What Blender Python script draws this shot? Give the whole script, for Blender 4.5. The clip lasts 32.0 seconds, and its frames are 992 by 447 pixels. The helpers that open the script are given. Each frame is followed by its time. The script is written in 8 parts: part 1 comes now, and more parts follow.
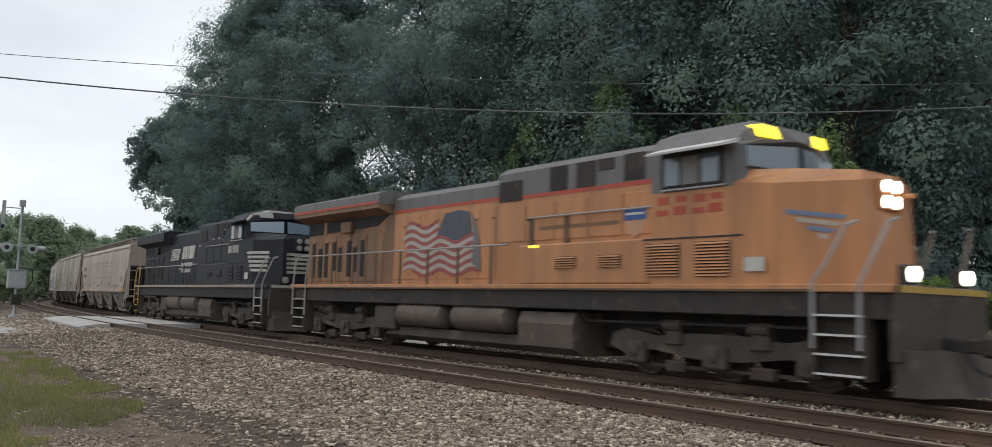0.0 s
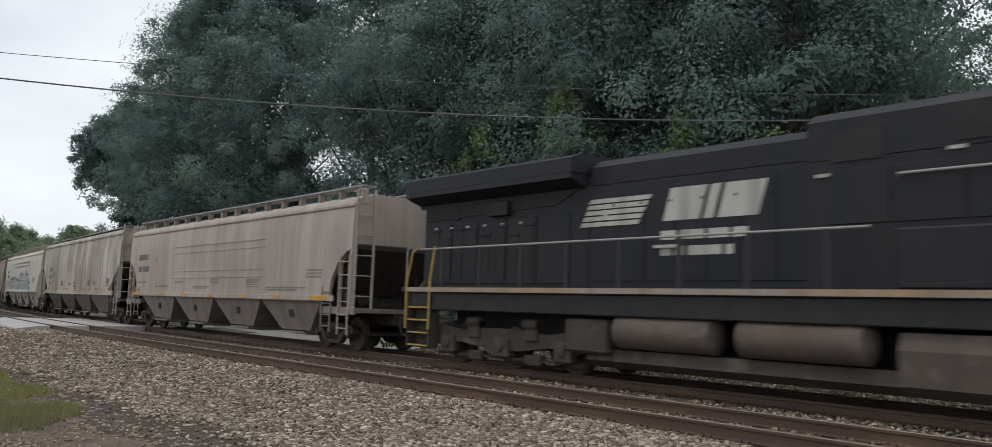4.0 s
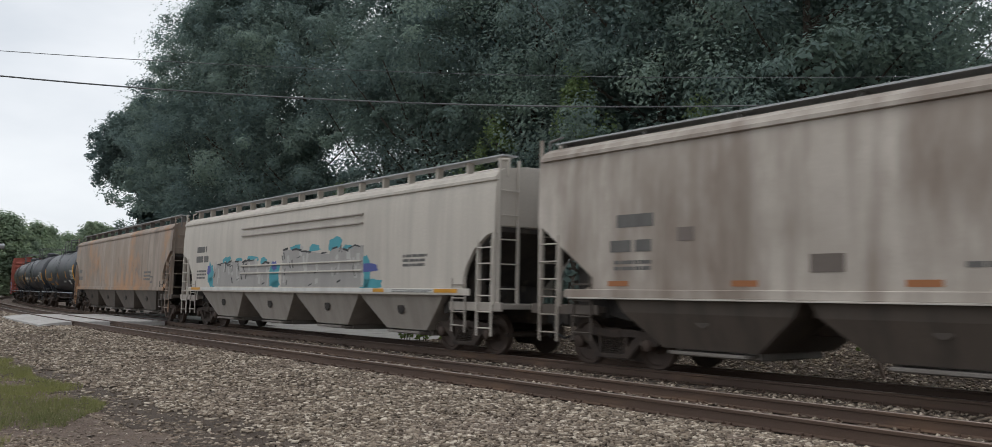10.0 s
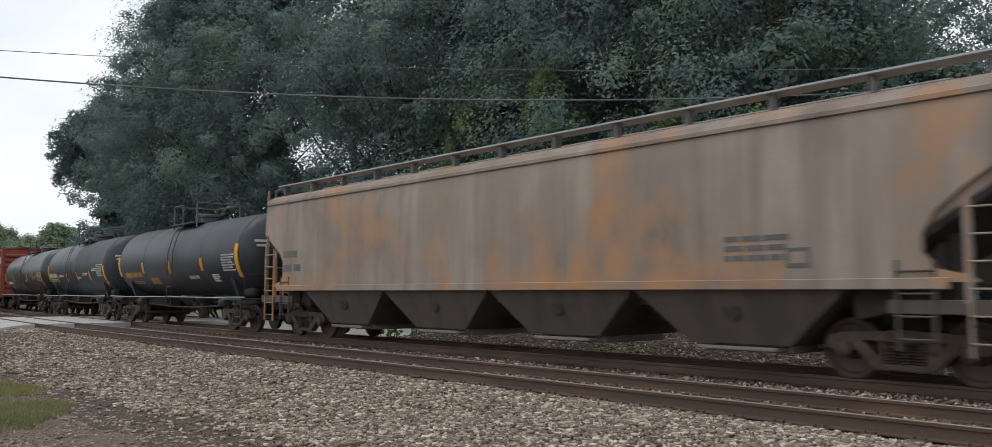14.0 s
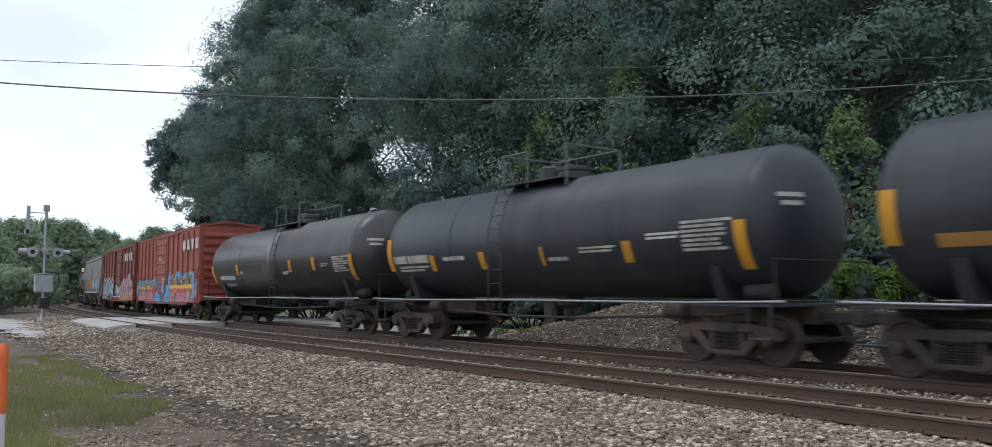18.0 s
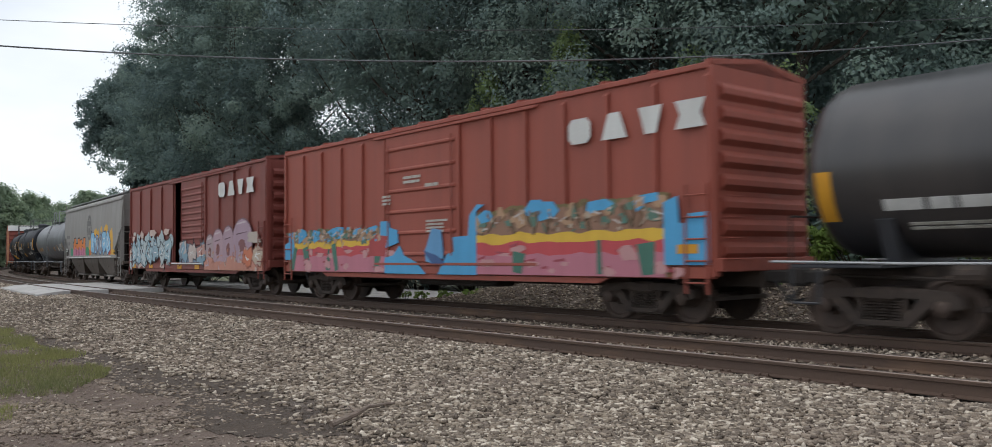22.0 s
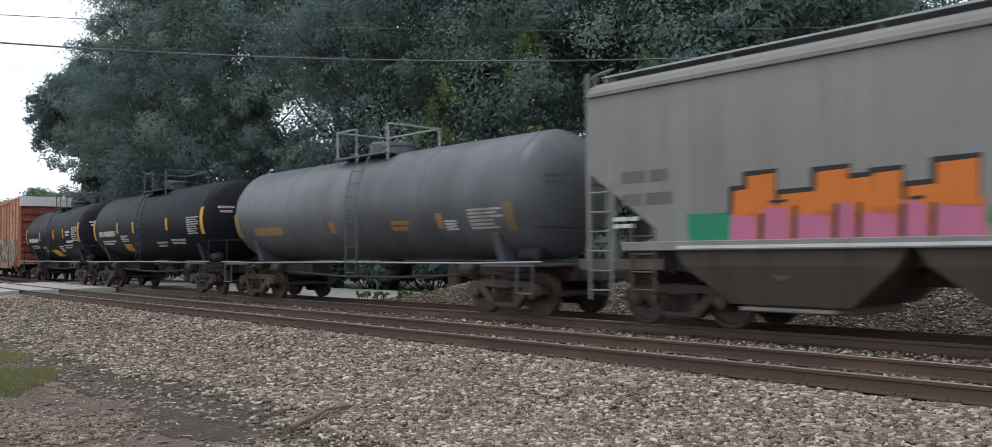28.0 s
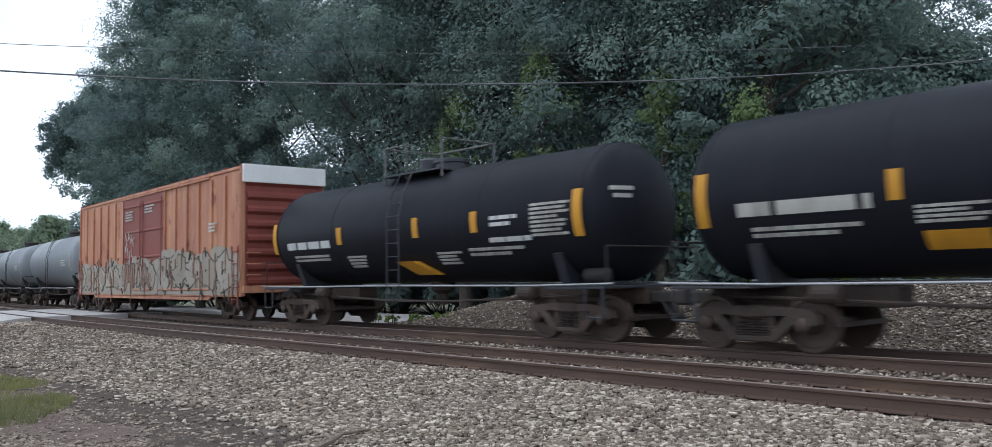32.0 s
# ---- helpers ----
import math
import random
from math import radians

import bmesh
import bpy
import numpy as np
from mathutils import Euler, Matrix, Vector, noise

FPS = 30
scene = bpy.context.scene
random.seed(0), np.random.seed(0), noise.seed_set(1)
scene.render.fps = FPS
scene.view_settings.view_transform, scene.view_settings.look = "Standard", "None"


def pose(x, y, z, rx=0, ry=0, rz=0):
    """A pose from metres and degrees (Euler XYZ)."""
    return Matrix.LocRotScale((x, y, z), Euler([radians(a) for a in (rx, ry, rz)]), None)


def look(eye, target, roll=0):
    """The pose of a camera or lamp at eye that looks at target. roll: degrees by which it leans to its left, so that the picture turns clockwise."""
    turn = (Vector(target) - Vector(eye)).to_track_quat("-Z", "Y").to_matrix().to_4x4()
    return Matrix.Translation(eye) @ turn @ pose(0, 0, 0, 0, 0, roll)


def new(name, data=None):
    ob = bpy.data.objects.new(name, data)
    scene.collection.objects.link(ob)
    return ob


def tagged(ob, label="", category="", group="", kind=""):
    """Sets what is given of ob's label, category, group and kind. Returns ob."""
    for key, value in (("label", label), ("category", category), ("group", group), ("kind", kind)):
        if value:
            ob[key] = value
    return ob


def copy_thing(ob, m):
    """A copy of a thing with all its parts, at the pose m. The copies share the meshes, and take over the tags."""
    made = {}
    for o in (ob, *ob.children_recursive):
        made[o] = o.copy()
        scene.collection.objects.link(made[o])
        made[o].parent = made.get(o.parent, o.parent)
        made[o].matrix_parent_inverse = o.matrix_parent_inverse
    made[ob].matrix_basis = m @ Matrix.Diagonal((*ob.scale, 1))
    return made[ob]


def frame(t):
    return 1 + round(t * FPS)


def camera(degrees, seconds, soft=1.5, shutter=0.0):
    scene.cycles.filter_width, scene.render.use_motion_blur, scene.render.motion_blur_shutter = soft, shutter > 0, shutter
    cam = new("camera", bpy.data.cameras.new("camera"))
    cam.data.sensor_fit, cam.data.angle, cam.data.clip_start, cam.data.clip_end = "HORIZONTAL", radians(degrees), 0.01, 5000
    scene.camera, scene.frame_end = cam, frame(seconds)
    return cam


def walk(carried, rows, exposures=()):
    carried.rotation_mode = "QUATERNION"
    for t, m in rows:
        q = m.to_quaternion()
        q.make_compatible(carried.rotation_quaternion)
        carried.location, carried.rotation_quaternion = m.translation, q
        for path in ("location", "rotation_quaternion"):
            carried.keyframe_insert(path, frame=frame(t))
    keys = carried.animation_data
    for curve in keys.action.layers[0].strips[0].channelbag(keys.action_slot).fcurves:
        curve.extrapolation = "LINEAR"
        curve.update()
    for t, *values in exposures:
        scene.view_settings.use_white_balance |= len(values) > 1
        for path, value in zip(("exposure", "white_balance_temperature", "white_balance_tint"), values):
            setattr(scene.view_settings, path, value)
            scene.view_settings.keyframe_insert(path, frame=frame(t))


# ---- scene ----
cam = camera(60.1, 32.0, soft=0.45, shutter=0.5)
PATH = [
    (0.0, pose(-0.035, -0.021, 1.297, 95.34, -1.65, 52.60)),
    (0.5, pose(-0.024, 0.004, 1.294, 95.28, -1.66, 52.37)),
    (1.0, pose(-0.027, -0.006, 1.315, 95.59, -1.61, 51.86)),
    (1.5, pose(-0.016, -0.001, 1.305, 95.71, -1.87, 51.31)),
    (2.0, pose(-0.010, 0.005, 1.305, 95.79, -1.47, 50.23)),
    (2.5, pose(-0.003, -0.024, 1.312, 95.65, -1.71, 50.10)),
    (3.0, pose(0.021, -0.030, 1.303, 95.67, -2.87, 52.28)),
    (3.5, pose(0.036, 0.030, 1.298, 95.92, -2.54, 50.94)),
    (5.5, pose(0.005, 0.025, 1.306, 94.68, -0.90, 47.58)),
    (6.0, pose(0.001, 0.009, 1.306, 96.72, -1.58, 48.41)),
    (6.5, pose(-0.010, 0.001, 1.308, 97.18, -1.36, 48.47)),
    (7.0, pose(-0.016, -0.011, 1.310, 97.50, -1.05, 51.56)),
    (7.5, pose(-0.034, -0.021, 1.316, 95.91, -0.42, 50.95)),
    (8.0, pose(-0.032, -0.031, 1.308, 95.40, -1.27, 52.53)),
    (8.5, pose(0.006, 0.022, 1.308, 95.71, -2.18, 50.95)),
    (9.0, pose(0.030, 0.052, 1.308, 95.31, -0.20, 51.14)),
    (9.5, pose(0.036, 0.045, 1.303, 95.33, -0.60, 51.66)),
    (10.0, pose(0.014, 0.038, 1.313, 94.92, -1.03, 50.60)),
    (10.5, pose(-0.012, -0.002, 1.308, 95.43, -1.23, 49.42)),
    (11.0, pose(-0.013, 0.009, 1.323, 95.70, -1.25, 50.69)),
    (11.5, pose(0.007, 0.016, 1.325, 95.68, -1.43, 51.25)),
    (12.0, pose(0.012, 0.016, 1.314, 95.71, -0.63, 52.78)),
    (12.5, pose(0.003, 0.008, 1.299, 95.76, -0.52, 51.65)),
    (13.0, pose(-0.003, 0.009, 1.297, 94.72, -0.55, 50.11)),
    (13.5, pose(-0.004, 0.008, 1.269, 94.50, -0.33, 49.58)),
    (15.5, pose(-0.094, -0.012, 1.302, 95.46, -0.04, 45.05)),
    (16.0, pose(-0.060, 0.030, 1.299, 95.54, -1.01, 47.79)),
    (16.5, pose(-0.006, 0.022, 1.301, 95.53, -0.54, 50.50)),
    (17.0, pose(0.007, 0.025, 1.313, 95.19, -0.29, 51.89)),
    (17.5, pose(-0.005, 0.034, 1.286, 94.66, 0.18, 53.87)),
    (18.0, pose(0.000, 0.036, 1.294, 94.62, 0.11, 54.09)),
    (18.5, pose(0.039, 0.022, 1.308, 94.37, -0.13, 54.21)),
    (19.0, pose(0.053, 0.005, 1.300, 94.40, 0.00, 53.48)),
    (19.5, pose(0.041, 0.009, 1.311, 94.14, 0.28, 52.49)),
    (20.0, pose(0.039, -0.006, 1.306, 93.79, 0.32, 52.31)),
    (20.5, pose(0.050, -0.003, 1.298, 93.59, 0.39, 51.70)),
    (21.0, pose(0.010, -0.013, 1.285, 93.19, 0.51, 51.55)),
    (21.5, pose(0.017, -0.000, 1.296, 92.65, 0.51, 50.75)),
    (22.0, pose(0.015, -0.007, 1.290, 92.10, 0.58, 50.32)),
    (22.5, pose(0.005, -0.008, 1.304, 91.60, 0.54, 49.69)),
    (23.0, pose(0.018, -0.024, 1.300, 93.19, 0.60, 50.92)),
    (23.5, pose(0.007, -0.013, 1.305, 92.92, 0.31, 50.34)),
    (24.0, pose(0.009, -0.003, 1.299, 93.19, 0.47, 50.50)),
    (24.5, pose(0.020, -0.012, 1.297, 93.06, 0.35, 50.76)),
    (26.5, pose(0.019, -0.006, 1.304, 93.69, 0.51, 49.02)),
    (27.0, pose(0.002, -0.018, 1.300, 93.27, 0.59, 49.12)),
    (27.5, pose(-0.014, -0.005, 1.303, 92.66, 0.92, 48.46)),
    (28.0, pose(-0.020, 0.004, 1.303, 92.05, 0.47, 47.63)),
    (28.5, pose(0.000, 0.005, 1.304, 92.54, 0.22, 49.03)),
    (29.0, pose(0.006, -0.007, 1.300, 92.87, 0.72, 48.75)),
    (29.5, pose(-0.000, -0.021, 1.315, 93.85, 0.08, 48.66)),
    (30.0, pose(0.019, -0.009, 1.296, 93.84, 0.50, 48.80)),
    (30.5, pose(0.014, -0.003, 1.304, 93.94, 1.17, 49.48)),
    (31.0, pose(0.002, -0.030, 1.301, 94.22, 0.45, 49.94)),
    (31.5, pose(-0.051, -0.035, 1.306, 93.84, 0.82, 48.92)),
    (32.0, pose(-0.067, -0.044, 1.299, 93.57, 1.00, 48.23)),
]
EXPOSURES = [(t, e - 0.06, k - 60, 10) for t, e, k in ((0.0, 0.08, 6450), (3.5, 0.06, 6450), (6.0, 0.0, 6450), (13.5, 0.03, 6450), (15.4, 0.85, 5900), (16.0, 0.5, 5800), (17.0, 0.3, 5900), (20.0, 0.2, 6150), (22.0, 0.2, 6300), (24.5, 0.22, 6250), (27.0, 0.22, 6200), (28.0, 0.32, 6150), (29.0, 0.55, 5850), (30.0, 0.45, 5850), (32.0, 0.45, 5750))]
walk(cam, PATH, EXPOSURES)

# ---- sky and sun: an overcast summer day ----
world = bpy.data.worlds.new("sky")
scene.world = world
world.use_nodes = True
wn, wl = world.node_tree.nodes, world.node_tree.links
wn.clear()
w_out = wn.new("ShaderNodeOutputWorld")
w_bg = wn.new("ShaderNodeBackground")
w_sky = wn.new("ShaderNodeTexSky")
w_sky.sky_type, w_sky.sun_disc = "NISHITA", False
w_sky.sun_elevation, w_sky.sun_rotation = radians(58), radians(200)
w_co = wn.new("ShaderNodeTexCoord")
w_map = wn.new("ShaderNodeMapping")
w_map.inputs["Scale"].default_value = (1.0, 1.0, 3.0)
w_no = wn.new("ShaderNodeTexNoise")
w_no.inputs["Scale"].default_value, w_no.inputs["Detail"].default_value = 2.6, 5
w_ramp = wn.new("ShaderNodeValToRGB")
w_ramp.color_ramp.elements[0].position, w_ramp.color_ramp.elements[0].color = 0.32, (7.9, 8.3, 8.75, 1)
w_ramp.color_ramp.elements[1].position, w_ramp.color_ramp.elements[1].color = 0.62, (10.2, 10.45, 10.65, 1)
w_mix = wn.new("ShaderNodeMix")
w_mix.data_type = "RGBA"
w_mix.inputs[0].default_value = 0.93
wl.new(w_co.outputs["Generated"], w_map.inputs["Vector"])
wl.new(w_map.outputs["Vector"], w_no.inputs["Vector"])
wl.new(w_no.outputs["Fac"], w_ramp.inputs["Fac"])
wl.new(w_sky.outputs["Color"], w_mix.inputs[6])
wl.new(w_ramp.outputs["Color"], w_mix.inputs[7])
wl.new(w_mix.outputs[2], w_bg.inputs["Color"])
w_bg.inputs["Strength"].default_value = 0.1
wl.new(w_bg.outputs["Background"], w_out.inputs["Surface"])

sun_data = bpy.data.lights.new("sun", "SUN")
sun_data.energy, sun_data.angle, sun_data.color = 0.7, radians(25), (1.0, 0.96, 0.9)
sun = new("sun", sun_data)
sun.matrix_world = look((0, 0, 40), (9, 15, 0))


# ---- materials ----
def nodes_of(name):
    m = bpy.data.materials.new(name)
    m.use_nodes = True
    nt = m.node_tree
    return m, nt, nt.nodes["Principled BSDF"]


def rgb(c):
    return (c[0], c[1], c[2], 1)


def mixed(nt, fac, a, b):
    n = nt.nodes.new("ShaderNodeMix")
    n.data_type = "RGBA"
    for sock, v in ((n.inputs[0], fac), (n.inputs[6], a), (n.inputs[7], b)):
        if isinstance(v, (tuple, list)):
            sock.default_value = rgb(v)
        elif isinstance(v, (int, float)):
            sock.default_value = v
        else:
            nt.links.new(v, sock)
    return n.outputs[2]


def noise_of(nt, scale, detail=4, stretch=(1, 1, 1), rough=0.55, lo=0.35, hi=0.65, space="Object"):
    """A noise from 0 to 1, in the thing's own metres."""
    co = nt.nodes.new("ShaderNodeTexCoord")
    mp = nt.nodes.new("ShaderNodeMapping")
    mp.inputs["Scale"].default_value = stretch
    no = nt.nodes.new("ShaderNodeTexNoise")
    no.inputs["Scale"].default_value, no.inputs["Detail"].default_value, no.inputs["Roughness"].default_value = scale, detail, rough
    mr = nt.nodes.new("ShaderNodeMapRange")
    mr.inputs["From Min"].default_value, mr.inputs["From Max"].default_value = lo, hi
    nt.links.new(co.outputs[space], mp.inputs["Vector"])
    nt.links.new(mp.outputs["Vector"], no.inputs["Vector"])
    nt.links.new(no.outputs["Fac"], mr.inputs["Value"])
    return mr.outputs["Result"]


def bumped(nt, p, height, strength=0.3, dist=0.01):
    b = nt.nodes.new("ShaderNodeBump")
    b.inputs["Strength"].default_value, b.inputs["Distance"].default_value = strength, dist
    nt.links.new(height, b.inputs["Height"])
    nt.links.new(b.outputs["Normal"], p.inputs["Normal"])


def scaled(nt, v, k):
    n = nt.nodes.new("ShaderNodeMath")
    n.operation = "MULTIPLY"
    nt.links.new(v, n.inputs[0])
    n.inputs[1].default_value = k
    return n.outputs[0]


def surface(name, base, other, spot=None, big=0.7, fine=18.0, mix_big=0.8, mix_fine=0.25, rough=0.75, metal=0.0, bump=0.25,
            stretch=(1, 1, 1), space="Object", bdist=0.008, spot_lo=0.56, spot_hi=0.72, spec=0.4):
    """Two-scale surface: broad stains between base and other, fine grain, and spots."""
    m, nt, p = nodes_of(name)
    a = noise_of(nt, big, 5, stretch, space=space)
    f = noise_of(nt, fine, 5, (1, 1, 1), space=space)
    col = mixed(nt, scaled(nt, a, mix_big), base, other)
    dark = tuple(c * 0.55 for c in base)
    col = mixed(nt, scaled(nt, f, mix_fine), col, dark)
    if spot:
        s = noise_of(nt, big * 2.3, 6, stretch, lo=spot_lo, hi=spot_hi, space=space)
        col = mixed(nt, s, col, spot)
    nt.links.new(col, p.inputs["Base Color"])
    p.inputs["Roughness"].default_value, p.inputs["Metallic"].default_value = rough, metal
    p.inputs["Specular IOR Level"].default_value = spec
    bumped(nt, p, f, bump, bdist)
    return m


def car_paint(name, base, dirt, rust=None, streak=0.6, grain=0.2, rough=0.6, rust_lo=0.6, spec=0.4, flat=0.3, patch_col=None, patch=0.0, blotch=None):
    """Weathered railcar paint: vertical streaks of dirt, cloudy stains, chips of rust."""
    m, nt, p = nodes_of(name)
    s = noise_of(nt, 1.0, 6, (2.6, 2.6, 0.16), lo=0.42, hi=0.75)
    c = noise_of(nt, 0.45, 4, lo=0.4, hi=0.72)
    f = noise_of(nt, 22, 4)
    col = mixed(nt, scaled(nt, s, streak), base, dirt)
    col = mixed(nt, scaled(nt, c, streak * flat), col, dirt)
    col = mixed(nt, scaled(nt, f, grain), col, tuple(x * 0.6 for x in base))
    if patch_col:
        b = noise_of(nt, 0.75, 5, (1, 1, 0.3), rough=0.6, lo=0.46, hi=0.66)
        col = mixed(nt, scaled(nt, b, patch), col, patch_col)
    if blotch:
        q = noise_of(nt, 0.5, 7, (1, 1, 0.8), rough=0.65, lo=0.49, hi=0.62)
        col = mixed(nt, scaled(nt, q, 0.85), col, blotch)
    if rust:
        r = noise_of(nt, 1.3, 8, (1, 1, 0.5), rough=0.7, lo=rust_lo, hi=rust_lo + 0.1)
        col = mixed(nt, r, col, rust)
    nt.links.new(col, p.inputs["Base Color"])
    p.inputs["Roughness"].default_value = rough
    p.inputs["Specular IOR Level"].default_value = spec
    bumped(nt, p, c, 0.12, 0.03)
    return m


def plain(name, base, rough=0.6, metal=0.0, spec=0.4, grain=0.25):
    return surface(name, base, tuple(c * 0.75 for c in base), big=1.7, fine=30, mix_big=0.5, mix_fine=grain, rough=rough, metal=metal, bump=0.1, spec=spec)


def glowing(name, col, strength):
    m, nt, p = nodes_of(name)
    p.inputs["Base Color"].default_value = rgb(col)
    p.inputs["Emission Color"].default_value = rgb(col)
    p.inputs["Emission Strength"].default_value = strength
    return m


M_BALLAST_BED = surface("ballast_bed", (0.155, 0.12, 0.096), (0.098, 0.074, 0.059), (0.25, 0.205, 0.17), big=0.6, fine=26, mix_fine=0.75, rough=0.95, bump=1.0, bdist=0.03, spot_lo=0.5, spot_hi=0.8)
M_DIRT = surface("bare_dirt", (0.14, 0.10, 0.079), (0.20, 0.152, 0.12), (0.29, 0.235, 0.195), big=1.4, fine=25, mix_fine=0.5, rough=0.95, bump=0.8, bdist=0.02, spot_lo=0.6, spot_hi=0.75)
M_SOIL = surface("damp_soil", (0.094, 0.070, 0.053), (0.066, 0.050, 0.039), (0.14, 0.106, 0.082), big=2.2, fine=28, mix_fine=0.5, rough=0.95, bump=0.8, bdist=0.02, spot_lo=0.58, spot_hi=0.75)
M_ROAD = surface("worn_concrete_road", (0.47, 0.455, 0.44), (0.38, 0.36, 0.34), (0.28, 0.26, 0.25), big=0.5, fine=14, rough=0.9, bump=0.3)
M_EARTH = surface("field_earth", (0.09, 0.10, 0.045), (0.13, 0.12, 0.07), (0.16, 0.14, 0.10), big=0.12, fine=3, rough=0.95, bump=0.5, bdist=0.05)
M_RAIL = surface("rail_steel_rusty", (0.115, 0.075, 0.055), (0.085, 0.058, 0.046), (0.16, 0.10, 0.065), big=1.2, fine=40, rough=0.65, metal=0.3, bump=0.2, stretch=(0.2, 1, 1))
M_RAIL_TOP = surface("rail_head_worn", (0.27, 0.22, 0.195), (0.20, 0.155, 0.13), big=0.8, fine=40, rough=0.45, metal=0.6, bump=0.1, stretch=(0.15, 1, 1))
M_TIE = surface("tie_wood", (0.085, 0.068, 0.055), (0.13, 0.105, 0.085), (0.05, 0.042, 0.036), big=2.5, fine=30, rough=0.9, bump=0.7, stretch=(6, 0.6, 6), bdist=0.015)
M_BARK = surface("bark", (0.075, 0.06, 0.048), (0.12, 0.10, 0.085), big=2.0, fine=14, rough=0.95, bump=0.9, stretch=(3, 3, 0.4), bdist=0.03)
M_STICK = surface("dead_wood", (0.17, 0.125, 0.10), (0.25, 0.20, 0.165), big=5, fine=40, rough=0.9, bump=0.5)
M_GALV = surface("galvanised_steel", (0.40, 0.41, 0.42), (0.31, 0.32, 0.33), big=3, fine=30, rough=0.5, metal=0.5, bump=0.1)
# grime on gear and frames; also painted shade under the hopper end slopes
M_DARK = surface("dark_grime_and_shade", (0.028, 0.025, 0.024), (0.055, 0.046, 0.04), (0.075, 0.06, 0.05), big=1.5, fine=20, rough=0.85, bump=0.3)
M_TRUCK = surface("cast_steel_grimy", (0.040, 0.030, 0.025), (0.068, 0.049, 0.039), (0.095, 0.067, 0.051), big=2.0, fine=25, rough=0.8, bump=0.3)
M_TRUCK_RUST = surface("cast_steel_rusty", (0.060, 0.042, 0.033), (0.092, 0.063, 0.047), (0.125, 0.085, 0.06), big=2.0, fine=25, rough=0.85, bump=0.3)
M_WHEEL = surface("wheel_steel", (0.062, 0.045, 0.037), (0.098, 0.068, 0.054), big=3, fine=25, rough=0.6, metal=0.4, bump=0.2)
M_BLACK = surface("black_rubber", (0.02, 0.02, 0.021), (0.035, 0.033, 0.032), big=3, fine=25, rough=0.8, bump=0.1)
M_WHITE = car_paint("white_lettering", (0.62, 0.62, 0.60), (0.38, 0.37, 0.35), streak=0.6)
M_CREAM = car_paint("worn_lettering", (0.50, 0.49, 0.44), (0.22, 0.20, 0.18), streak=0.9)
M_YELLOW = car_paint("reflective_yellow", (0.60, 0.29, 0.02), (0.36, 0.17, 0.02), streak=0.6)
M_SAFETY = car_paint("safety_yellow", (0.46, 0.30, 0.06), (0.26, 0.17, 0.05), streak=0.7)
M_ORANGE = plain("orange_plastic", (0.75, 0.16, 0.04), 0.5)
M_DARKTEXT = car_paint("dark_lettering", (0.10, 0.095, 0.09), (0.2, 0.19, 0.18), streak=0.6)


def leaf_material(name, a, b, c):
    m, nt, p = nodes_of(name)
    g = nt.nodes.new("ShaderNodeNewGeometry")
    r = nt.nodes.new("ShaderNodeValToRGB")
    r.color_ramp.elements[0].color, r.color_ramp.elements[1].color = rgb(a), rgb(c)
    r.color_ramp.elements.new(0.55).color = rgb(b)
    nt.links.new(g.outputs["Random Per Island"], r.inputs["Fac"])
    big = noise_of(nt, 0.22, 3)
    col = mixed(nt, scaled(nt, big, 0.5), r.outputs["Color"], (b[0] * 2.0, b[1] * 1.8, b[2] * 1.35))
    ob = nt.nodes.new("ShaderNodeObjectInfo")
    col = mixed(nt, scaled(nt, ob.outputs["Random"], 0.35), col, tuple(x * 0.6 for x in a))
    nt.links.new(col, p.inputs["Base Color"])
    p.inputs["Roughness"].default_value = 0.75
    p.inputs["Specular IOR Level"].default_value = 0.15
    tr = nt.nodes.new("ShaderNodeBsdfTranslucent")
    nt.links.new(col, tr.inputs["Color"])
    mx = nt.nodes.new("ShaderNodeMixShader")
    mx.inputs["Fac"].default_value = 0.55
    nt.links.new(p.outputs["BSDF"], mx.inputs[1])
    nt.links.new(tr.outputs["BSDF"], mx.inputs[2])
    nt.links.new(mx.outputs["Shader"], nt.nodes["Material Output"].inputs["Surface"])
    return m


# the wood's greens carry haze in their colour: lifted and bluer than leaves
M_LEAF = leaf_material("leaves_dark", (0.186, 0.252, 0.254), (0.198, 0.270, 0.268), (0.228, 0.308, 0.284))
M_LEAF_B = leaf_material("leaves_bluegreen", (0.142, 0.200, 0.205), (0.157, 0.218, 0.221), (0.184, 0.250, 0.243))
# undergrowth and inner crowns: green darker than M_LEAF, with crown shade in it
M_LEAF_UNDER = leaf_material("leaves_shaded_undergrowth", (0.149, 0.210, 0.213), (0.162, 0.228, 0.227), (0.184, 0.254, 0.241))
M_LEAF_PALE = leaf_material("leaves_pale", (0.16, 0.23, 0.12), (0.22, 0.30, 0.15), (0.32, 0.40, 0.22))
# distance haze is mixed into this green: paler than real foliage
M_LEAF_HAZED = leaf_material("leaves_far_hazed", (0.235, 0.305, 0.235), (0.26, 0.335, 0.255), (0.29, 0.365, 0.275))
M_LEAF_BUSH = leaf_material("leaves_bush", (0.11, 0.18, 0.05), (0.18, 0.27, 0.075), (0.26, 0.34, 0.12))
M_GRASS = leaf_material("grass_blades", (0.155, 0.178, 0.075), (0.215, 0.23, 0.105), (0.36, 0.32, 0.20))


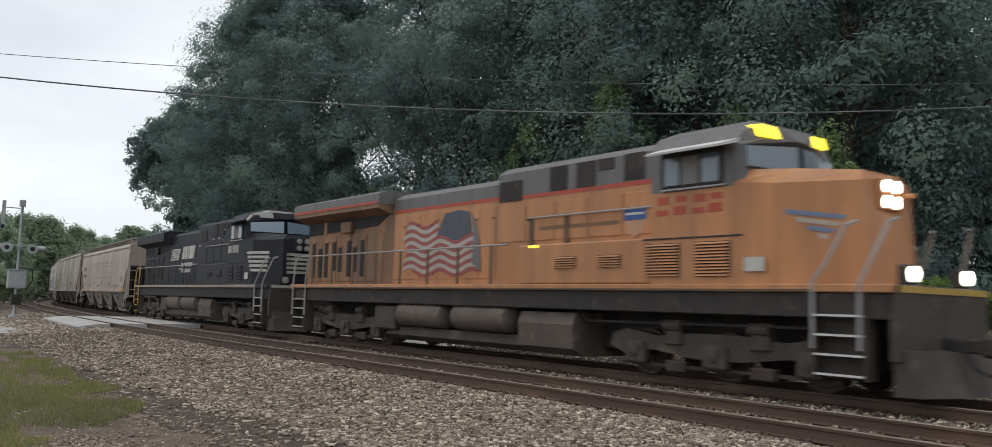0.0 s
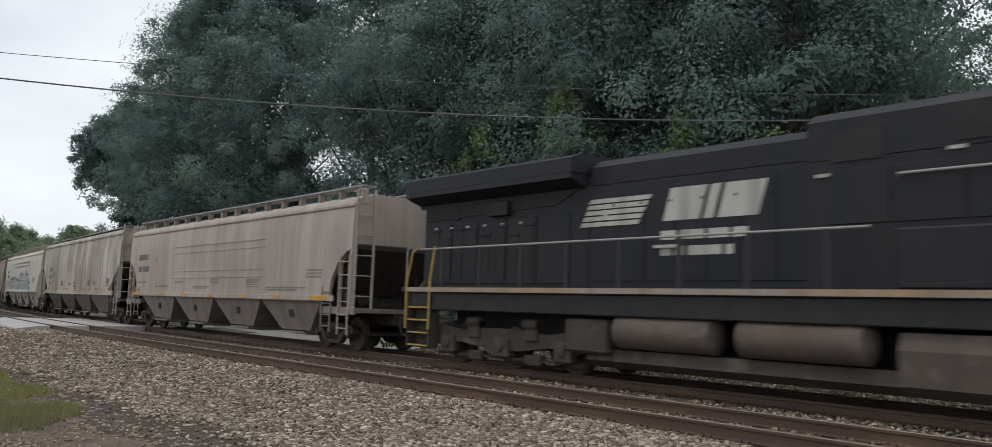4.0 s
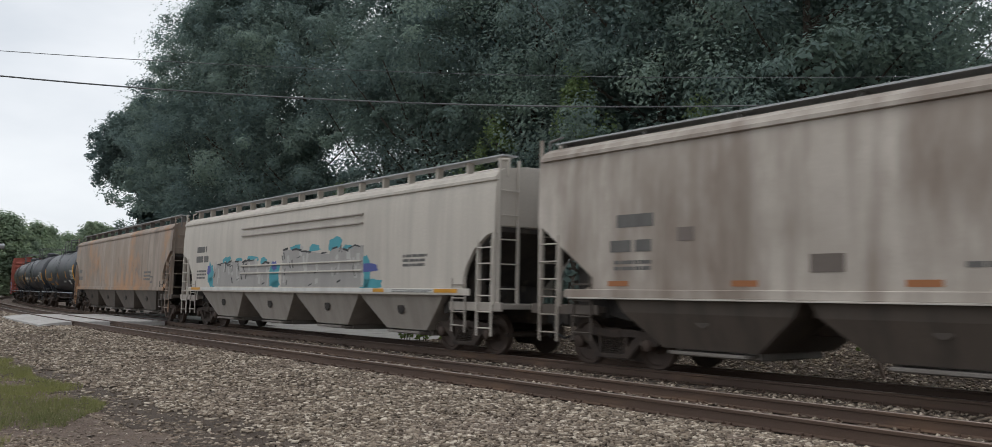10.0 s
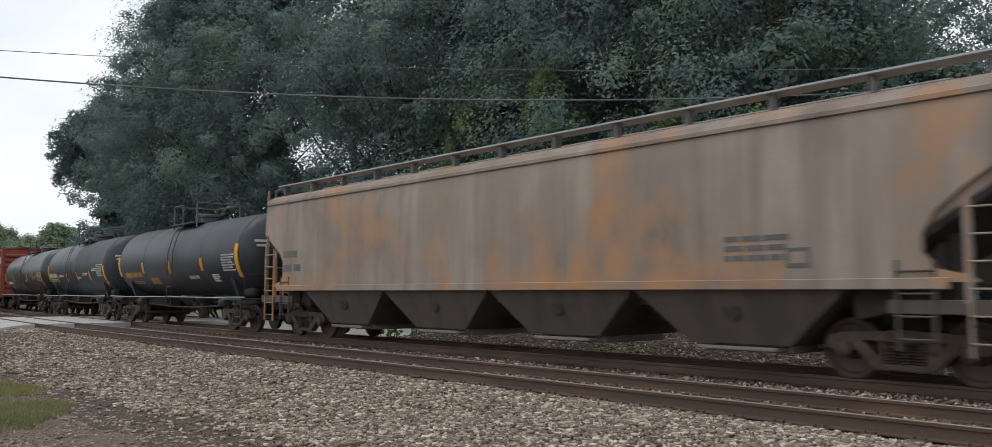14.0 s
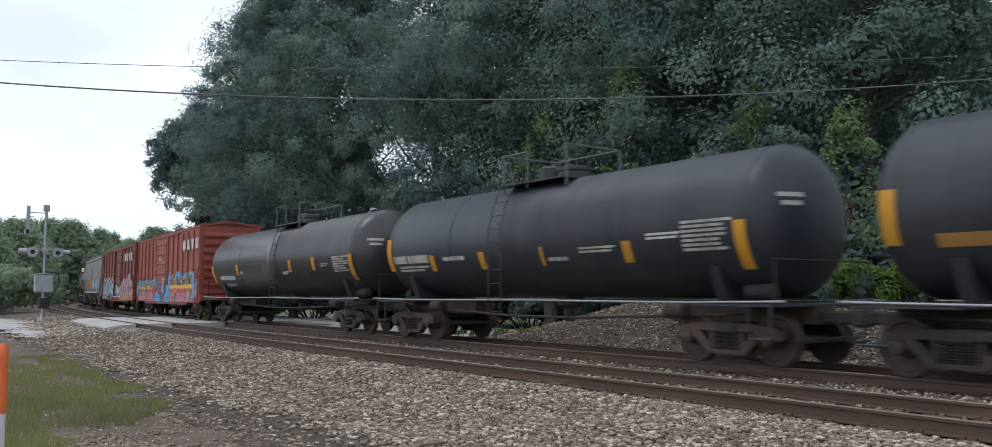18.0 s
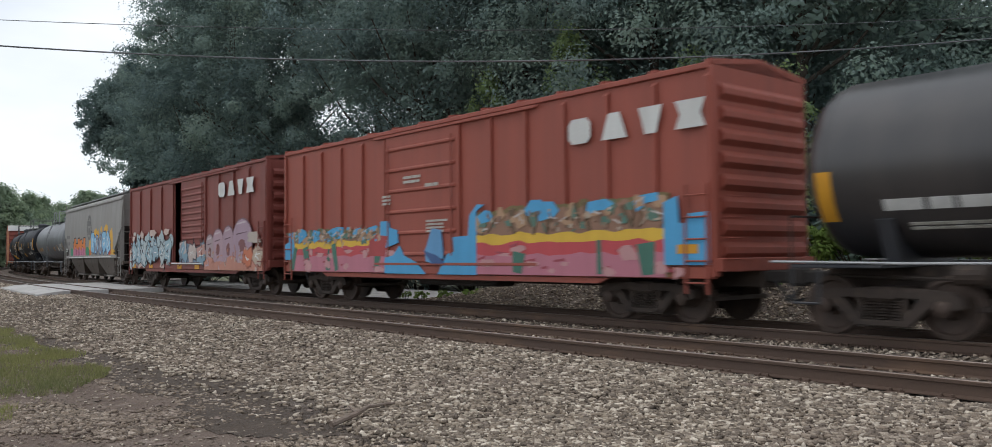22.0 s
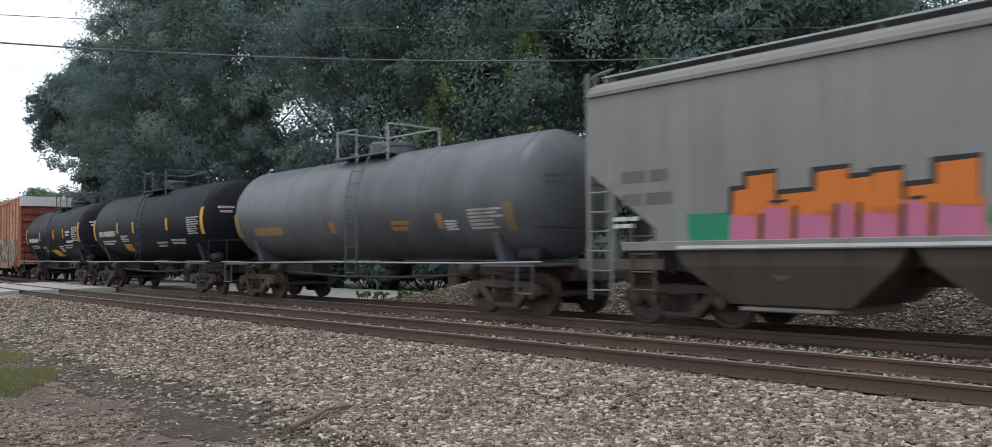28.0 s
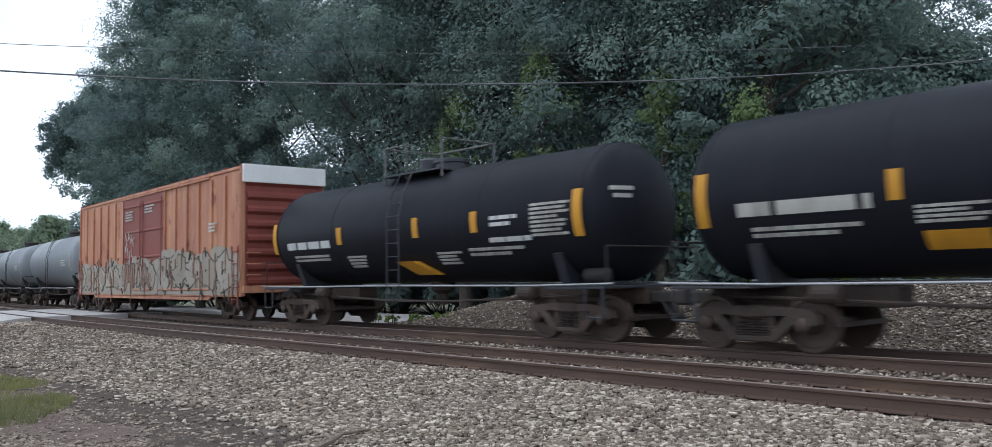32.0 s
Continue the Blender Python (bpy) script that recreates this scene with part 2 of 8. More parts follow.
def stone_material(name, dark=(0.078, 0.058, 0.042), pale=(0.70, 0.61, 0.50), mid=(0.395, 0.33, 0.255)):
    m, nt, p = nodes_of(name)
    g = nt.nodes.new("ShaderNodeNewGeometry")
    r = nt.nodes.new("ShaderNodeValToRGB")
    e = r.color_ramp.elements
    e[0].color, e[1].color = rgb(dark), rgb(pale)
    e.new(0.35).color = rgb((0.19, 0.152, 0.117))
    e.new(0.52).color = rgb((0.242, 0.188, 0.136))
    e.new(0.8).color = rgb(mid)
    nt.links.new(g.outputs["Random Per Island"], r.inputs["Fac"])
    f = noise_of(nt, 45, 4)
    big = noise_of(nt, 0.5, 3, lo=0.45, hi=0.75)
    col = mixed(nt, scaled(nt, f, 0.3), r.outputs["Color"], (0.168, 0.132, 0.105))
    col = mixed(nt, scaled(nt, big, 0.35), col, (0.175, 0.128, 0.105))
    nt.links.new(col, p.inputs["Base Color"])
    p.inputs["Roughness"].default_value = 0.9
    bumped(nt, p, f, 0.4, 0.006)
    return m


M_STONE = stone_material("ballast_stone")
M_LITTER = stone_material("litter_stone", (0.07, 0.05, 0.036), (0.5, 0.42, 0.34), (0.29, 0.225, 0.17))


M_WIRE = surface("wire_sheath", (0.11, 0.115, 0.12), (0.16, 0.165, 0.17), big=3, fine=25, rough=0.6, bump=0.1)


# ---- geometry helpers ----
class Geo:
    """Collects corners and faces of one mesh."""

    def __init__(self):
        self.v, self.f = [], []

    def add(self, verts, faces):
        k = len(self.v)
        self.v += [tuple(p) for p in verts]
        self.f += [tuple(i + k for i in q) for q in faces]
        return self

    def box(self, x0, x1, y0, y1, z0, z1, c=0.0):
        """A box; c: chamfer of its edges."""
        if c <= 0:
            v = [(x, y, z) for x in (x0, x1) for y in (y0, y1) for z in (z0, z1)]
            return self.add(v, [(0, 1, 3, 2), (4, 6, 7, 5), (0, 4, 5, 1), (2, 3, 7, 6), (0, 2, 6, 4), (1, 5, 7, 3)])
        c = min(c, (x1 - x0) / 2.01, (y1 - y0) / 2.01, (z1 - z0) / 2.01)
        bm = bmesh.new()
        bmesh.ops.create_cube(bm, size=1)
        for p in bm.verts:
            p.co = ((x0 + x1) / 2 + p.co.x * (x1 - x0), (y0 + y1) / 2 + p.co.y * (y1 - y0), (z0 + z1) / 2 + p.co.z * (z1 - z0))
        bmesh.ops.bevel(bm, geom=bm.edges[:], offset=c, segments=1, affect="EDGES")
        bm.verts.index_update()
        self.add([p.co for p in bm.verts], [[p.index for p in f.verts] for f in bm.faces])
        bm.free()
        return self

    def loft(self, rings, cap=True):
        n = len(rings[0])
        v = [p for r in rings for p in r]
        f = []
        for i in range(len(rings) - 1):
            for j in range(n):
                f.append((i * n + j, i * n + (j + 1) % n, (i + 1) * n + (j + 1) % n, (i + 1) * n + j))
        if cap:
            f += [tuple(range(n))[::-1], tuple(range((len(rings) - 1) * n, len(rings) * n))]
        return self.add(v, f)

    def prism_x(self, profile, x0, x1):
        """A (y, z) outline drawn out along x."""
        return self.loft([[(x, y, z) for y, z in profile] for x in (x0, x1)])

    def prism_y(self, profile, y0, y1):
        """An (x, z) outline drawn out along y."""
        return self.loft([[(x, y, z) for x, z in profile] for y in (y0, y1)])

    def rod(self, p, q, r, n=8, r2=None):
        p, q = Vector(p), Vector(q)
        d = (q - p).normalized()
        a = d.orthogonal().normalized()
        b = d.cross(a)
        rings = []
        for o, rr in ((p, r), (q, r if r2 is None else r2)):
            rings.append([o + rr * (math.cos(2 * math.pi * i / n) * a + math.sin(2 * math.pi * i / n) * b) for i in range(n)])
        return self.loft(rings)

    def bent(self, pts, r, n=6):
        for p, q in zip(pts, pts[1:]):
            self.rod(p, q, r, n)
        return self

    def turned(self, profile, axis="y", centre=(0, 0, 0), n=24):
        """A profile of (along, radius) turned round an axis."""
        rings = []
        for h, r in profile:
            ring = []
            for i in range(n):
                a = 2 * math.pi * i / n
                u, w = r * math.cos(a), r * math.sin(a)
                o = {"x": (h, u, w), "y": (w, h, u), "z": (u, w, h)}[axis]
                ring.append((o[0] + centre[0], o[1] + centre[1], o[2] + centre[2]))
            rings.append(ring)
        return self.loft(rings)

    def plate(self, pts, y0, y1):
        return self.prism_y(pts, y0, y1)

    def mesh(self, name, mat, smooth=0):
        me = bpy.data.meshes.new(name)
        me.from_pydata(self.v, [], self.f)
        me.materials.append(mat)
        bm = bmesh.new()
        bm.from_mesh(me)
        bmesh.ops.recalc_face_normals(bm, faces=bm.faces)
        bm.to_mesh(me)
        bm.free()
        if smooth:
            me.shade_smooth()
            me.set_sharp_from_angle(angle=radians(smooth))
        return me


def part(name, geo, mat, parent, label="", at=None, smooth=0):
    """Links one mesh as a part under a thing or a part. geo: a Geo or a mesh that is shared."""
    me = geo.mesh(name, mat, smooth) if isinstance(geo, Geo) else geo
    ob = new(name, me)
    ob.parent = parent
    if at is not None:
        ob.matrix_basis = at
    if label:
        ob["label"] = label
    return ob


def thing(name, label, category, m=None, group="", kind=""):
    ob = new(name)
    ob.empty_display_size = 0.3
    if m is not None:
        ob.matrix_basis = m
    return tagged(ob, label, category, group, kind)


def solid(name, geo, mat, label, category, m=None, group="", kind="", smooth=0):
    ob = new(name, geo.mesh(name, mat, smooth))
    if m is not None:
        ob.matrix_basis = m
    return tagged(ob, label, category, group, kind)


def fast_mesh(name, verts, faces, mat, smooth=False):
    """A mesh from arrays, with faces all of one size."""
    me = bpy.data.meshes.new(name)
    nv, nf, k = len(verts), len(faces), faces.shape[1]
    me.vertices.add(nv)
    me.vertices.foreach_set("co", np.asarray(verts, dtype=np.float32).ravel())
    me.loops.add(nf * k)
    me.loops.foreach_set("vertex_index", np.asarray(faces, dtype=np.int32).ravel())
    me.polygons.add(nf)
    me.polygons.foreach_set("loop_start", np.arange(0, nf * k, k, dtype=np.int32))
    me.update(calc_edges=True)
    me.materials.append(mat)
    if smooth:
        me.shade_smooth()
    return me


# ---- the two tracks: straight past the viewer, bending away beyond the crossing ----
BEND_X, BEND_R, FAR_Y, NEAR_Y = -21.0, 430.0, 13.61, 9.81
ARCS = ((BEND_X, BEND_R), (-52.0, 1200.0), (-80.0, 480.0), (-420.0, 480.0))  # where each arc of the bend begins, and its radius
HALF_GAUGE = 0.7525


def on_track(s, o):
    """Place and heading at s metres along, o metres beside the far track's middle line (negative: towards the viewer)."""
    if s >= BEND_X:
        return s, FAR_Y + o, 0.0
    x, y, th = BEND_X, FAR_Y, 0.0
    for (start, r), (end, _) in zip(ARCS, ARCS[1:]):
        ph = th + (start - max(s, end)) / r
        x, y, th = x - r * (math.sin(ph) - math.sin(th)), y + r * (math.cos(th) - math.cos(ph)), ph
        if s >= end:
            break
    x, y = x + o * math.sin(th), y + o * math.cos(th)
    return x, y, -th


S_LIST = [270, 180, 100] + [40 - 2.0 * i for i in range(36)] + [-32 - 4.0 * i for i in range(87)]


def swept(profile, s_list, o0):
    """A closed (o, z) outline carried along the track."""
    g = Geo()
    rings = []
    for s in s_list:
        ring = []
        for o, z in profile:
            x, y, _ = on_track(s, o0 + o)
            ring.append((x, y, z))
        rings.append(ring)
    return g.loft(rings)


# ground to the horizon
def lumps(x, y, k=0.35, a=1.0):
    return a * noise.noise((x * k, y * k, 3.1))


def build_ground():
    xs = sorted(set([-900, -500, -300, -220] + [-180 + 10 * i for i in range(26)] + [100, 200, 400, 800]))
    ys = sorted(set([-600, -300, -120, -60] + [-40 + 8 * i for i in range(24)] + [170, 240, 400, 900]))
    v, f = [], []
    for x in xs:
        for y in ys:
            d = math.hypot(x, y)
            v.append((x, y, -0.62 + lumps(x, y, 0.02, 0.05) + max(0, d - 420) * 0.01 * (1 + lumps(x, y, 0.004))))
    n = len(ys)
    for i in range(len(xs) - 1):
        for j in range(n - 1):
            f.append((i * n + j, (i + 1) * n + j, (i + 1) * n + j + 1, i * n + j + 1))
    me = bpy.data.meshes.new("ground")
    me.from_pydata(v, [], f)
    me.materials.append(M_EARTH)
    me.shade_smooth()
    tagged(new("ground", me), "rough green and brown earth reaching to the horizon", "ground", kind="structure")


build_ground()


def bed_height(s, o):
    """Height of the stone bed at s along and o beside the far track's middle."""
    pts = [(-14.5, -0.70), (-10.2, -0.50), (-9.2, -0.425), (-7.6, -0.37), (-6.2, -0.26), (-5.3, -0.205), (1.6, -0.205), (2.4, -0.26),
           (3.0, -0.15), (4.2, 0.36), (5.3, 0.76), (6.6, 0.98), (8.5, 0.95), (11, 0.5), (13, -0.8)]
    flat = [(-14.5, -0.70), (-10.2, -0.50), (-9.2, -0.425), (-7.6, -0.37), (-6.2, -0.26), (-5.3, -0.205), (1.6, -0.205), (2.6, -0.3),
            (3.0, -0.33), (4.2, -0.36), (5.3, -0.38), (6.6, -0.4), (8.5, -0.45), (11, -0.55), (13, -0.8)]
    a = np.interp(o, [p[0] for p in pts], [p[1] for p in pts])
    b = np.interp(o, [p[0] for p in flat], [p[1] for p in flat])
    k = min(1.0, max(0.0, (s + 26.0) / 6.0))
    z = b + (a - b) * k
    x, y, _ = on_track(s, o)
    amp = 0.035 if -5.2 > o or o > 1.8 else 0.012
    return z + amp * noise.noise((x * 0.9, y * 0.9, 0.5)) + 0.5 * amp * noise.noise((x * 3.1, y * 3.1, 1.5))


def build_bed():
    ss = [280 - 6.0 * i for i in range(43)] + [22 - 0.5 * i for i in range(124)] + [-40 - 3.0 * i for i in range(117)]
    oo = [-14.5 + 0.35 * i for i in range(79)]
    v, f = [], []
    for s in ss:
        for o in oo:
            x, y, _ = on_track(s, o)
            v.append((x, y, bed_height(s, o)))
    n = len(oo)
    for i in range(len(ss) - 1):
        for j in range(n - 1):
            f.append((i * n + j, i * n + j + 1, (i + 1) * n + j + 1, (i + 1) * n + j))
    me = bpy.data.meshes.new("ballast_bed")
    me.from_pydata(v, [], f)
    me.materials.append(M_BALLAST_BED)
    me.shade_smooth()
    tagged(new("ballast_bed", me), "grey crushed stone bed under the two tracks, with a low stone bank behind", "ballast", kind="structure")


build_bed()


def patch(name, mat, label, category, outline, z, wobble=0.5, step=0.5):
    """A thin sheet of ground with an uneven edge."""
    xs = [p[0] for p in outline]
    ys = [p[1] for p in outline]

    def inside(x, y):
        hit, n = False, len(outline)
        for i in range(n):
            (x1, y1), (x2, y2) = outline[i], outline[(i + 1) % n]
            if (y1 > y) != (y2 > y) and x < (x2 - x1) * (y - y1) / (y2 - y1) + x1:
                hit = not hit
        return hit
    v, f, idx = [], [], {}
    nx, ny = int((max(xs) - min(xs)) / step), int((max(ys) - min(ys)) / step)
    for i in range(nx + 1):
        for j in range(ny + 1):
            x, y = min(xs) + i * step, min(ys) + j * step
            wx, wy = x + wobble * noise.noise((x * 0.7, y * 0.7, 9)), y + wobble * noise.noise((x * 0.7, y * 0.7, 19))
            if inside(wx, wy):
                idx[i, j] = len(v)
                v.append((x, y, z(x, y) if callable(z) else z))
    for i, j in idx:
        q = [(i, j), (i + 1, j), (i + 1, j + 1), (i, j + 1)]
        if all(k in idx for k in q):
            f.append([idx[k] for k in q])
    me = bpy.data.meshes.new(name)
    me.from_pydata(v, [], f)
    me.materials.append(mat)
    me.shade_smooth()
    return tagged(new(name, me), label, category, kind="structure")


def low_ground(x, y):
    return -0.445 + 0.03 * noise.noise((x * 0.8, y * 0.8, 4)) + 0.012 * noise.noise((x * 4, y * 4, 4))


patch("dirt_strip", M_DIRT, "bare brown dirt with small stones beside the ballast", "dirt",
      [(-60, -4), (-60, 6.2), (-40, 6.0), (-24, 5.0), (-17, 4.6), (-12, 4.3), (-8.5, 4.2), (-4, 4.3), (8, 4.2), (12, -4)], low_ground, 0.5, 0.3)
patch("dark_soil", M_SOIL, "damp dark brown soil along the edge of the stones", "dirt",
      [(-20.5, 4.1), (-15.4, 4.5), (-12.6, 4.8), (-10.6, 5.0), (-9.2, 4.6), (-7.6, 4.15), (-7.2, 3.6), (-8.3, 3.3), (-10.4, 3.55), (-12.2, 3.62), (-15.0, 3.7), (-20.5, 3.5)], lambda x, y: max(low_ground(x, y), bed_height(x, y - FAR_Y)) + 0.008, 0.45, 0.12)
patch("gravel_drive", M_ROAD, "pale gravel and concrete drive leading to the crossing", "road",
      [(-75, 3.9), (-75, 6.6), (-51, 8.2), (-43.5, 8.3), (-39, 7.0), (-36.8, 5.8), (-38, 4.6), (-47, 4.6)],
      lambda x, y: max(-0.36, bed_height(x, y - FAR_Y - (x - BEND_X) ** 2 / 860.0)) + 0.012 + 0.01 * noise.noise((x, y, 2)), 0.9, 0.3)
patch("side_road", M_ROAD, "pale worn paving beyond the far track", "road",
      [(-58, 16.4), (-58, 23.5), (-24, 22.5), (-23, 18.5), (-30, 16.0)], lambda x, y: -0.28 + 0.01 * noise.noise((x, y, 2)), 0.3, 0.5)


# crossing slabs between and beside the rails
def build_crossing():
    top = thing("road_crossing", "pale concrete level crossing slabs laid across both tracks", "level crossing", kind="structure")
    strips = [(-5.9, -4.68), (-4.43, -3.17), (-2.93, -1.9), (-1.9, -0.87), (-0.63, 0.63), (0.87, 4.4)]
    lanes = [(-39.2 - 3.0 * i, -42.17 - 3.0 * i) for i in range(4)]
    for o0, o1 in strips:
        for s0, s1 in lanes:
            g = Geo()
            rings = []
            for s in (s0, s1):
                ring = []
                for o, z in ((o0, -0.34), (o0, -0.03 if o0 > -5 else -0.16), ((o0 + o1) / 2, -0.022 if o0 > -5 else -0.07), (o1, -0.03 if o1 < 3.9 else -0.25), (o1, -0.34)):
                    x, y, _ = on_track(s, o)
                    ring.append((x, y, z))
                rings.append(ring)
            g.loft(rings)
            part("crossing_slab", g, M_ROAD, top)


build_crossing()

# rails
RAIL = [(-0.07, -0.185), (-0.07, -0.172), (-0.012, -0.155), (-0.010, -0.052), (-0.034, -0.042), (-0.036, -0.008), (-0.026, -0.001),
        (0.026, -0.001), (0.036, -0.008), (0.034, -0.042), (0.010, -0.052), (0.012, -0.155), (0.07, -0.172), (0.07, -0.185)]
HEAD = [(-0.031, -0.004), (-0.026, 0.0015), (0.026, 0.0015), (0.031, -0.004)]


def build_track(name, o0, label):
    top = thing(name, label, "railway track", kind="structure")
    for side in (-1, 1):
        r = part("rail", swept(RAIL, S_LIST, o0 + side * HALF_GAUGE), M_RAIL, top, "rust-brown steel rail")
        part("rail_head", swept(HEAD, S_LIST, o0 + side * HALF_GAUGE), M_RAIL_TOP, r, "worn bright running surface")
    g = Geo().box(-0.115, 0.115, -1.3, 1.3, -0.36, -0.19, 0.015)
    tie_mesh = g.mesh("tie", M_TIE)
    clip = Geo()
    for side in (-1, 1):
        y = side * HALF_GAUGE
        clip.box(-0.095, 0.095, y - 0.18, y + 0.18, -0.192, -0.178, 0.004)
        for dx in (-0.055, 0.055):
            for dy in (-0.085, 0.085):
                clip.box(dx - 0.013, dx + 0.013, y + dy - 0.02, y + dy + 0.02, -0.18, -0.145, 0.005)
    plate_mesh = clip.mesh("tie_plates", M_RAIL)
    n = 0
    rr = random.Random(3)
    far = Geo()
    for i in range(-490, 720):
        s = 16 - 0.52 * i + rr.uniform(-0.03, 0.03)
        if s < -39 and s > -51.3:
            continue
        x, y, h = on_track(s, o0)
        m = Matrix.Translation((x, y, rr.uniform(-0.008, 0.004))) @ Matrix.Rotation(h + rr.uniform(-0.012, 0.012), 4, "Z")
        if -60 < s < 16.2:
            t = part("tie", tie_mesh, None, top, at=m)
            part("tie_plates", plate_mesh, None, t)
        else:
            far.loft([[m @ Vector((a, b, c)) for a, c in ((-0.115, -0.36), (-0.115, -0.19), (0.115, -0.19), (0.115, -0.36))] for b in (-1.3, 1.3)])
    o = part("far_ties", far, M_TIE, top)
    o["kind"] = "stuff"


build_track("track_near", NEAR_Y - FAR_Y, "empty railway track with rusty rails on wooden ties")
build_track("track_far", 0.0, "railway track that carries the train, on wooden ties")


# loose stones of the bed
def stones(name, label, n, size, pick, seed, mat=None, fine=True):
    r = np.random.default_rng(seed)
    ico = np.array([(x, y, z) for x in (-1, 1) for y in (-1, 1) for z in (-1, 1)]) * 0.72
    tri = np.array([(0, 1, 3), (0, 3, 2), (4, 6, 7), (4, 7, 5), (0, 4, 5), (0, 5, 1), (2, 3, 7), (2, 7, 6), (0, 2, 6), (0, 6, 4), (1, 5, 7), (1, 7, 3)])
    if not fine:
        ico = np.array([(1, 0, 0), (-1, 0, 0), (0, 1, 0), (0, -1, 0), (0, 0, 1), (0, 0, -1)]) * 1.1
        tri = np.array([(0, 2, 4), (2, 1, 4), (1, 3, 4), (3, 0, 4), (2, 0, 5), (1, 2, 5), (3, 1, 5), (0, 3, 5)])
    m = len(ico)
    pos = []
    while len(pos) < n:
        p = pick(r)
        if p:
            pos.append(p)
    pos = np.array(pos)
    k = len(pos)
    jitter = 1 + r.uniform(-0.36, 0.3, (k, m, 3))
    sc = size * r.uniform(0.65, 1.45, (k, 1, 1)) * np.stack([r.uniform(0.9, 1.9, k), r.uniform(0.5, 0.95, k), r.uniform(0.36, 0.72, k)], 1)[:, None, :]
    v = ico[None] * jitter * sc
    a = r.uniform(0, 6.283, k)
    t = r.uniform(-1.0, 1.0, k)
    ct, st = np.cos(t)[:, None], np.sin(t)[:, None]
    y, z = v[..., 1] * ct - v[..., 2] * st, v[..., 1] * st + v[..., 2] * ct
    ca, sa = np.cos(a)[:, None], np.sin(a)[:, None]
    x, y = v[..., 0] * ca - y * sa, v[..., 0] * sa + y * ca
    v = np.stack([x, y, z], -1) + pos[:, None, :]
    f = (tri[None] + m * np.arange(k)[:, None, None]).reshape(-1, 3)
    ob = new(name, fast_mesh(name, v.reshape(-1, 3), f, mat or M_STONE))
    return tagged(ob, label, "gravel", kind="stuff")


def bed_pick(o_lo, o_hi, s_lo, s_hi, near):
    def pick(r):
        s, o = r.uniform(s_lo, s_hi), r.uniform(o_lo, o_hi)
        x, y, _ = on_track(s, o)
        d = math.hypot(x, y)
        if r.uniform() > min(1.0, (near / d) ** 1.6):
            return None
        az = math.degrees(math.atan2(-x, y))
        if not 12 < az < 90:
            return None
        if abs(abs(o + 3.8) - HALF_GAUGE) < 0.1 or abs(abs(o) - HALF_GAUGE) < 0.1:
            return None
        edge = -9.2 + 0.5 * noise.noise((x * 0.6, 1.0, 0)) + 0.35 * noise.noise((x * 2.3, y, 0))
        if -12.6 < x < -8.4:
            edge += 0.42
        if o < edge and r.uniform() > 0.09:
            return None
        if -51.4 < s < -39 and -6.0 < o < 4.5:
            return None
        return x, y, bed_height(s, o) + r.uniform(-0.006, 0.028)
    return pick


stones("ballast_stones", "loose pale grey and brown crushed stones on the track shoulder", 84000, 0.0265, bed_pick(-10.6, -4.75, -38, 1.0, 8.0), 11)
stones("ballast_stones_far", "pale crushed stones beside the crossing", 7000, 0.06, bed_pick(-10.5, -4.7, -64, -36, 40.0), 15, fine=False)
stones("ballast_stones_between", "grey crushed stones between and inside the tracks", 11000, 0.034, bed_pick(-4.4, 1.4, -26, -1.0, 12.0), 12, fine=False)
stones("bank_stones", "pale crushed stones heaped on the bank behind the far track", 26000, 0.034, bed_pick(1.3, 8.2, -25, 2.0, 17.0), 13, fine=False)


def dirt_pick(r):
    x, y = r.uniform(-24, 0), r.uniform(1.2, 5.0)
    if 3.4 < y and -12.8 < x < -8.0 and r.uniform() < 0.8:
        return None
    return x, y, low_ground(x, y) + 0.004


def litter_pick(r):
    x, y = r.uniform(-15, -1.0), r.uniform(1.4, 5.0)
    k = 0.35 + 1.3 * noise.noise((x * 0.55, y * 0.8, 21)) + 0.35 * noise.noise((x * 2.2, y * 2.2, 9))
    if r.uniform() > k * (0.1 if 3.5 < y < 4.9 and x < -8.2 else 1.0) or (x < -11.5 and y < 3.4):
        return None
    return x, y, low_ground(x, y) + r.uniform(0.0, 0.012)


stones("stone_litter", "brown and grey broken stones strewn over bare dirt", 21000, 0.021, litter_pick, 16, mat=M_LITTER)
stones("dirt_pebbles", "scattered small stones on bare dirt", 9000, 0.015, dirt_pick, 14, fine=False)


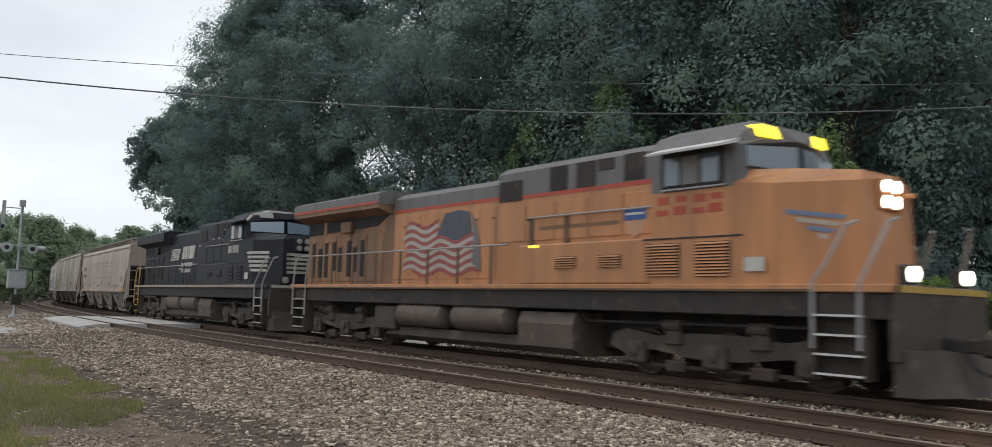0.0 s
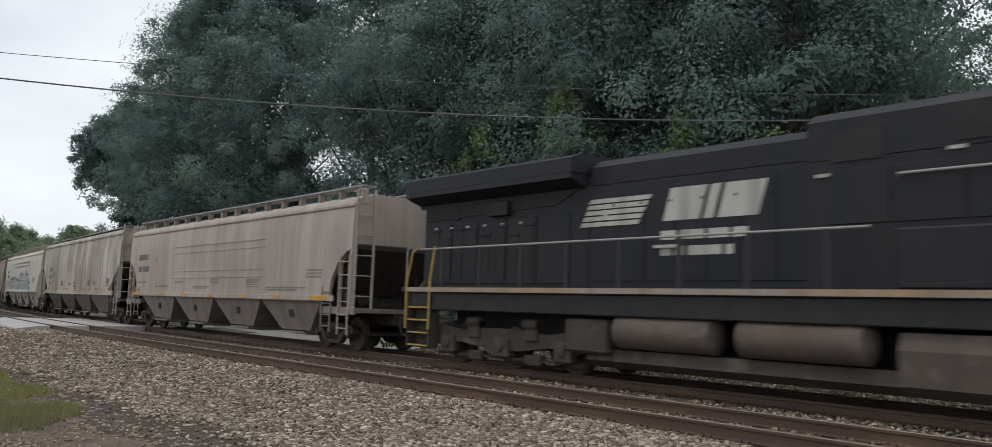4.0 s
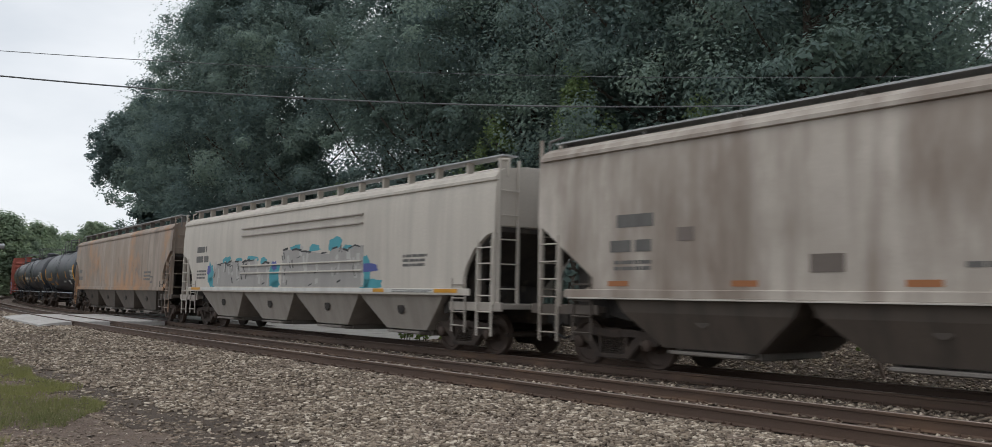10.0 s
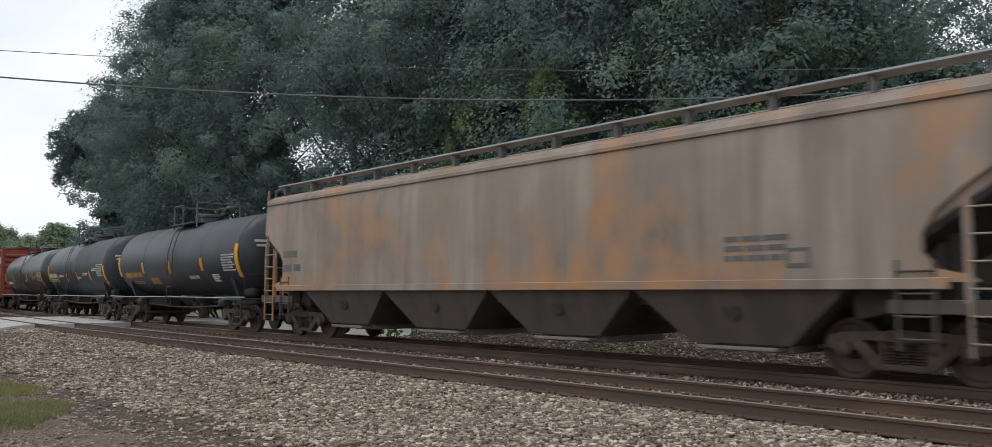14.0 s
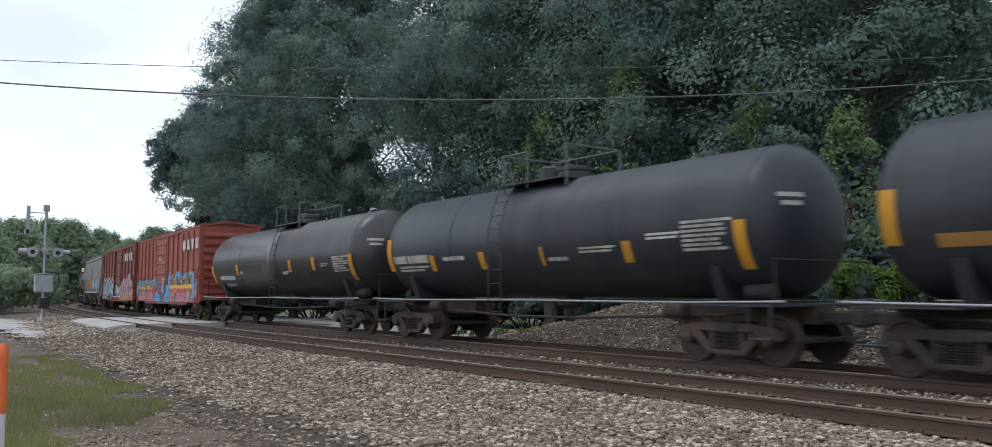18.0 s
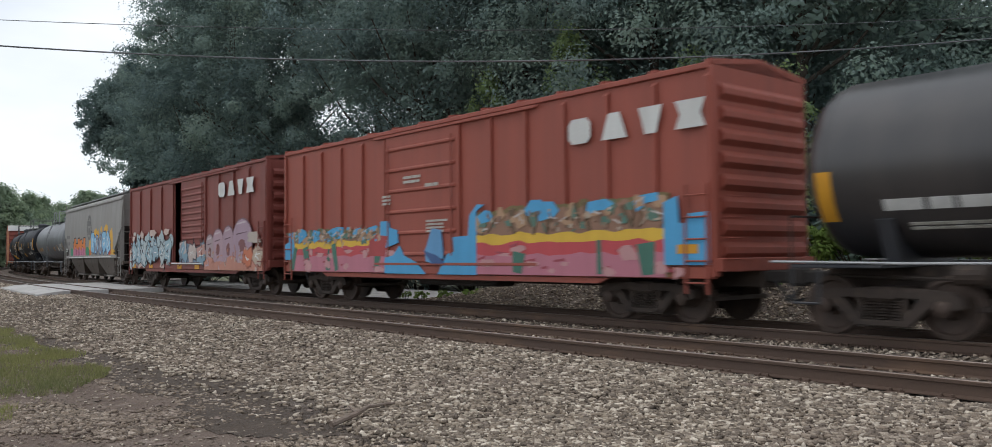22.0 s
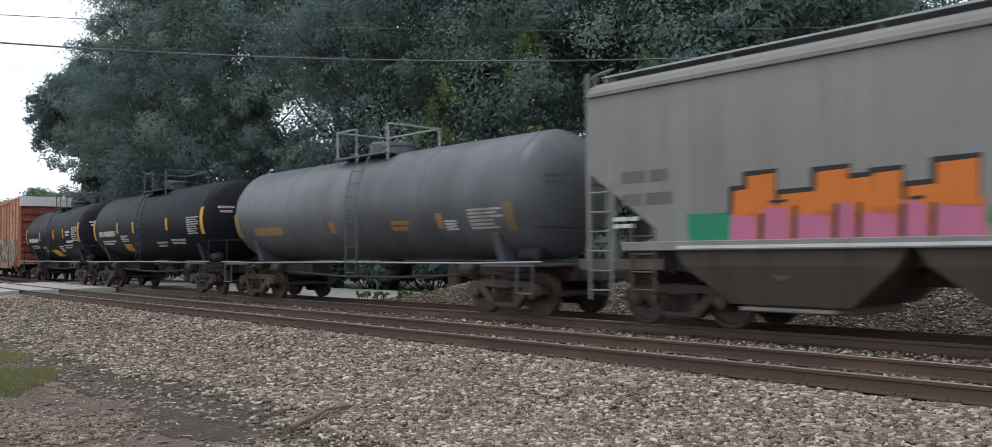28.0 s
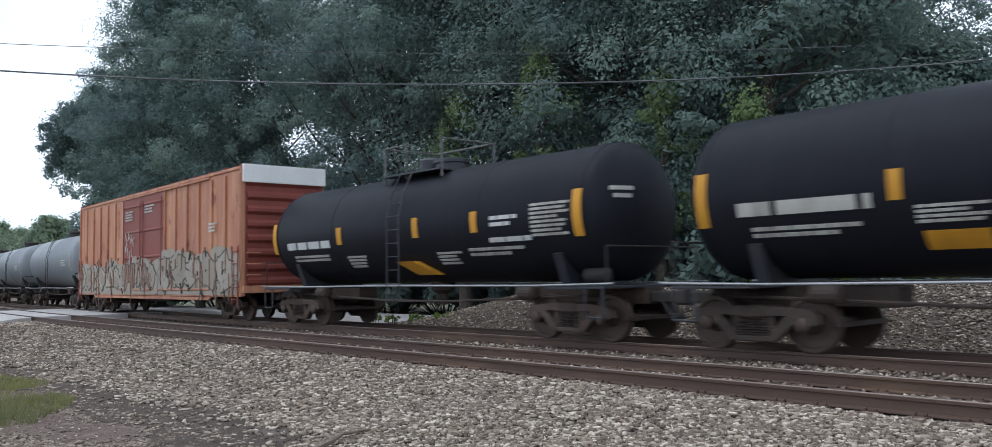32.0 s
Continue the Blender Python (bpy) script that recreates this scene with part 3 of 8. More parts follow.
# ---- plants ----
def leaf_cloud(centres, radii, per, size, seed, squash=0.8):
    """Leaves in clumps: four-cornered blades, scattered near each clump's skin, and the rounded normals of their clumps."""
    r = np.random.default_rng(seed)
    c = np.repeat(np.asarray(centres), per, 0)
    rad = np.repeat(np.asarray(radii), per)
    d = r.normal(size=(len(c), 3))
    d /= np.linalg.norm(d, axis=1)[:, None]
    d[:, 2] *= squash
    d = d * np.repeat(r.uniform(0.6, 1.55, (len(centres), 3)), per, 0)
    p = c + d * (rad * r.uniform(0.25, 1.0, len(c)) ** 0.6)[:, None]
    n = d * 0.9 + np.array([0, 0, 0.7]) + r.normal(size=(len(c), 3)) * 0.4
    n /= np.linalg.norm(n, axis=1)[:, None]
    a = np.cross(n, r.normal(size=(len(c), 3)))
    a /= np.linalg.norm(a, axis=1)[:, None] + 1e-9
    b = np.cross(n, a)
    sz = (size * r.uniform(0.6, 1.4, len(c)))[:, None]
    v = np.stack([p - a * sz, p - b * sz * 0.55, p + a * sz, p + b * sz * 0.55], 1).reshape(-1, 3)
    f = np.arange(len(v)).reshape(-1, 4)
    soft = d * 0.8 + np.array([0, 0, 0.1]) + n * 0.32
    soft /= np.linalg.norm(soft, axis=1)[:, None]
    return v, f, np.repeat(soft, 4, 0)


def leaf_mesh(name, cloud, mat):
    v, f, nor = cloud
    me = fast_mesh(name, v, f, mat, True)
    me.normals_split_custom_set_from_vertices(nor.astype(np.float32).tolist())
    return me


# a gap between crowns, where the sky shows through: two ends and a radius
GAP_A, GAP_B, GAP_R = Vector((-31.6, 17.2, 7.0)), Vector((-57.0, 31.1, 11.6)), 0.75


def in_gap(p, k=1.0):
    u = max(0.0, min(1.0, (p - GAP_A).dot(GAP_B - GAP_A) / (GAP_B - GAP_A).length_squared))
    return (p - GAP_A.lerp(GAP_B, u)).length < GAP_R * k * (1 + 0.5 * noise.noise(p * 0.5))


def build_tree(name, label, height, radius, base, seed, mat, clumps=120, per=430, leaf=0.08, at=None, core=64):
    """A broadleaf tree: tapered trunk, limbs, and a crown of leaf clumps from base up to height."""
    r = random.Random(seed)
    top = thing(name, label, "tree")
    g = Geo()
    lean = (r.uniform(-0.6, 0.6), r.uniform(-0.6, 0.6))
    pts = [Vector((lean[0] * k, lean[1] * k, -0.6 + (height * 0.8 + 0.6) * k)) for k in (0, 0.05, 0.25, 0.5, 0.75, 1)]
    rad = [0.42, 0.32, 0.26, 0.19, 0.12, 0.04]
    for i in range(5):
        g.rod(pts[i], pts[i + 1], rad[i], 10, rad[i + 1])
    part("trunk", g, M_BARK, top, "grey-brown bark", smooth=60)
    centres, radii = [], []
    limbs = Geo()
    for i in range(clumps):
        k = r.random()
        z = base + (height - base) * (k ** 0.85)
        u = (z - base) / (height - base)
        env = radius * max(0.12, (1 - abs(2 * u - 0.75) ** 2.3 * 0.62)) * (0.8 + 0.35 * noise.noise((seed, z * 0.35, i * 0.0)))
        a = r.uniform(0, 6.283)
        env *= 1 + 0.28 * noise.noise((math.cos(a) * 1.6 + seed, math.sin(a) * 1.6, z * 0.22))
        q = env * (r.random() ** 0.42)
        c = Vector((lean[0] * u + q * math.cos(a), lean[1] * u + q * math.sin(a), z))
        if at and in_gap(c + at, 1.5):
            continue
        centres.append(c)
        radii.append(r.uniform(0.6, 1.6) * radius / 4.5)
        if i % 4 == 0:
            o = Vector((lean[0] * u, lean[1] * u, max(base * 0.5, z - q * 0.7)))
            mid = o.lerp(c, 0.5) + Vector((0, 0, -0.12 * q))
            limbs.rod(o, mid, 0.1, 6, 0.06)
            limbs.rod(mid, c, 0.06, 6, 0.02)
    tufts, tuft_radii = [], []
    for i in range(clumps):
        # small tufts that break the crown's outline
        u = r.uniform(0.05, 1.0)
        z = base + (height - base) * u
        env = radius * max(0.16, (1 - abs(2 * u - 0.75) ** 2.3 * 0.62)) * (0.95 + 0.35 * noise.noise((seed, z * 0.35, 0)))
        a = r.uniform(0, 6.283)
        env *= (1 + 0.28 * noise.noise((math.cos(a) * 1.6 + seed, math.sin(a) * 1.6, z * 0.22))) * r.uniform(0.9, 1.06)
        c = Vector((lean[0] * u + env * math.cos(a), lean[1] * u + env * math.sin(a), z + (0.5 if u > 0.9 else 0)))
        if not (at and in_gap(c + at, 1.3)):
            tufts.append(c)
            tuft_radii.append(r.uniform(0.3, 0.75))
    part("branchwork", limbs, M_BARK, top)["kind"] = "stuff"
    # the inside of the crown, its shade partly put into the leaf colour: fewer and larger leaves round the trunk
    inner = []
    for i in range(core):
        u = r.uniform(0.03, 0.92)
        env = radius * 0.62 * max(0.12, (1 - abs(2 * u - 0.75) ** 2.3 * 0.62))
        a, q = r.uniform(0, 6.283), env * r.random() ** 0.5
        c = Vector((lean[0] * u + q * math.cos(a), lean[1] * u + q * math.sin(a), base + (height - base) * u))
        if not (at and in_gap(c + at, 1.7)):
            inner.append(c)
    if inner:
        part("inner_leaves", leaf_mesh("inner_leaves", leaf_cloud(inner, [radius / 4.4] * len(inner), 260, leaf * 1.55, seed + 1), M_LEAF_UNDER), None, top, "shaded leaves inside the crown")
    big, small_ = leaf_cloud(centres, radii, per, leaf, seed), leaf_cloud(tufts, tuft_radii, per // 3, leaf, seed + 2)
    both = (np.concatenate([big[0], small_[0]]), np.concatenate([big[1], small_[1] + len(big[0])]), np.concatenate([big[2], small_[2]]))
    part("crown", leaf_mesh("crown", both, mat), None, top, "dense dark green summer leaves")
    return top


kinds = [build_tree("tree", "tall broadleaf tree in dense dark green leaf behind the track", 20.4, 6.2, 2.6, 21, M_LEAF),
         build_tree("tree", "tall broadleaf tree in dense dark green leaf behind the track", 22.8, 6.6, 3.2, 22, M_LEAF_B),
         build_tree("tree", "tall broadleaf tree in dense dark green leaf behind the track", 23.5, 6.2, 4.4, 23, M_LEAF, clumps=150)]
spots = [(0, -21.0, 25.5, 0), (1, -34.5, 24.5, 0), (2, -58.0, 21.6, 0)]
more = [(1, -61.5, 23.5, 200), (0, -27.5, 25.0, 70), (0, -15.4, 26.4, 130), (2, -16.9, 33.0, 40), (1, -27.5, 34.5, 310), (2, -39.0, 34.0, 20), (0, -1.6, 31.0, 160), (1, -33.0, 42.0, 90), (2, -24.5, 41.5, 200)]
for k, x, y, a in spots:
    kinds[k].matrix_basis = pose(x, y, -0.5, 0, 0, a)
    kinds[k]["group"] = "trees behind the track"
for k, (x, y, seed, tall, mat) in enumerate(((-41.0, 25.5, 61, 22.4, M_LEAF_B), (-47.0, 23.5, 62, 22.8, M_LEAF), (-52.5, 22.0, 63, 23.3, M_LEAF_B))):
    t_ = build_tree("tree", "tall broadleaf tree with a gap in its dark green crown", tall, 6.4, 3.4, seed, mat, clumps=130, at=Vector((x, y, -0.5)))
    t_.matrix_basis = pose(x, y, -0.5)
    t_["group"] = "trees behind the track"
edge_tree = build_tree("tree", "smaller rounded tree at the end of the wood", 16.4, 3.9, 9.8, 27, M_LEAF_B, clumps=150, per=220, leaf=0.11)
edge_tree.matrix_basis = pose(-69.7, 20.7, -0.5)
edge_tree["group"] = "trees behind the track"
low_tree = build_tree("tree", "slender low tree under the last crown of the wood", 10.2, 2.7, 0.8, 29, M_LEAF_B, clumps=110, per=120, leaf=0.15)
low_tree.matrix_basis = pose(-66.6, 21.4, -0.5)
low_tree["group"] = "trees behind the track"
for k, x, y, a in more:
    copy_thing(kinds[k], pose(x, y, -0.5, 0, 0, a))


end_tree = build_tree("tree", "broad low tree closing the end of the wood", 11.4, 5.6, 1.0, 71, M_LEAF, clumps=170, per=220, leaf=0.1)
end_tree.matrix_basis = pose(-13.6, 38.0, -0.5)
end_tree["group"] = "trees behind the track"
copy_thing(kinds[1], pose(-20.5, 40.0, -0.5, 0, 0, 120))

sapling = build_tree("sapling", "slim young tree with paler yellow-green leaves beside the wood", 8.6, 1.5, 4.2, 51, M_LEAF_PALE, clumps=22, per=110, leaf=0.07, core=0)
sapling.matrix_basis = pose(-26.4, 21.9, -0.4)
sapling["group"] = "saplings at the wood's edge"
for x, y, z, a in ((-22.0, 21.8, 0.4, 130), (-17.0, 22.0, -1.4, 250), (-38.5, 21.8, -2.2, 80), (-13.2, 22.0, -2.5, 20)):
    copy_thing(sapling, pose(x, y, z, 0, 0, a))


def build_bush(name, label, w, h, seed, mat, per=150, leaf=0.09, clumps=26):
    r = random.Random(seed)
    top = thing(name, label, "bush")
    g = Geo()
    centres, radii = [], []
    for i in range(clumps):
        a, q = r.uniform(0, 6.283), w * r.random() ** 0.5
        z = h * (0.25 + 0.75 * r.random() * (1 - 0.5 * q / w))
        c = Vector((q * math.cos(a), q * math.sin(a), z))
        centres.append(c)
        radii.append(r.uniform(0.22, 0.42) * h * 0.6)
        if i % 2 == 0:
            g.rod((c.x * 0.15, c.y * 0.15, -0.3), c, 0.03, 5, 0.008)
    part("stem", g, M_BARK, top)["kind"] = "stuff"
    part("foliage", leaf_mesh("foliage", leaf_cloud(centres, radii, per, leaf, seed), mat), None, top)
    return top


under = build_bush("undergrowth", "dark undergrowth at the edge of the wood", 3.2, 3.6, 31, M_LEAF_UNDER, per=150, leaf=0.17, clumps=60)
under.matrix_basis = pose(-12.5, 23.5, -0.4)
under["group"] = "undergrowth along the wood"
for i, (x, y) in enumerate([(-17.5, 24.2), (-22.5, 24.6), (-27.5, 25.0), (-32.5, 25.6), (-38, 26), (-43.5, 26.2), (-49, 25.5), (-54, 24.0), (-59, 22.5), (-9.5, 26.5),
                            (-15, 29), (-21, 30), (-28, 30), (-35, 30), (-42, 30), (-50, 29), (-64, 24)]):
    copy_thing(under, pose(x, y, -0.4, 0, 0, 47 * i))
small = build_bush("roadside_bush", "bright green leafy bush on the stone bank", 0.9, 1.5, 33, M_LEAF_BUSH, per=110, leaf=0.06, clumps=22)
small.matrix_basis = pose(-11.7, 20.0, 0.85)
small["group"] = "bushes on the bank"
for i, (x, y, z) in enumerate([(-10.6, 20.5, 0.85), (-9.2, 20.2, 0.88), (-8.2, 20.8, 0.85)]):
    copy_thing(small, pose(x, y, z, 0, 0, 60 * i))
tiny = build_bush("weed", "low green weeds between the stones", 0.35, 0.4, 34, M_LEAF_BUSH, per=40, leaf=0.035, clumps=10)
tiny.matrix_basis = pose(-24.5, 17.0, -0.28)
for i, (x, y, z) in enumerate([(-23.8, 17.5, -0.25), (-22.9, 17.9, -0.2), (-22.4, 17.6, -0.22), (-25.6, 16.9, -0.3), (-8.9, 17.6, 0.22), (-11.4, 18.0, 0.4), (-16.0, 17.9, 0.38)]):
    copy_thing(tiny, pose(x, y, z, 0, 0, 77 * i))

far_tree = build_tree("distant_tree", "distant round green tree on the rise beyond the bend", 12.6, 6.0, 0.5, 41, M_LEAF_HAZED, clumps=150, per=60, leaf=0.25, core=0)
far_tree.matrix_basis = pose(-150, 18, -0.5)
far_tree["group"] = "distant trees"
rr = random.Random(8)


def clear_of_track(x, y, room=10.0):
    """The same place, moved off the tracks if it stands on them."""
    for s in range(-360, -60, 2):
        tx, ty, h = on_track(s, -1.9)
        if math.hypot(x - tx, y - ty) < room:
            side = 1 if (y - ty) * math.cos(h) - (x - tx) * math.sin(h) > 0 else -1
            x, y = tx - side * (room + 1) * math.sin(h), ty + side * (room + 1) * math.cos(h)
    return x, y


for i in range(26):
    az, d = radians(75.5 + 0.62 * i + rr.uniform(-0.2, 0.2)), rr.uniform(128, 175) if i > 3 else rr.uniform(190, 220)
    x, y = clear_of_track(-d * math.sin(az), d * math.cos(az))
    copy_thing(far_tree, pose(x, y, -1.2 + 0.012 * d * rr.uniform(-1, 1.2), 0, 0, rr.uniform(0, 360)))
hill_tree = build_tree("tall_distant_tree", "tall distant green tree in the wood past the bend", 17.6, 7.2, 0.5, 47, M_LEAF_HAZED, clumps=170, per=60, leaf=0.3, core=0)
hill_tree.matrix_basis = pose(-217 * math.sin(radians(82.6)), 217 * math.cos(radians(82.6)), -0.5)
hill_tree["group"] = "distant wood"
for i, (a, d) in enumerate([(86.2, 232), (85.3, 226), (84.4, 222), (83.5, 219), (81.7, 215), (80.8, 219), (79.9, 211), (79.3, 208), (78.7, 236), (78.0, 252), (77.3, 272), (76.6, 284), (75.9, 292), (75.2, 298), (74.4, 300)]):
    x, y = clear_of_track(-d * math.sin(radians(a)), d * math.cos(radians(a)), 9.0)
    copy_thing(hill_tree, pose(x, y, -0.6 + rr.uniform(-0.6, 0.3), 0, 0, rr.uniform(0, 360)))
near_shrub = build_bush("hedge_bush", "leafy green bush beside the road", 4.0, 5.0, 43, M_LEAF_HAZED, per=140, leaf=0.2, clumps=60)
near_shrub.matrix_basis = pose(-84, 7.6, -0.6)
near_shrub["group"] = "hedge"
for x, y, a in ((-90, 4, 50), (-96, 8.6, 90), (-110, 11.0, 140)):
    copy_thing(near_shrub, pose(x, y, -0.6, 0, 0, a))


# grass in the corner beside the dirt
def build_grass():
    r = np.random.default_rng(5)
    pts = []
    while len(pts) < 40000:
        x, y = r.uniform(-27, -10.5), r.uniform(0.2, 4.7)
        edge = 3.75 + 0.045 * (-12 - x) * 0.8 + 0.7 * noise.noise((x * 0.5, y * 0.5, 2)) - max(0, (x + 13.5)) * 0.5
        k = noise.noise((x * 0.8, y * 1.1, 7)) * 1.1 + 0.48 + 0.85 * noise.noise((x * 3.3, y * 4.3, 5))
        if y < edge and r.uniform() < k * min(1, 13 / math.hypot(x, y)) and 60 < math.degrees(math.atan2(-x, y)) < 90:
            pts.append((x, y, low_ground(x, y) - 0.005))
    p = np.array(pts)
    n = len(p)
    h = r.uniform(0.04, 0.13, n)
    a = r.uniform(0, 6.283, n)
    w = 0.007
    d = np.stack([np.cos(a), np.sin(a), np.zeros(n)], 1) * w
    lean = np.stack([r.normal(0, 0.04, n), r.normal(0, 0.04, n), h], 1)
    v = np.stack([p - d, p + d, p + lean], 1).reshape(-1, 3)
    ob = new("grass", fast_mesh("grass", v, np.arange(len(v)).reshape(-1, 3), M_GRASS))
    tagged(ob, "short patchy green and straw-coloured grass", "grass", kind="stuff")


build_grass()


# ---- crossing signal ----
def build_signal():
    top = thing("crossing_signal", "galvanised level crossing mast with lamps and relay box", "crossing signal", pose(-57.0, 8.2, -0.42))
    part("mast", Geo().rod((0, 0, 0), (0, 0, 6.9), 0.085, 14, 0.075), M_GALV, top, smooth=40)
    part("base", Geo().turned([(0, 0.3), (0.25, 0.28), (0.3, 0.14), (0.5, 0.12)], "z", n=16), M_GALV, top)
    arm = part("lamp_arm", Geo().rod((0.5, -1.0, 4.3), (-0.5, 1.0, 4.3), 0.045, 10).box(-0.12, 0.12, -0.14, 0.14, 4.18, 4.42, 0.02), M_GALV, top)
    for k in (-1, 1):
        c = Vector((-0.36 * k, 0.72 * k, 4.15))
        part("lamp", Geo().turned([(0, 0.06), (0.05, 0.16), (0.2, 0.17), (0.22, 0.3), (0.25, 0.3)], "x", (c.x, c.y, c.z), 16), M_GALV, arm, "round pale grey flashing lamp")
        part("lens", Geo().turned([(0.25, 0.13), (0.27, 0.1), (0.28, 0.03)], "x", (c.x, c.y, c.z), 14), M_BLACK, arm, "dark lens")
        part("lamp_hood", Geo().turned([(0.0, 0.15), (0.6, 0.16), (0.6, 0.13), (0.05, 0.12)], "y", (c.x, c.y + (0.1 if k > 0 else -0.7), c.z + 0.05), 12), M_GALV, arm)
    box = part("relay_box", Geo().box(-0.33, 0.33, -0.48, 0.48, 1.8, 2.85, 0.03), M_GALV, top, "pale grey relay box")
    part("box_door", Geo().box(0.332, 0.355, -0.42, 0.42, 1.87, 2.78, 0.01), M_GALV, box)
    part("box_lid", Geo().box(-0.38, 0.38, -0.53, 0.53, 2.85, 2.9, 0.015), M_GALV, box)
    part("gate_motor", Geo().box(-0.3, 0.25, -0.25, 0.3, 0.85, 1.45, 0.05), M_DARK, top)
    part("top_cap", Geo().box(-0.13, 0.13, -0.16, 0.16, 6.6, 7.0, 0.03), M_GALV, top)
    part("side_bracket", Geo().rod((0, 0, 5.9), (0.2, 0.75, 5.9), 0.03, 8), M_GALV, top)
    part("side_sign", Geo().box(-0.03, 0.03, -1.05, -0.85, 5.25, 6.9, 0.01).box(-0.03, 0.03, -1.12, -0.8, 5.2, 5.5, 0.01), M_GALV, top, "grey sign seen nearly edge-on")
    part("side_bracket", Geo().rod((0, 0, 6.5), (0, -0.9, 6.5), 0.03, 8), M_GALV, top)
    part("cable_loop", Geo().bent([(0.2, 0.3, 3.0), (0.25, 0.75, 2.9), (0.2, 0.8, 2.3), (0.1, 0.5, 1.7)], 0.03, 6), M_DARK, top)


build_signal()

# overhead wires
for nm, z0, dep, sag, rad, lab in (("overhead_wire", 5.844, 20.0, 0.0033, 0.019, "dark overhead cable crossing above the tracks"),
                                   ("overhead_wire_upper", 6.716, 20.5, 0.002, 0.009, "thin overhead wire above the cable")):
    g = Geo()
    pts = []
    for i in range(41):
        k = -22 + 40 * i / 40
        pts.append((-0.797 * dep + 0.604 * k, 0.604 * dep + 0.797 * k, z0 + sag * k * k))
    g.bent(pts, rad, 6)
    solid(nm, g, M_WIRE, lab, "wire", kind="structure", smooth=60)

# small things beside the track
g = Geo().turned([(0.62, 0.055), (1.18, 0.055), (1.24, 0.05), (1.28, 0.02)], "z", n=16)
marker = thing("marker_post", "plastic marker post, orange above and white below, in grass", "marker post", pose(-9.45, 1.06, -0.46))
part("post", g, M_ORANGE, marker, smooth=40)
part("lower_post", Geo().turned([(-0.1, 0.052), (0.62, 0.052)], "z", n=16), M_WHITE, marker, "white lower part")


def stick(name, label, pts, r0, m, twig=True):
    top = thing(name, label, "stick", m)
    g = Geo()
    for i in range(len(pts) - 1):
        k = 1 - 0.6 * i / (len(pts) - 1)
        g.rod(pts[i], pts[i + 1], r0 * k, 7, r0 * (1 - 0.6 * (i + 1) / (len(pts) - 1)))
    part("branch", g, M_STICK, top)
    if twig:
        part("twig", Geo().rod(pts[1], (pts[1][0] + 0.12, pts[1][1] + 0.16, pts[1][2] + 0.05), r0 * 0.4, 6, r0 * 0.2), M_STICK, top)


stick("fallen_stick", "weathered dead stick lying on the ballast edge", [(-0.55, 0.1, 0), (-0.2, 0.0, 0.05), (0.15, 0.05, 0.06), (0.6, -0.05, 0.03)], 0.034, pose(-7.85, 4.72, -0.375, 0, 0, 122))
stick("fallen_stick", "short brown dead stick among the stones", [(-0.35, 0.02, 0), (-0.05, 0.0, 0.02), (0.3, 0.04, 0.01)], 0.035, pose(-5.5, 8.25, -0.20, 0, 0, 25), False)
stick("wooden_stake", "weathered leaning wooden stake behind the far rail", [(0, 0, -0.15), (-0.12, 0, 0.25), (-0.2, 0.02, 0.55)], 0.05, pose(-8.15, 16.55, -0.1, 0, 0, 10), False)


# twigs and dead leaves strewn over dirt and stones
def build_litter():
    r = random.Random(17)
    twigs, scraps = Geo(), Geo()
    for i in range(420):
        x, y = r.uniform(-20, -3), r.uniform(2.4, 6.4)
        z = low_ground(x, y) + 0.012 if y < 4.4 else bed_height(x, y - FAR_Y) + 0.03
        a, q = r.uniform(0, 3.14), r.uniform(0.06, 0.28)
        d = Vector((math.cos(a), math.sin(a), r.uniform(-0.08, 0.08))) * q
        c = Vector((x, y, z))
        if i % 3:
            twigs.rod(c - d / 2, c + d / 2, 0.006, 5, 0.003)
        else:
            e = Vector((-d.y, d.x, 0)) * 0.2
            d = d * 0.35
            scraps.add([c - d, c + e, c + d + Vector((0, 0, 0.01)), c - e, c + Vector((0, 0, -0.004))], [(0, 1, 2, 3), (0, 4, 1), (1, 4, 2), (2, 4, 3), (3, 4, 0)])
    solid("twigs", twigs, M_STICK, "thin dry twigs strewn on dirt and ballast", "twigs", kind="stuff")
    solid("dead_leaves", scraps, M_STICK, "small dry brown leaf scraps on the ground", "dead leaves", kind="stuff")


build_litter()


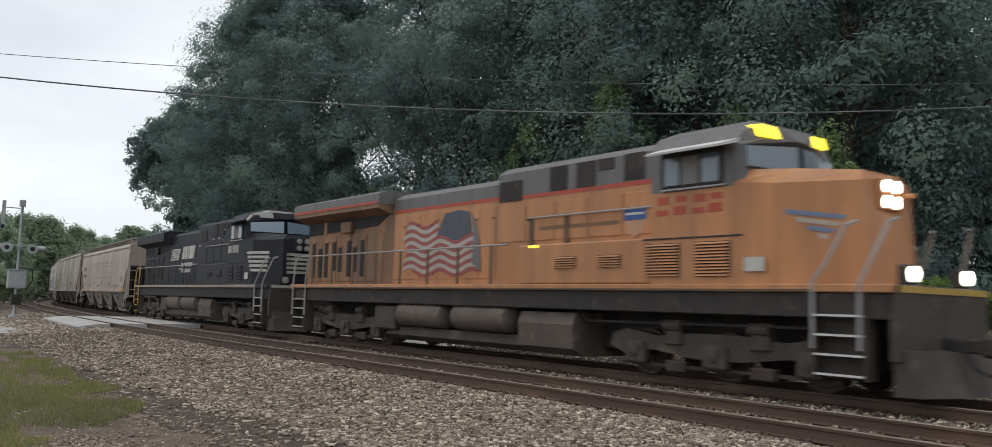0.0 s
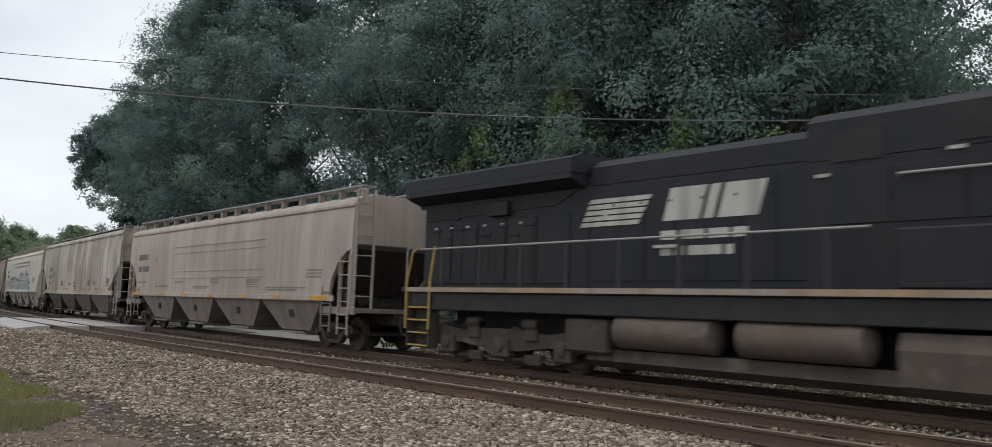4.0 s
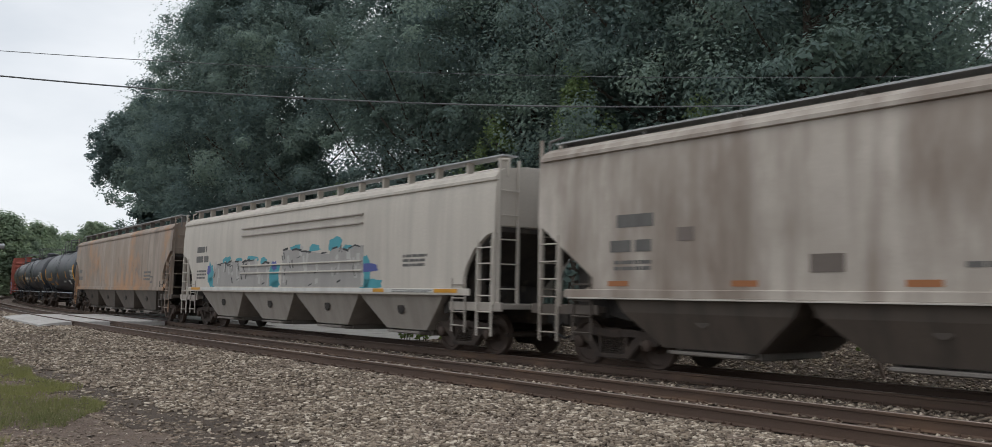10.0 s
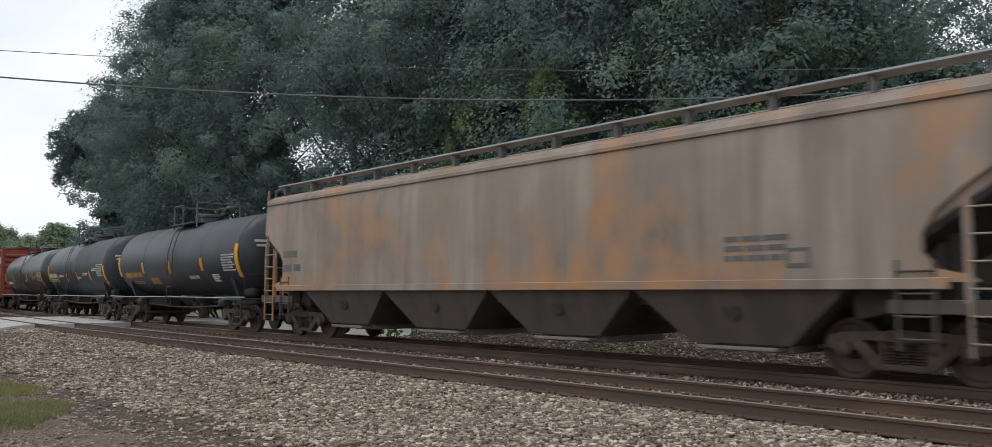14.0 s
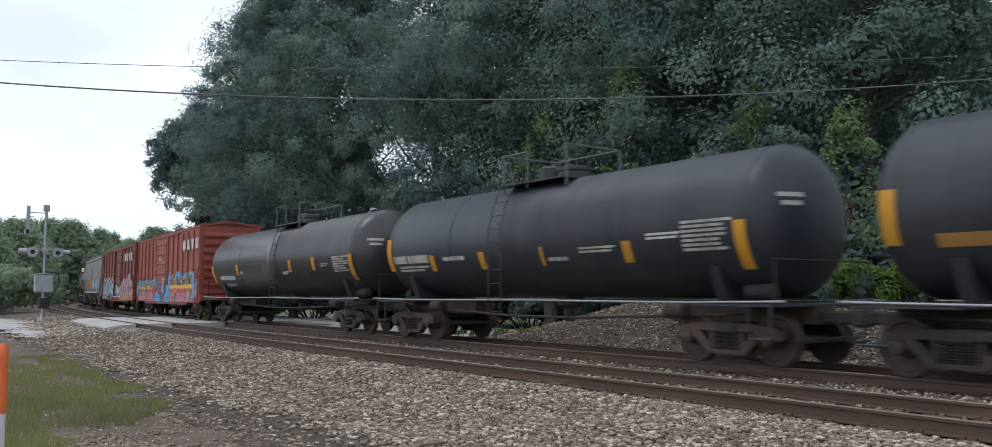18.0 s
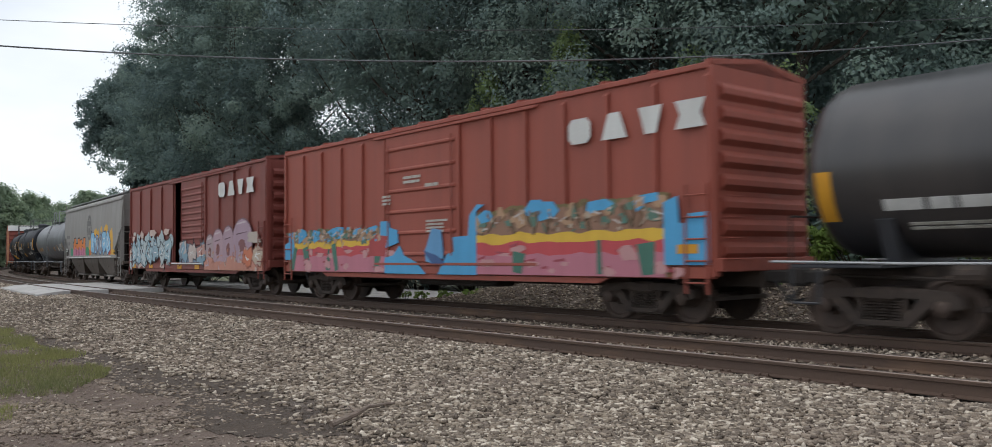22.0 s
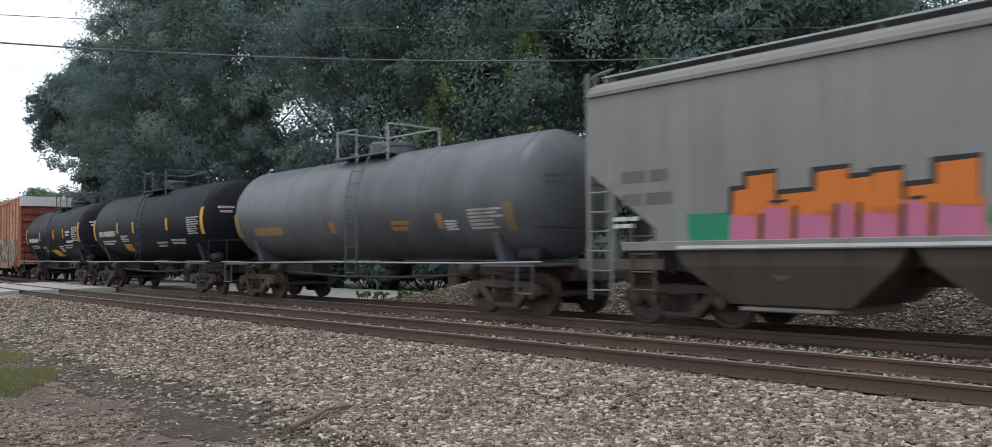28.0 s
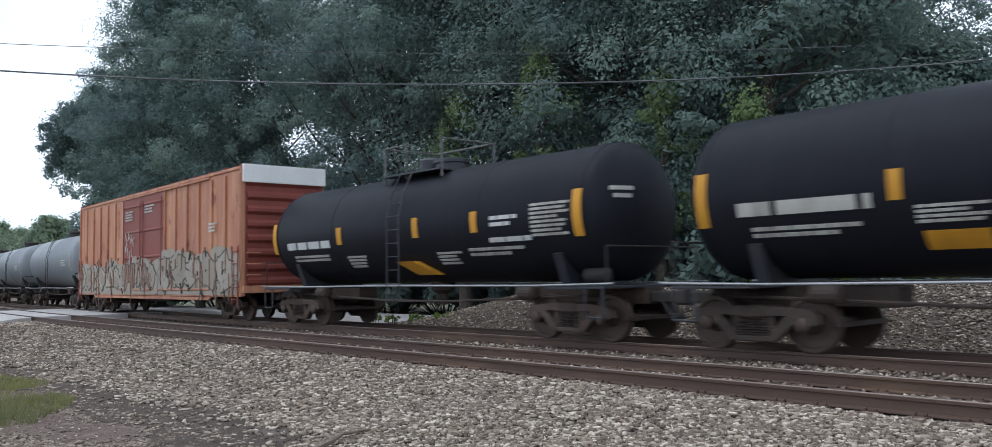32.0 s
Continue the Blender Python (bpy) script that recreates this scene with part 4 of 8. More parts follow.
# ---- rolling stock: built with x forward, z up from the rail heads, the viewer on the -y side ----
def truck_kit():
    kit = {}
    w = Geo()
    for k in (-1, 1):
        w.turned([(k * 0.685, 0.10), (k * 0.69, 0.475), (k * 0.715, 0.478), (k * 0.725, 0.459), (k * 0.82, 0.452), (k * 0.823, 0.385), (k * 0.79, 0.36), (k * 0.775, 0.17), (k * 0.83, 0.14), (k * 0.83, 0.09)], "y", n=32)
        w.turned([(k * 0.9, 0.12), (k * 1.13, 0.12), (k * 1.15, 0.09), (k * 1.16, 0.03)], "y", n=14)
    w.rod((0, -1.0, 0), (0, 1.0, 0), 0.08, 12)
    kit["wheelset"] = w.mesh("wheelset", M_WHEEL, 40)
    for key, mat in (("sideframe", M_TRUCK), ("sideframe_rust", M_TRUCK_RUST)):
        s = Geo()
        for y0, y1 in ((-1.10, -0.92),):
            s.prism_y([(-1.16, 0.48), (-1.14, 0.62), (-1.0, 0.70), (-0.5, 0.74), (0.5, 0.74), (1.0, 0.70), (1.14, 0.62), (1.16, 0.48), (1.04, 0.44), (0.98, 0.56), (0.78, 0.56), (0.72, 0.44),
                       (0.62, 0.60), (-0.62, 0.60), (-0.72, 0.44), (-0.78, 0.56), (-0.98, 0.56), (-1.04, 0.44)], y0, y1)
            s.prism_y([(-0.74, 0.50), (-0.62, 0.62), (-0.30, 0.30), (-0.30, 0.19), (-0.42, 0.19)], y0, y1)
            s.prism_y([(0.74, 0.50), (0.62, 0.62), (0.30, 0.30), (0.30, 0.19), (0.42, 0.19)], y0, y1)
            s.box(-0.42, 0.42, y0, y1, 0.17, 0.27, 0.02)
            for dx in (-0.36, 0.30):
                s.box(dx, dx + 0.07, y0 + 0.02, y1 - 0.02, 0.26, 0.62)
        kit[key] = s.mesh("sideframe", mat)
    coil = []
    for k in range(7):
        coil += [(0.27 + 0.043 * k, 0.070), (0.285 + 0.043 * k, 0.098), (0.30 + 0.043 * k, 0.070)]
    kit["spring"] = Geo().turned(coil, "z", n=10).mesh("spring", M_TRUCK)
    kit["bolster"] = Geo().box(-0.24, 0.24, -1.13, 1.13, 0.55, 0.76, 0.04).turned([(0.74, 0.3), (0.95, 0.3)], "z", n=16).mesh("truck", M_TRUCK)
    kit["brake_beam"] = Geo().box(-0.05, 0.05, -0.9, 0.9, 0.42, 0.5, 0.01).mesh("brake_beam", M_TRUCK)
    return kit


KIT = truck_kit()
WHEELS = []


def truck(parent, x, rusty=False):
    t = part("truck", KIT["bolster"], None, parent, "four-wheeled cast steel truck", Matrix.Translation((x, 0, 0)))
    for k in (0, 180):
        part("sideframe", KIT["sideframe_rust" if rusty else "sideframe"], None, t, at=pose(0, 0, 0, 0, 0, k))
        for dx in (-0.2, 0.0, 0.2):
            part("spring", KIT["spring"], None, t, at=pose(dx, -1.01 if k == 0 else 1.01, 0))
        part("brake_beam", KIT["brake_beam"], None, t, at=pose(1.33 if k == 0 else -1.33, 0, 0))
    for dx in (-0.89, 0.89):
        WHEELS.append(part("wheelset", KIT["wheelset"], None, t, at=pose(dx, 0, 0.457)))


def coupler(parent, x, k, mat=M_DARK):
    """A knuckle coupler at the end of a car; k: +1 front, -1 back."""
    g = Geo().box(min(x, x - 0.9 * k), max(x, x - 0.9 * k), -0.13, 0.13, 0.75, 0.97, 0.03)
    g.box(min(x - 0.1 * k, x + 0.16 * k), max(x - 0.1 * k, x + 0.16 * k), -0.19, 0.16, 0.70, 1.03, 0.05)
    part("coupler", g, mat, parent, "knuckle coupler")
    part("air_hose", Geo().bent([(x - 0.3 * k, -0.3, 0.8), (x - 0.1 * k, -0.34, 0.55), (x + 0.1 * k, -0.3, 0.45), (x + 0.2 * k, -0.2, 0.5)], 0.025, 6), M_BLACK, parent)


def ladder(parent, x0, x1, y, z0, z1, mat, rungs=6, r=0.016, name="ladder"):
    la = part(name, Geo().box(x0 - 0.022, x0 + 0.022, y - 0.012, y + 0.02, z0, z1), mat, parent)
    part("ladder_rail", Geo().box(x1 - 0.022, x1 + 0.022, y - 0.012, y + 0.02, z0, z1), mat, la)
    for i in range(rungs):
        z = z0 + (z1 - z0) * (i + 0.5) / rungs
        part("rung", Geo().rod((x0, y - 0.02, z), (x1, y - 0.02, z), r, 6), mat, la)


def bars(parent, x0, x1, z0, z1, rows, mat, y, seed=0, name="lettering", gaps=True, label=""):
    """Writing too small to read: rows of plain bars."""
    r = random.Random(seed)
    g = Geo()
    h = (z1 - z0) / (rows * 1.7 - 0.7)
    for i in range(rows):
        z = z1 - h * (1.7 * i + 1)
        x = x0
        end = x1 - (0 if i == 0 else r.random() * 0.25 * (x1 - x0))
        while x < end - 0.01:
            w = min(end - x, r.uniform(1.0, 4.0) * h * 1.2) if gaps else end - x
            g.box(x, x + w, y - 0.003, y + 0.001, z, z + h)
            x += w + h * 0.45
    part(name, g, mat, parent, label)["kind"] = "stuff"


def letters(parent, x0, z0, widths, h, mat, y, gap=0.12, name="emblem_block", label="painted block mark"):
    """Large brand marks as plain blocks of their size and colour."""
    x = x0
    for i, w in enumerate(widths):
        c = h * 0.22
        o = [[(x + c, z0), (x + w - c, z0), (x + w, z0 + c), (x + w, z0 + h - c), (x + w - c, z0 + h), (x + c, z0 + h), (x, z0 + h - c), (x, z0 + c)],
             [(x, z0), (x + w, z0), (x + w * 0.72, z0 + h), (x + w * 0.28, z0 + h)],
             [(x + w * 0.26, z0), (x + w * 0.74, z0), (x + w, z0 + h), (x, z0 + h)],
             [(x, z0), (x + w, z0), (x + w * 0.84, z0 + h / 2), (x + w, z0 + h), (x, z0 + h), (x + w * 0.16, z0 + h / 2)]][i % 4]
        part(name, Geo().plate(o, y - 0.003, y + 0.001), mat, parent, label)
        x += w + gap


def blob(cx, cz, w, h, r, n=14, rough=0.25):
    """An uneven rounded outline."""
    pts = []
    for i in range(n):
        a = 2 * math.pi * i / n
        k = 1 + r.uniform(-rough, rough)
        c, s = math.cos(a), math.sin(a)
        q = (abs(c) ** 3 + abs(s) ** 3) ** (-1 / 3)
        pts.append((cx + w / 2 * k * q * c, cz + h / 2 * k * q * s))
    return pts


PAINTS = {}


def spray(col):
    key = tuple(col)
    if key not in PAINTS:
        PAINTS[key] = car_paint("spray_paint", col, tuple(c * 0.7 for c in col), streak=0.5, grain=0.15, flat=0.6)
    return PAINTS[key]


def stroke(x0, z0, x1, z1, w, grow, flare):
    """A slanting bar from one place to another, broader at its end."""
    dx, dz = x1 - x0, z1 - z0
    n = math.hypot(dx, dz) or 1
    dx, dz = dx / n, dz / n
    a, b = w / 2 + grow, w / 2 * flare + grow
    x0, z0, x1, z1 = x0 - dx * grow, z0 - dz * grow, x1 + dx * grow, z1 + dz * grow
    return [(x0 + dz * a, z0 - dx * a), (x1 + dz * b, z1 - dx * b), (x1 - dz * b, z1 + dx * b), (x0 - dz * a, z0 + dx * a)]


def graffiti(parent, x0, x1, z0, z1, fills, outline, seed, y, n=5, name="graffiti", puffy=False, under=None, highlight=(0.7, 0.7, 0.68), fat=0.30):
    """A sprayed piece: a cloud, fat slanting letters with dark outlines, and shines."""
    r = random.Random(seed)
    w, h = (x1 - x0) / n, z1 - z0
    if under:
        g = Geo()
        for i in range(n * 2 + 1):
            g.plate(blob(x0 + i * w / 2, z0 + h * r.choice((0.25, 0.5, 0.7, 0.8)), w * r.uniform(0.5, 0.95), h * r.uniform(0.35, 0.6), r, 13, 0.3), y - 0.0020 - 0.0002 * i, y + 0.001)
        part(name + "_cloud", g, spray(under), parent, "sprayed colour cloud")
    dark, shine, by_fill = Geo(), Geo(), {}
    k = 0
    for i in range(n):
        lo, hi = z0 + h * r.uniform(0.0, 0.1), z1 - h * r.uniform(0.0, 0.18)
        lean = r.uniform(-0.12, 0.18) * h
        if puffy:
            # rounded upright forms with a curl inside
            for j, (ww, hh, cz) in enumerate(((w * 1.02, (hi - lo) * 0.62, 0.36), (w * 0.9, (hi - lo) * 0.55, 0.70))):
                cx, cy = x0 + w * (i + 0.5) + lean * cz + r.uniform(-0.25, 0.25) * w, lo + (hi - lo) * (cz + r.uniform(-0.06, 0.06))
                o = blob(cx, cy, ww * r.uniform(0.75, 1.0), hh * r.uniform(0.85, 1.1), r, 13, 0.16)
                big = [(cx + (px - cx) * 1.12, cy + (pz - cy) * 1.12) for px, pz in o]
                dark.plate(big, y - 0.006 - 0.00005 * k, y - 0.001)
                by_fill.setdefault(i % len(fills), Geo()).plate(o, y - 0.011 - 0.00006 * k, y - 0.002)
                dark.plate(stroke(cx - w * 0.2, cy - hh * 0.2, cx + w * 0.25, cy + hh * r.uniform(-0.2, 0.1), 0.05, 0, 0.5), y - 0.0175, y - 0.003)
                shine.plate(stroke(cx - w * 0.3, cy + hh * 0.1, cx - w * 0.2, cy + hh * 0.33, 0.04, 0, 1), y - 0.018, y - 0.003)
                k += 1
            continue
        for j in range(4):
            # a sprayed form: crossing bars that start anywhere on the rim of their cell
            ang, turn = r.uniform(0, 6.283), r.uniform(1.9, 3.9)
            b, d = 0.5 + 0.5 * math.sin(ang), 0.5 + 0.5 * math.sin(ang + turn)
            a, c = 0.5 + 0.48 * math.cos(ang), 0.5 + 0.48 * math.cos(ang + turn)
            pts = (x0 + w * (i + 0.02 + 0.96 * a) + lean * b, lo + (hi - lo) * (0.1 + 0.8 * b), x0 + w * (i + 0.02 + 0.96 * c) + lean * d, lo + (hi - lo) * (0.1 + 0.8 * d))
            ww, fl = fat * min(w, h * 0.8) * r.uniform(0.85, 1.15), r.uniform(0.8, 1.35)
            dark.plate(stroke(*pts, ww, 0.05, fl), y - 0.006 - 0.00005 * k, y - 0.001)
            by_fill.setdefault((i if r.random() < 0.8 else i + 1) % len(fills), Geo()).plate(stroke(*pts, ww, 0.0, fl), y - 0.011 - 0.00006 * k, y - 0.002)
            if r.random() < 0.6:
                m = 0.25
                q = (pts[0] + (pts[2] - pts[0]) * m, pts[1] + (pts[3] - pts[1]) * m, pts[0] + (pts[2] - pts[0]) * 0.7, pts[1] + (pts[3] - pts[1]) * 0.7)
                shine.plate(stroke(*q, 0.035, 0, 1), y - 0.0175, y - 0.003)
            k += 1
        for q in range(2):
            cx, cz = x0 + w * (i + r.random()), lo + (hi - lo) * r.random()
            dark.plate(stroke(cx, cz, cx + w * r.uniform(-0.2, 0.2), cz + h * r.uniform(-0.25, 0.25), 0.03, 0, 0.5), y - 0.0185, y - 0.003)
    part(name + "_outline", dark, spray(outline), parent)["kind"] = "stuff"
    for q, g in by_fill.items():
        part(name + "_fill", g, spray(fills[q]), parent, "sprayed letter shapes")["kind"] = "stuff"
    part(name + "_shine", shine, spray(highlight), parent)["kind"] = "stuff"


def spatter(parent, x0, x1, z0, z1, cols, n, y, seed, big=0.22):
    """Small sprayed flecks and short bars over a painted field."""
    r = random.Random(seed)
    by = {}
    for i in range(n):
        cx, cz = r.uniform(x0, x1), r.uniform(z0, z1)
        g = by.setdefault(i % len(cols), Geo())
        if r.random() < 0.5:
            g.plate(blob(cx, cz, r.uniform(0.3, 1.0) * big, r.uniform(0.3, 1.0) * big, r, 9, 0.4), y - 0.0001 * i, y + 0.004)
        else:
            g.plate(stroke(cx, cz, cx + r.uniform(-1, 1) * big, cz + r.uniform(-1, 1) * big * 1.3, big * 0.2, 0, r.uniform(0.5, 1.6)), y - 0.0001 * i, y + 0.004)
    for q, g in by.items():
        part("paint_fleck", g, spray(cols[q]), parent)["kind"] = "stuff"


def humped(parent, x0, x1, z0, bands, bumps, name, y, seed):
    """A sprayed field with a bumpy top, laid in level bands of colour. bands: (height, colour) from the top down."""
    r = random.Random(seed)
    nb = len(bumps)
    for j, (top_z, grow, col) in enumerate(bands):
        pts = [(x1 + grow, z0), (x0 - grow, z0)]
        m = nb * 6
        for i in range(m + 1):
            k = i / m
            z = top_z
            if j < 2:
                b = bumps[min(nb - 1, int(k * nb))]
                z = top_z + b * abs(math.sin(k * nb * math.pi)) ** 0.6 + r.uniform(-0.02, 0.02)
            pts.append((x0 - grow + (x1 - x0 + 2 * grow) * k, z))
        part(name, Geo().plate(pts, y - 0.003 - 0.003 * j, y + 0.03 - 0.001 * j), spray(col), parent, "sprayed colour band")


GATE = surface("outlet_steel", (0.22, 0.20, 0.18), (0.15, 0.13, 0.115), big=2, fine=20, rough=0.7)


# ---- covered hopper ----
def hopper(label, side, body, under, bays=4, dark_under=False, rail_mat=None, rusty=False, eave=4.02, seams=True, bracket=1.3, ends="round"):
    """side: length of the body's side; body: paint of the upper body; under: darker colour of the bays."""
    top = thing("covered_hopper", label, "freight car", group="cars of the train")
    a = side / 2
    rail_mat = rail_mat or body
    half = bays * 2.0
    # outline of a side sheet round its open end, from the end post down to the sill
    cutout = {"round": [(0, 2.78), (0.3, 2.7), (0.75, 2.4), (1.05, 2.0), (1.15, 1.7), (1.15, 1.44)],
              "deep": [(0, 3.0), (0.17, 3.0), (0.6, 2.74), (1.0, 2.42), (1.2, 2.1), (1.2, 1.85), (1.02, 1.62), (0.62, 1.53), (0.5, 1.44)],
              "straight": [(0, 2.85), (1.5, 1.78), (1.5, 1.56), (1.25, 1.44)]}[ends]

    def side_ring(y, zt):
        right = [(a - u, y, z) for u, z in cutout]
        left = [(-a + u, y, z) for u, z in reversed(cutout)]
        return [(-a, y, zt), (a, y, zt)] + right + left

    # sides lean in a little towards the eaves, round a core whose ends slope down to the bays
    steps = [(1.55, 3.05), (1.54, 3.45), (1.515, 3.8), (1.47, eave), (1.455, eave)]
    b = part("body", Geo().loft([side_ring(-y, z) for y, z in steps]), body, top, smooth=25)
    part("far_side", Geo().loft([side_ring(y, z) for y, z in steps]), body, top, smooth=25)
    core = [(-a + 0.02, eave), (a - 0.02, eave), (a - 0.02, 2.92), (half, 1.44), (-half, 1.44), (-a + 0.02, 2.92)]
    part("core", Geo().prism_y(core, -1.45, 1.45), body, top)
    prof = [(-1.50, eave + 0.002), (-1.46, eave + 0.09), (-1.25, eave + 0.20), (-0.6, eave + 0.29), (0.6, eave + 0.29), (1.25, eave + 0.20), (1.46, eave + 0.09), (1.50, eave + 0.002)]
    part("roof", Geo().prism_x(prof, -a + 0.02, a - 0.02), body, top, smooth=30)
    for k in (-1, 1):
        y0, y1 = (-1.60, -1.551) if k < 0 else (1.551, 1.60)
        part("eave", Geo().box(-a, a, k * 1.535 if k < 0 else 1.46, k * 1.46 if k < 0 else 1.535, eave - 0.09, eave + 0.0, 0.01), body, top)
        part("side_sill", Geo().box(-a + 0.85, a - 0.85, y0, y1, 1.34, 1.5, 0.012), body, top)
    # weld seams of the side sheets
    nseam = int(side / 1.55)
    for i in range(1, nseam if seams else 1):
        x = -a + side * i / nseam
        z0 = 1.51 if abs(x) < a - 1.3 else 2.85
        part("seam", Geo().box(x - 0.012, x + 0.012, -1.5545, -1.549, z0, 3.0), body, b)
    # bays
    x0, x1 = -half, half
    w = (x1 - x0) / bays
    for i in range(bays):
        c, l, r = x0 + (i + 0.5) * w, x0 + i * w, x0 + (i + 1) * w
        m = w * (0.25 if dark_under else 0.235)
        knee, tuck = (1.08, 0.22) if dark_under else (1.25, 0.12)
        rings = [[(l, -1.5, 1.435), (r, -1.5, 1.435), (r, 1.5, 1.435), (l, 1.5, 1.435)],
                 [(l + tuck, -1.44, knee), (r - tuck, -1.44, knee), (r - tuck, 1.44, knee), (l + tuck, 1.44, knee)],
                 [(c - m, -1.2, 0.46), (c + m, -1.2, 0.46), (c + m, 1.2, 0.46), (c - m, 1.2, 0.46)]]
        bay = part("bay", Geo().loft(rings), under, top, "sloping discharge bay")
        part("outlet_gate", Geo().box(c - m * 0.9, c + m * 0.9, -0.95, 0.95, 0.32, 0.47, 0.02).box(c - m * 0.8, c + m * 0.8, -1.3, -0.95, 0.36, 0.42, 0.01), GATE, bay)
        part("inspection_plate", Geo().turned([(0, 0.16), (0.02, 0.16), (0.03, 0.1)], "y", (c, -1.385, 1.0), 14), M_DARK if not dark_under else under, bay)
    for i in range(1, bays):
        s = x0 + i * w
        # added box that fills the shadowed gap above the sill; no real plate
        part("saddle", Geo().box(s - w * 0.16, s + w * 0.16, -0.9, 0.9, 1.06, 1.43, 0.02), under, top, "added filler between two bays in place of shadow")
        part("sill_span", Geo().box(s - w * 0.24, s + w * 0.24, -0.26, 0.26, 0.76, 1.1, 0.02), M_TRUCK, top, "centre sill between two bays")
    # running boards on the roof
    for k in (-1, 1):
        y = k * 1.0
        zb = max(4.53, eave + 0.31)
        rb = part("running_board", Geo().box(-a + 0.15, a - 0.15, y - 0.22, y + 0.22, zb, zb + 0.035), M_GALV, top, "roof walkway grating")
        for i in range(int(side / bracket) + 1):
            x = -a + 0.35 + (side - 0.7) * i / int(side / bracket)
            part("board_bracket", Geo().prism_y([(x - 0.03, eave + 0.06), (x + 0.03, eave + 0.06), (x + 0.05, zb), (x - 0.05, zb)], y - 0.12, y + 0.06), rail_mat, rb)
    part("hatch_trough", Geo().box(-a + 1.2, a - 1.2, -0.3, 0.3, eave + 0.27, eave + 0.47, 0.03), rail_mat, top)
    # ends
    for k in (-1, 1):
        e = k * a
        lo, hi = min(e - 1.7 * k, e + 0.22 * k), max(e - 1.7 * k, e + 0.22 * k)
        # near-black colour here stands in for the shadow in the end opening
        part("slope_sheet", Geo().prism_y([(e - 0.05 * k, 2.895), (half * k, 1.43), (half * k, 1.32), (e - 0.05 * k, 2.78)], -1.44, 1.44), M_DARK, top, "underside of the end slope with its shade painted dark")
        part("end_web", Geo().prism_y([(e - 1.0 * k, 1.17), (e - 2.3 * k, 0.9), (e - 2.3 * k, 1.3), (e - 1.9 * k, 1.44), (e - 1.0 * k, 2.0)], -1.25, -1.15), M_DARK, top)
        part("cross_frame", Geo().box(min(e - 1.75 * k, e - 1.6 * k), max(e - 1.75 * k, e - 1.6 * k), -1.3, 1.3, 0.95, 1.6), M_DARK, top)
        part("end_platform", Geo().box(lo, hi, -1.5, 1.5, 1.05, 1.17, 0.01), under, top)
        part("end_sill", Geo().box(lo, hi, -1.53, -1.45, 1.0, 1.2, 0.012), under, top)
        part("centre_sill", Geo().box(min(e - 3 * k, e + 0.2 * k), max(e - 3 * k, e + 0.2 * k), -0.22, 0.22, 0.72, 1.06, 0.02), M_TRUCK, top)
        for yy in (-1.15, 1.15):
            part("slope_sheet_brace", Geo().box(e - 0.9 * k - 0.05, e - 0.9 * k + 0.05, yy - 0.05, yy + 0.05, 1.15, 2.1), M_DARK, top)
        part("brake_gear", Geo().turned([(0, 0.17), (0.3, 0.17), (0.34, 0.1)], "x", (e - 1.2 * k, -0.6, 1.4), 14).rod((e - 1.2 * k, -0.6, 1.4), (e - 1.6 * k, -0.2, 1.3), 0.05, 8), M_DARK, top)
        for xx in (e - 0.06 * k, e - 0.62 * k):
            part("corner_post", Geo().box(xx - 0.045, xx + 0.045, -1.545, -1.47, 1.15, 2.8 if xx == e - 0.06 * k else 2.55), body, top)
        ladder(top, e - 0.60 * k, e - 0.08 * k, -1.56, 0.45, 2.6, body, 6)
        ladder(top, e - 1.55 * k, e - 1.05 * k, -1.555, 0.5, 1.75, under, 4)
        la = None
        for yy in (-1.45, -0.9):
            o = part("end_ladder" if la is None else "ladder_rail", Geo().box(e + 0.0 if k > 0 else e - 0.06, e + 0.06 if k > 0 else e, yy - 0.025, yy + 0.025, 1.15, eave + 0.4), body, la or top)
            la = la or o
        for i in range(5):
            z = 1.5 + 0.55 * i
            part("rung", Geo().rod((e + 0.05 * k, -1.45, z), (e + 0.05 * k, -0.9, z), 0.016, 6), body, la)
        part("end_rail", Geo().bent([(e - 0.35 * k, -1.2, eave + 0.45), (e + 0.05 * k, -1.2, eave + 0.40), (e + 0.05 * k, -1.2, eave + 0.0)], 0.025, 6), rail_mat, top)
        coupler(top, e + 0.85 * k, k)
        truck(top, e - 1.68 * k, rusty)
    return top


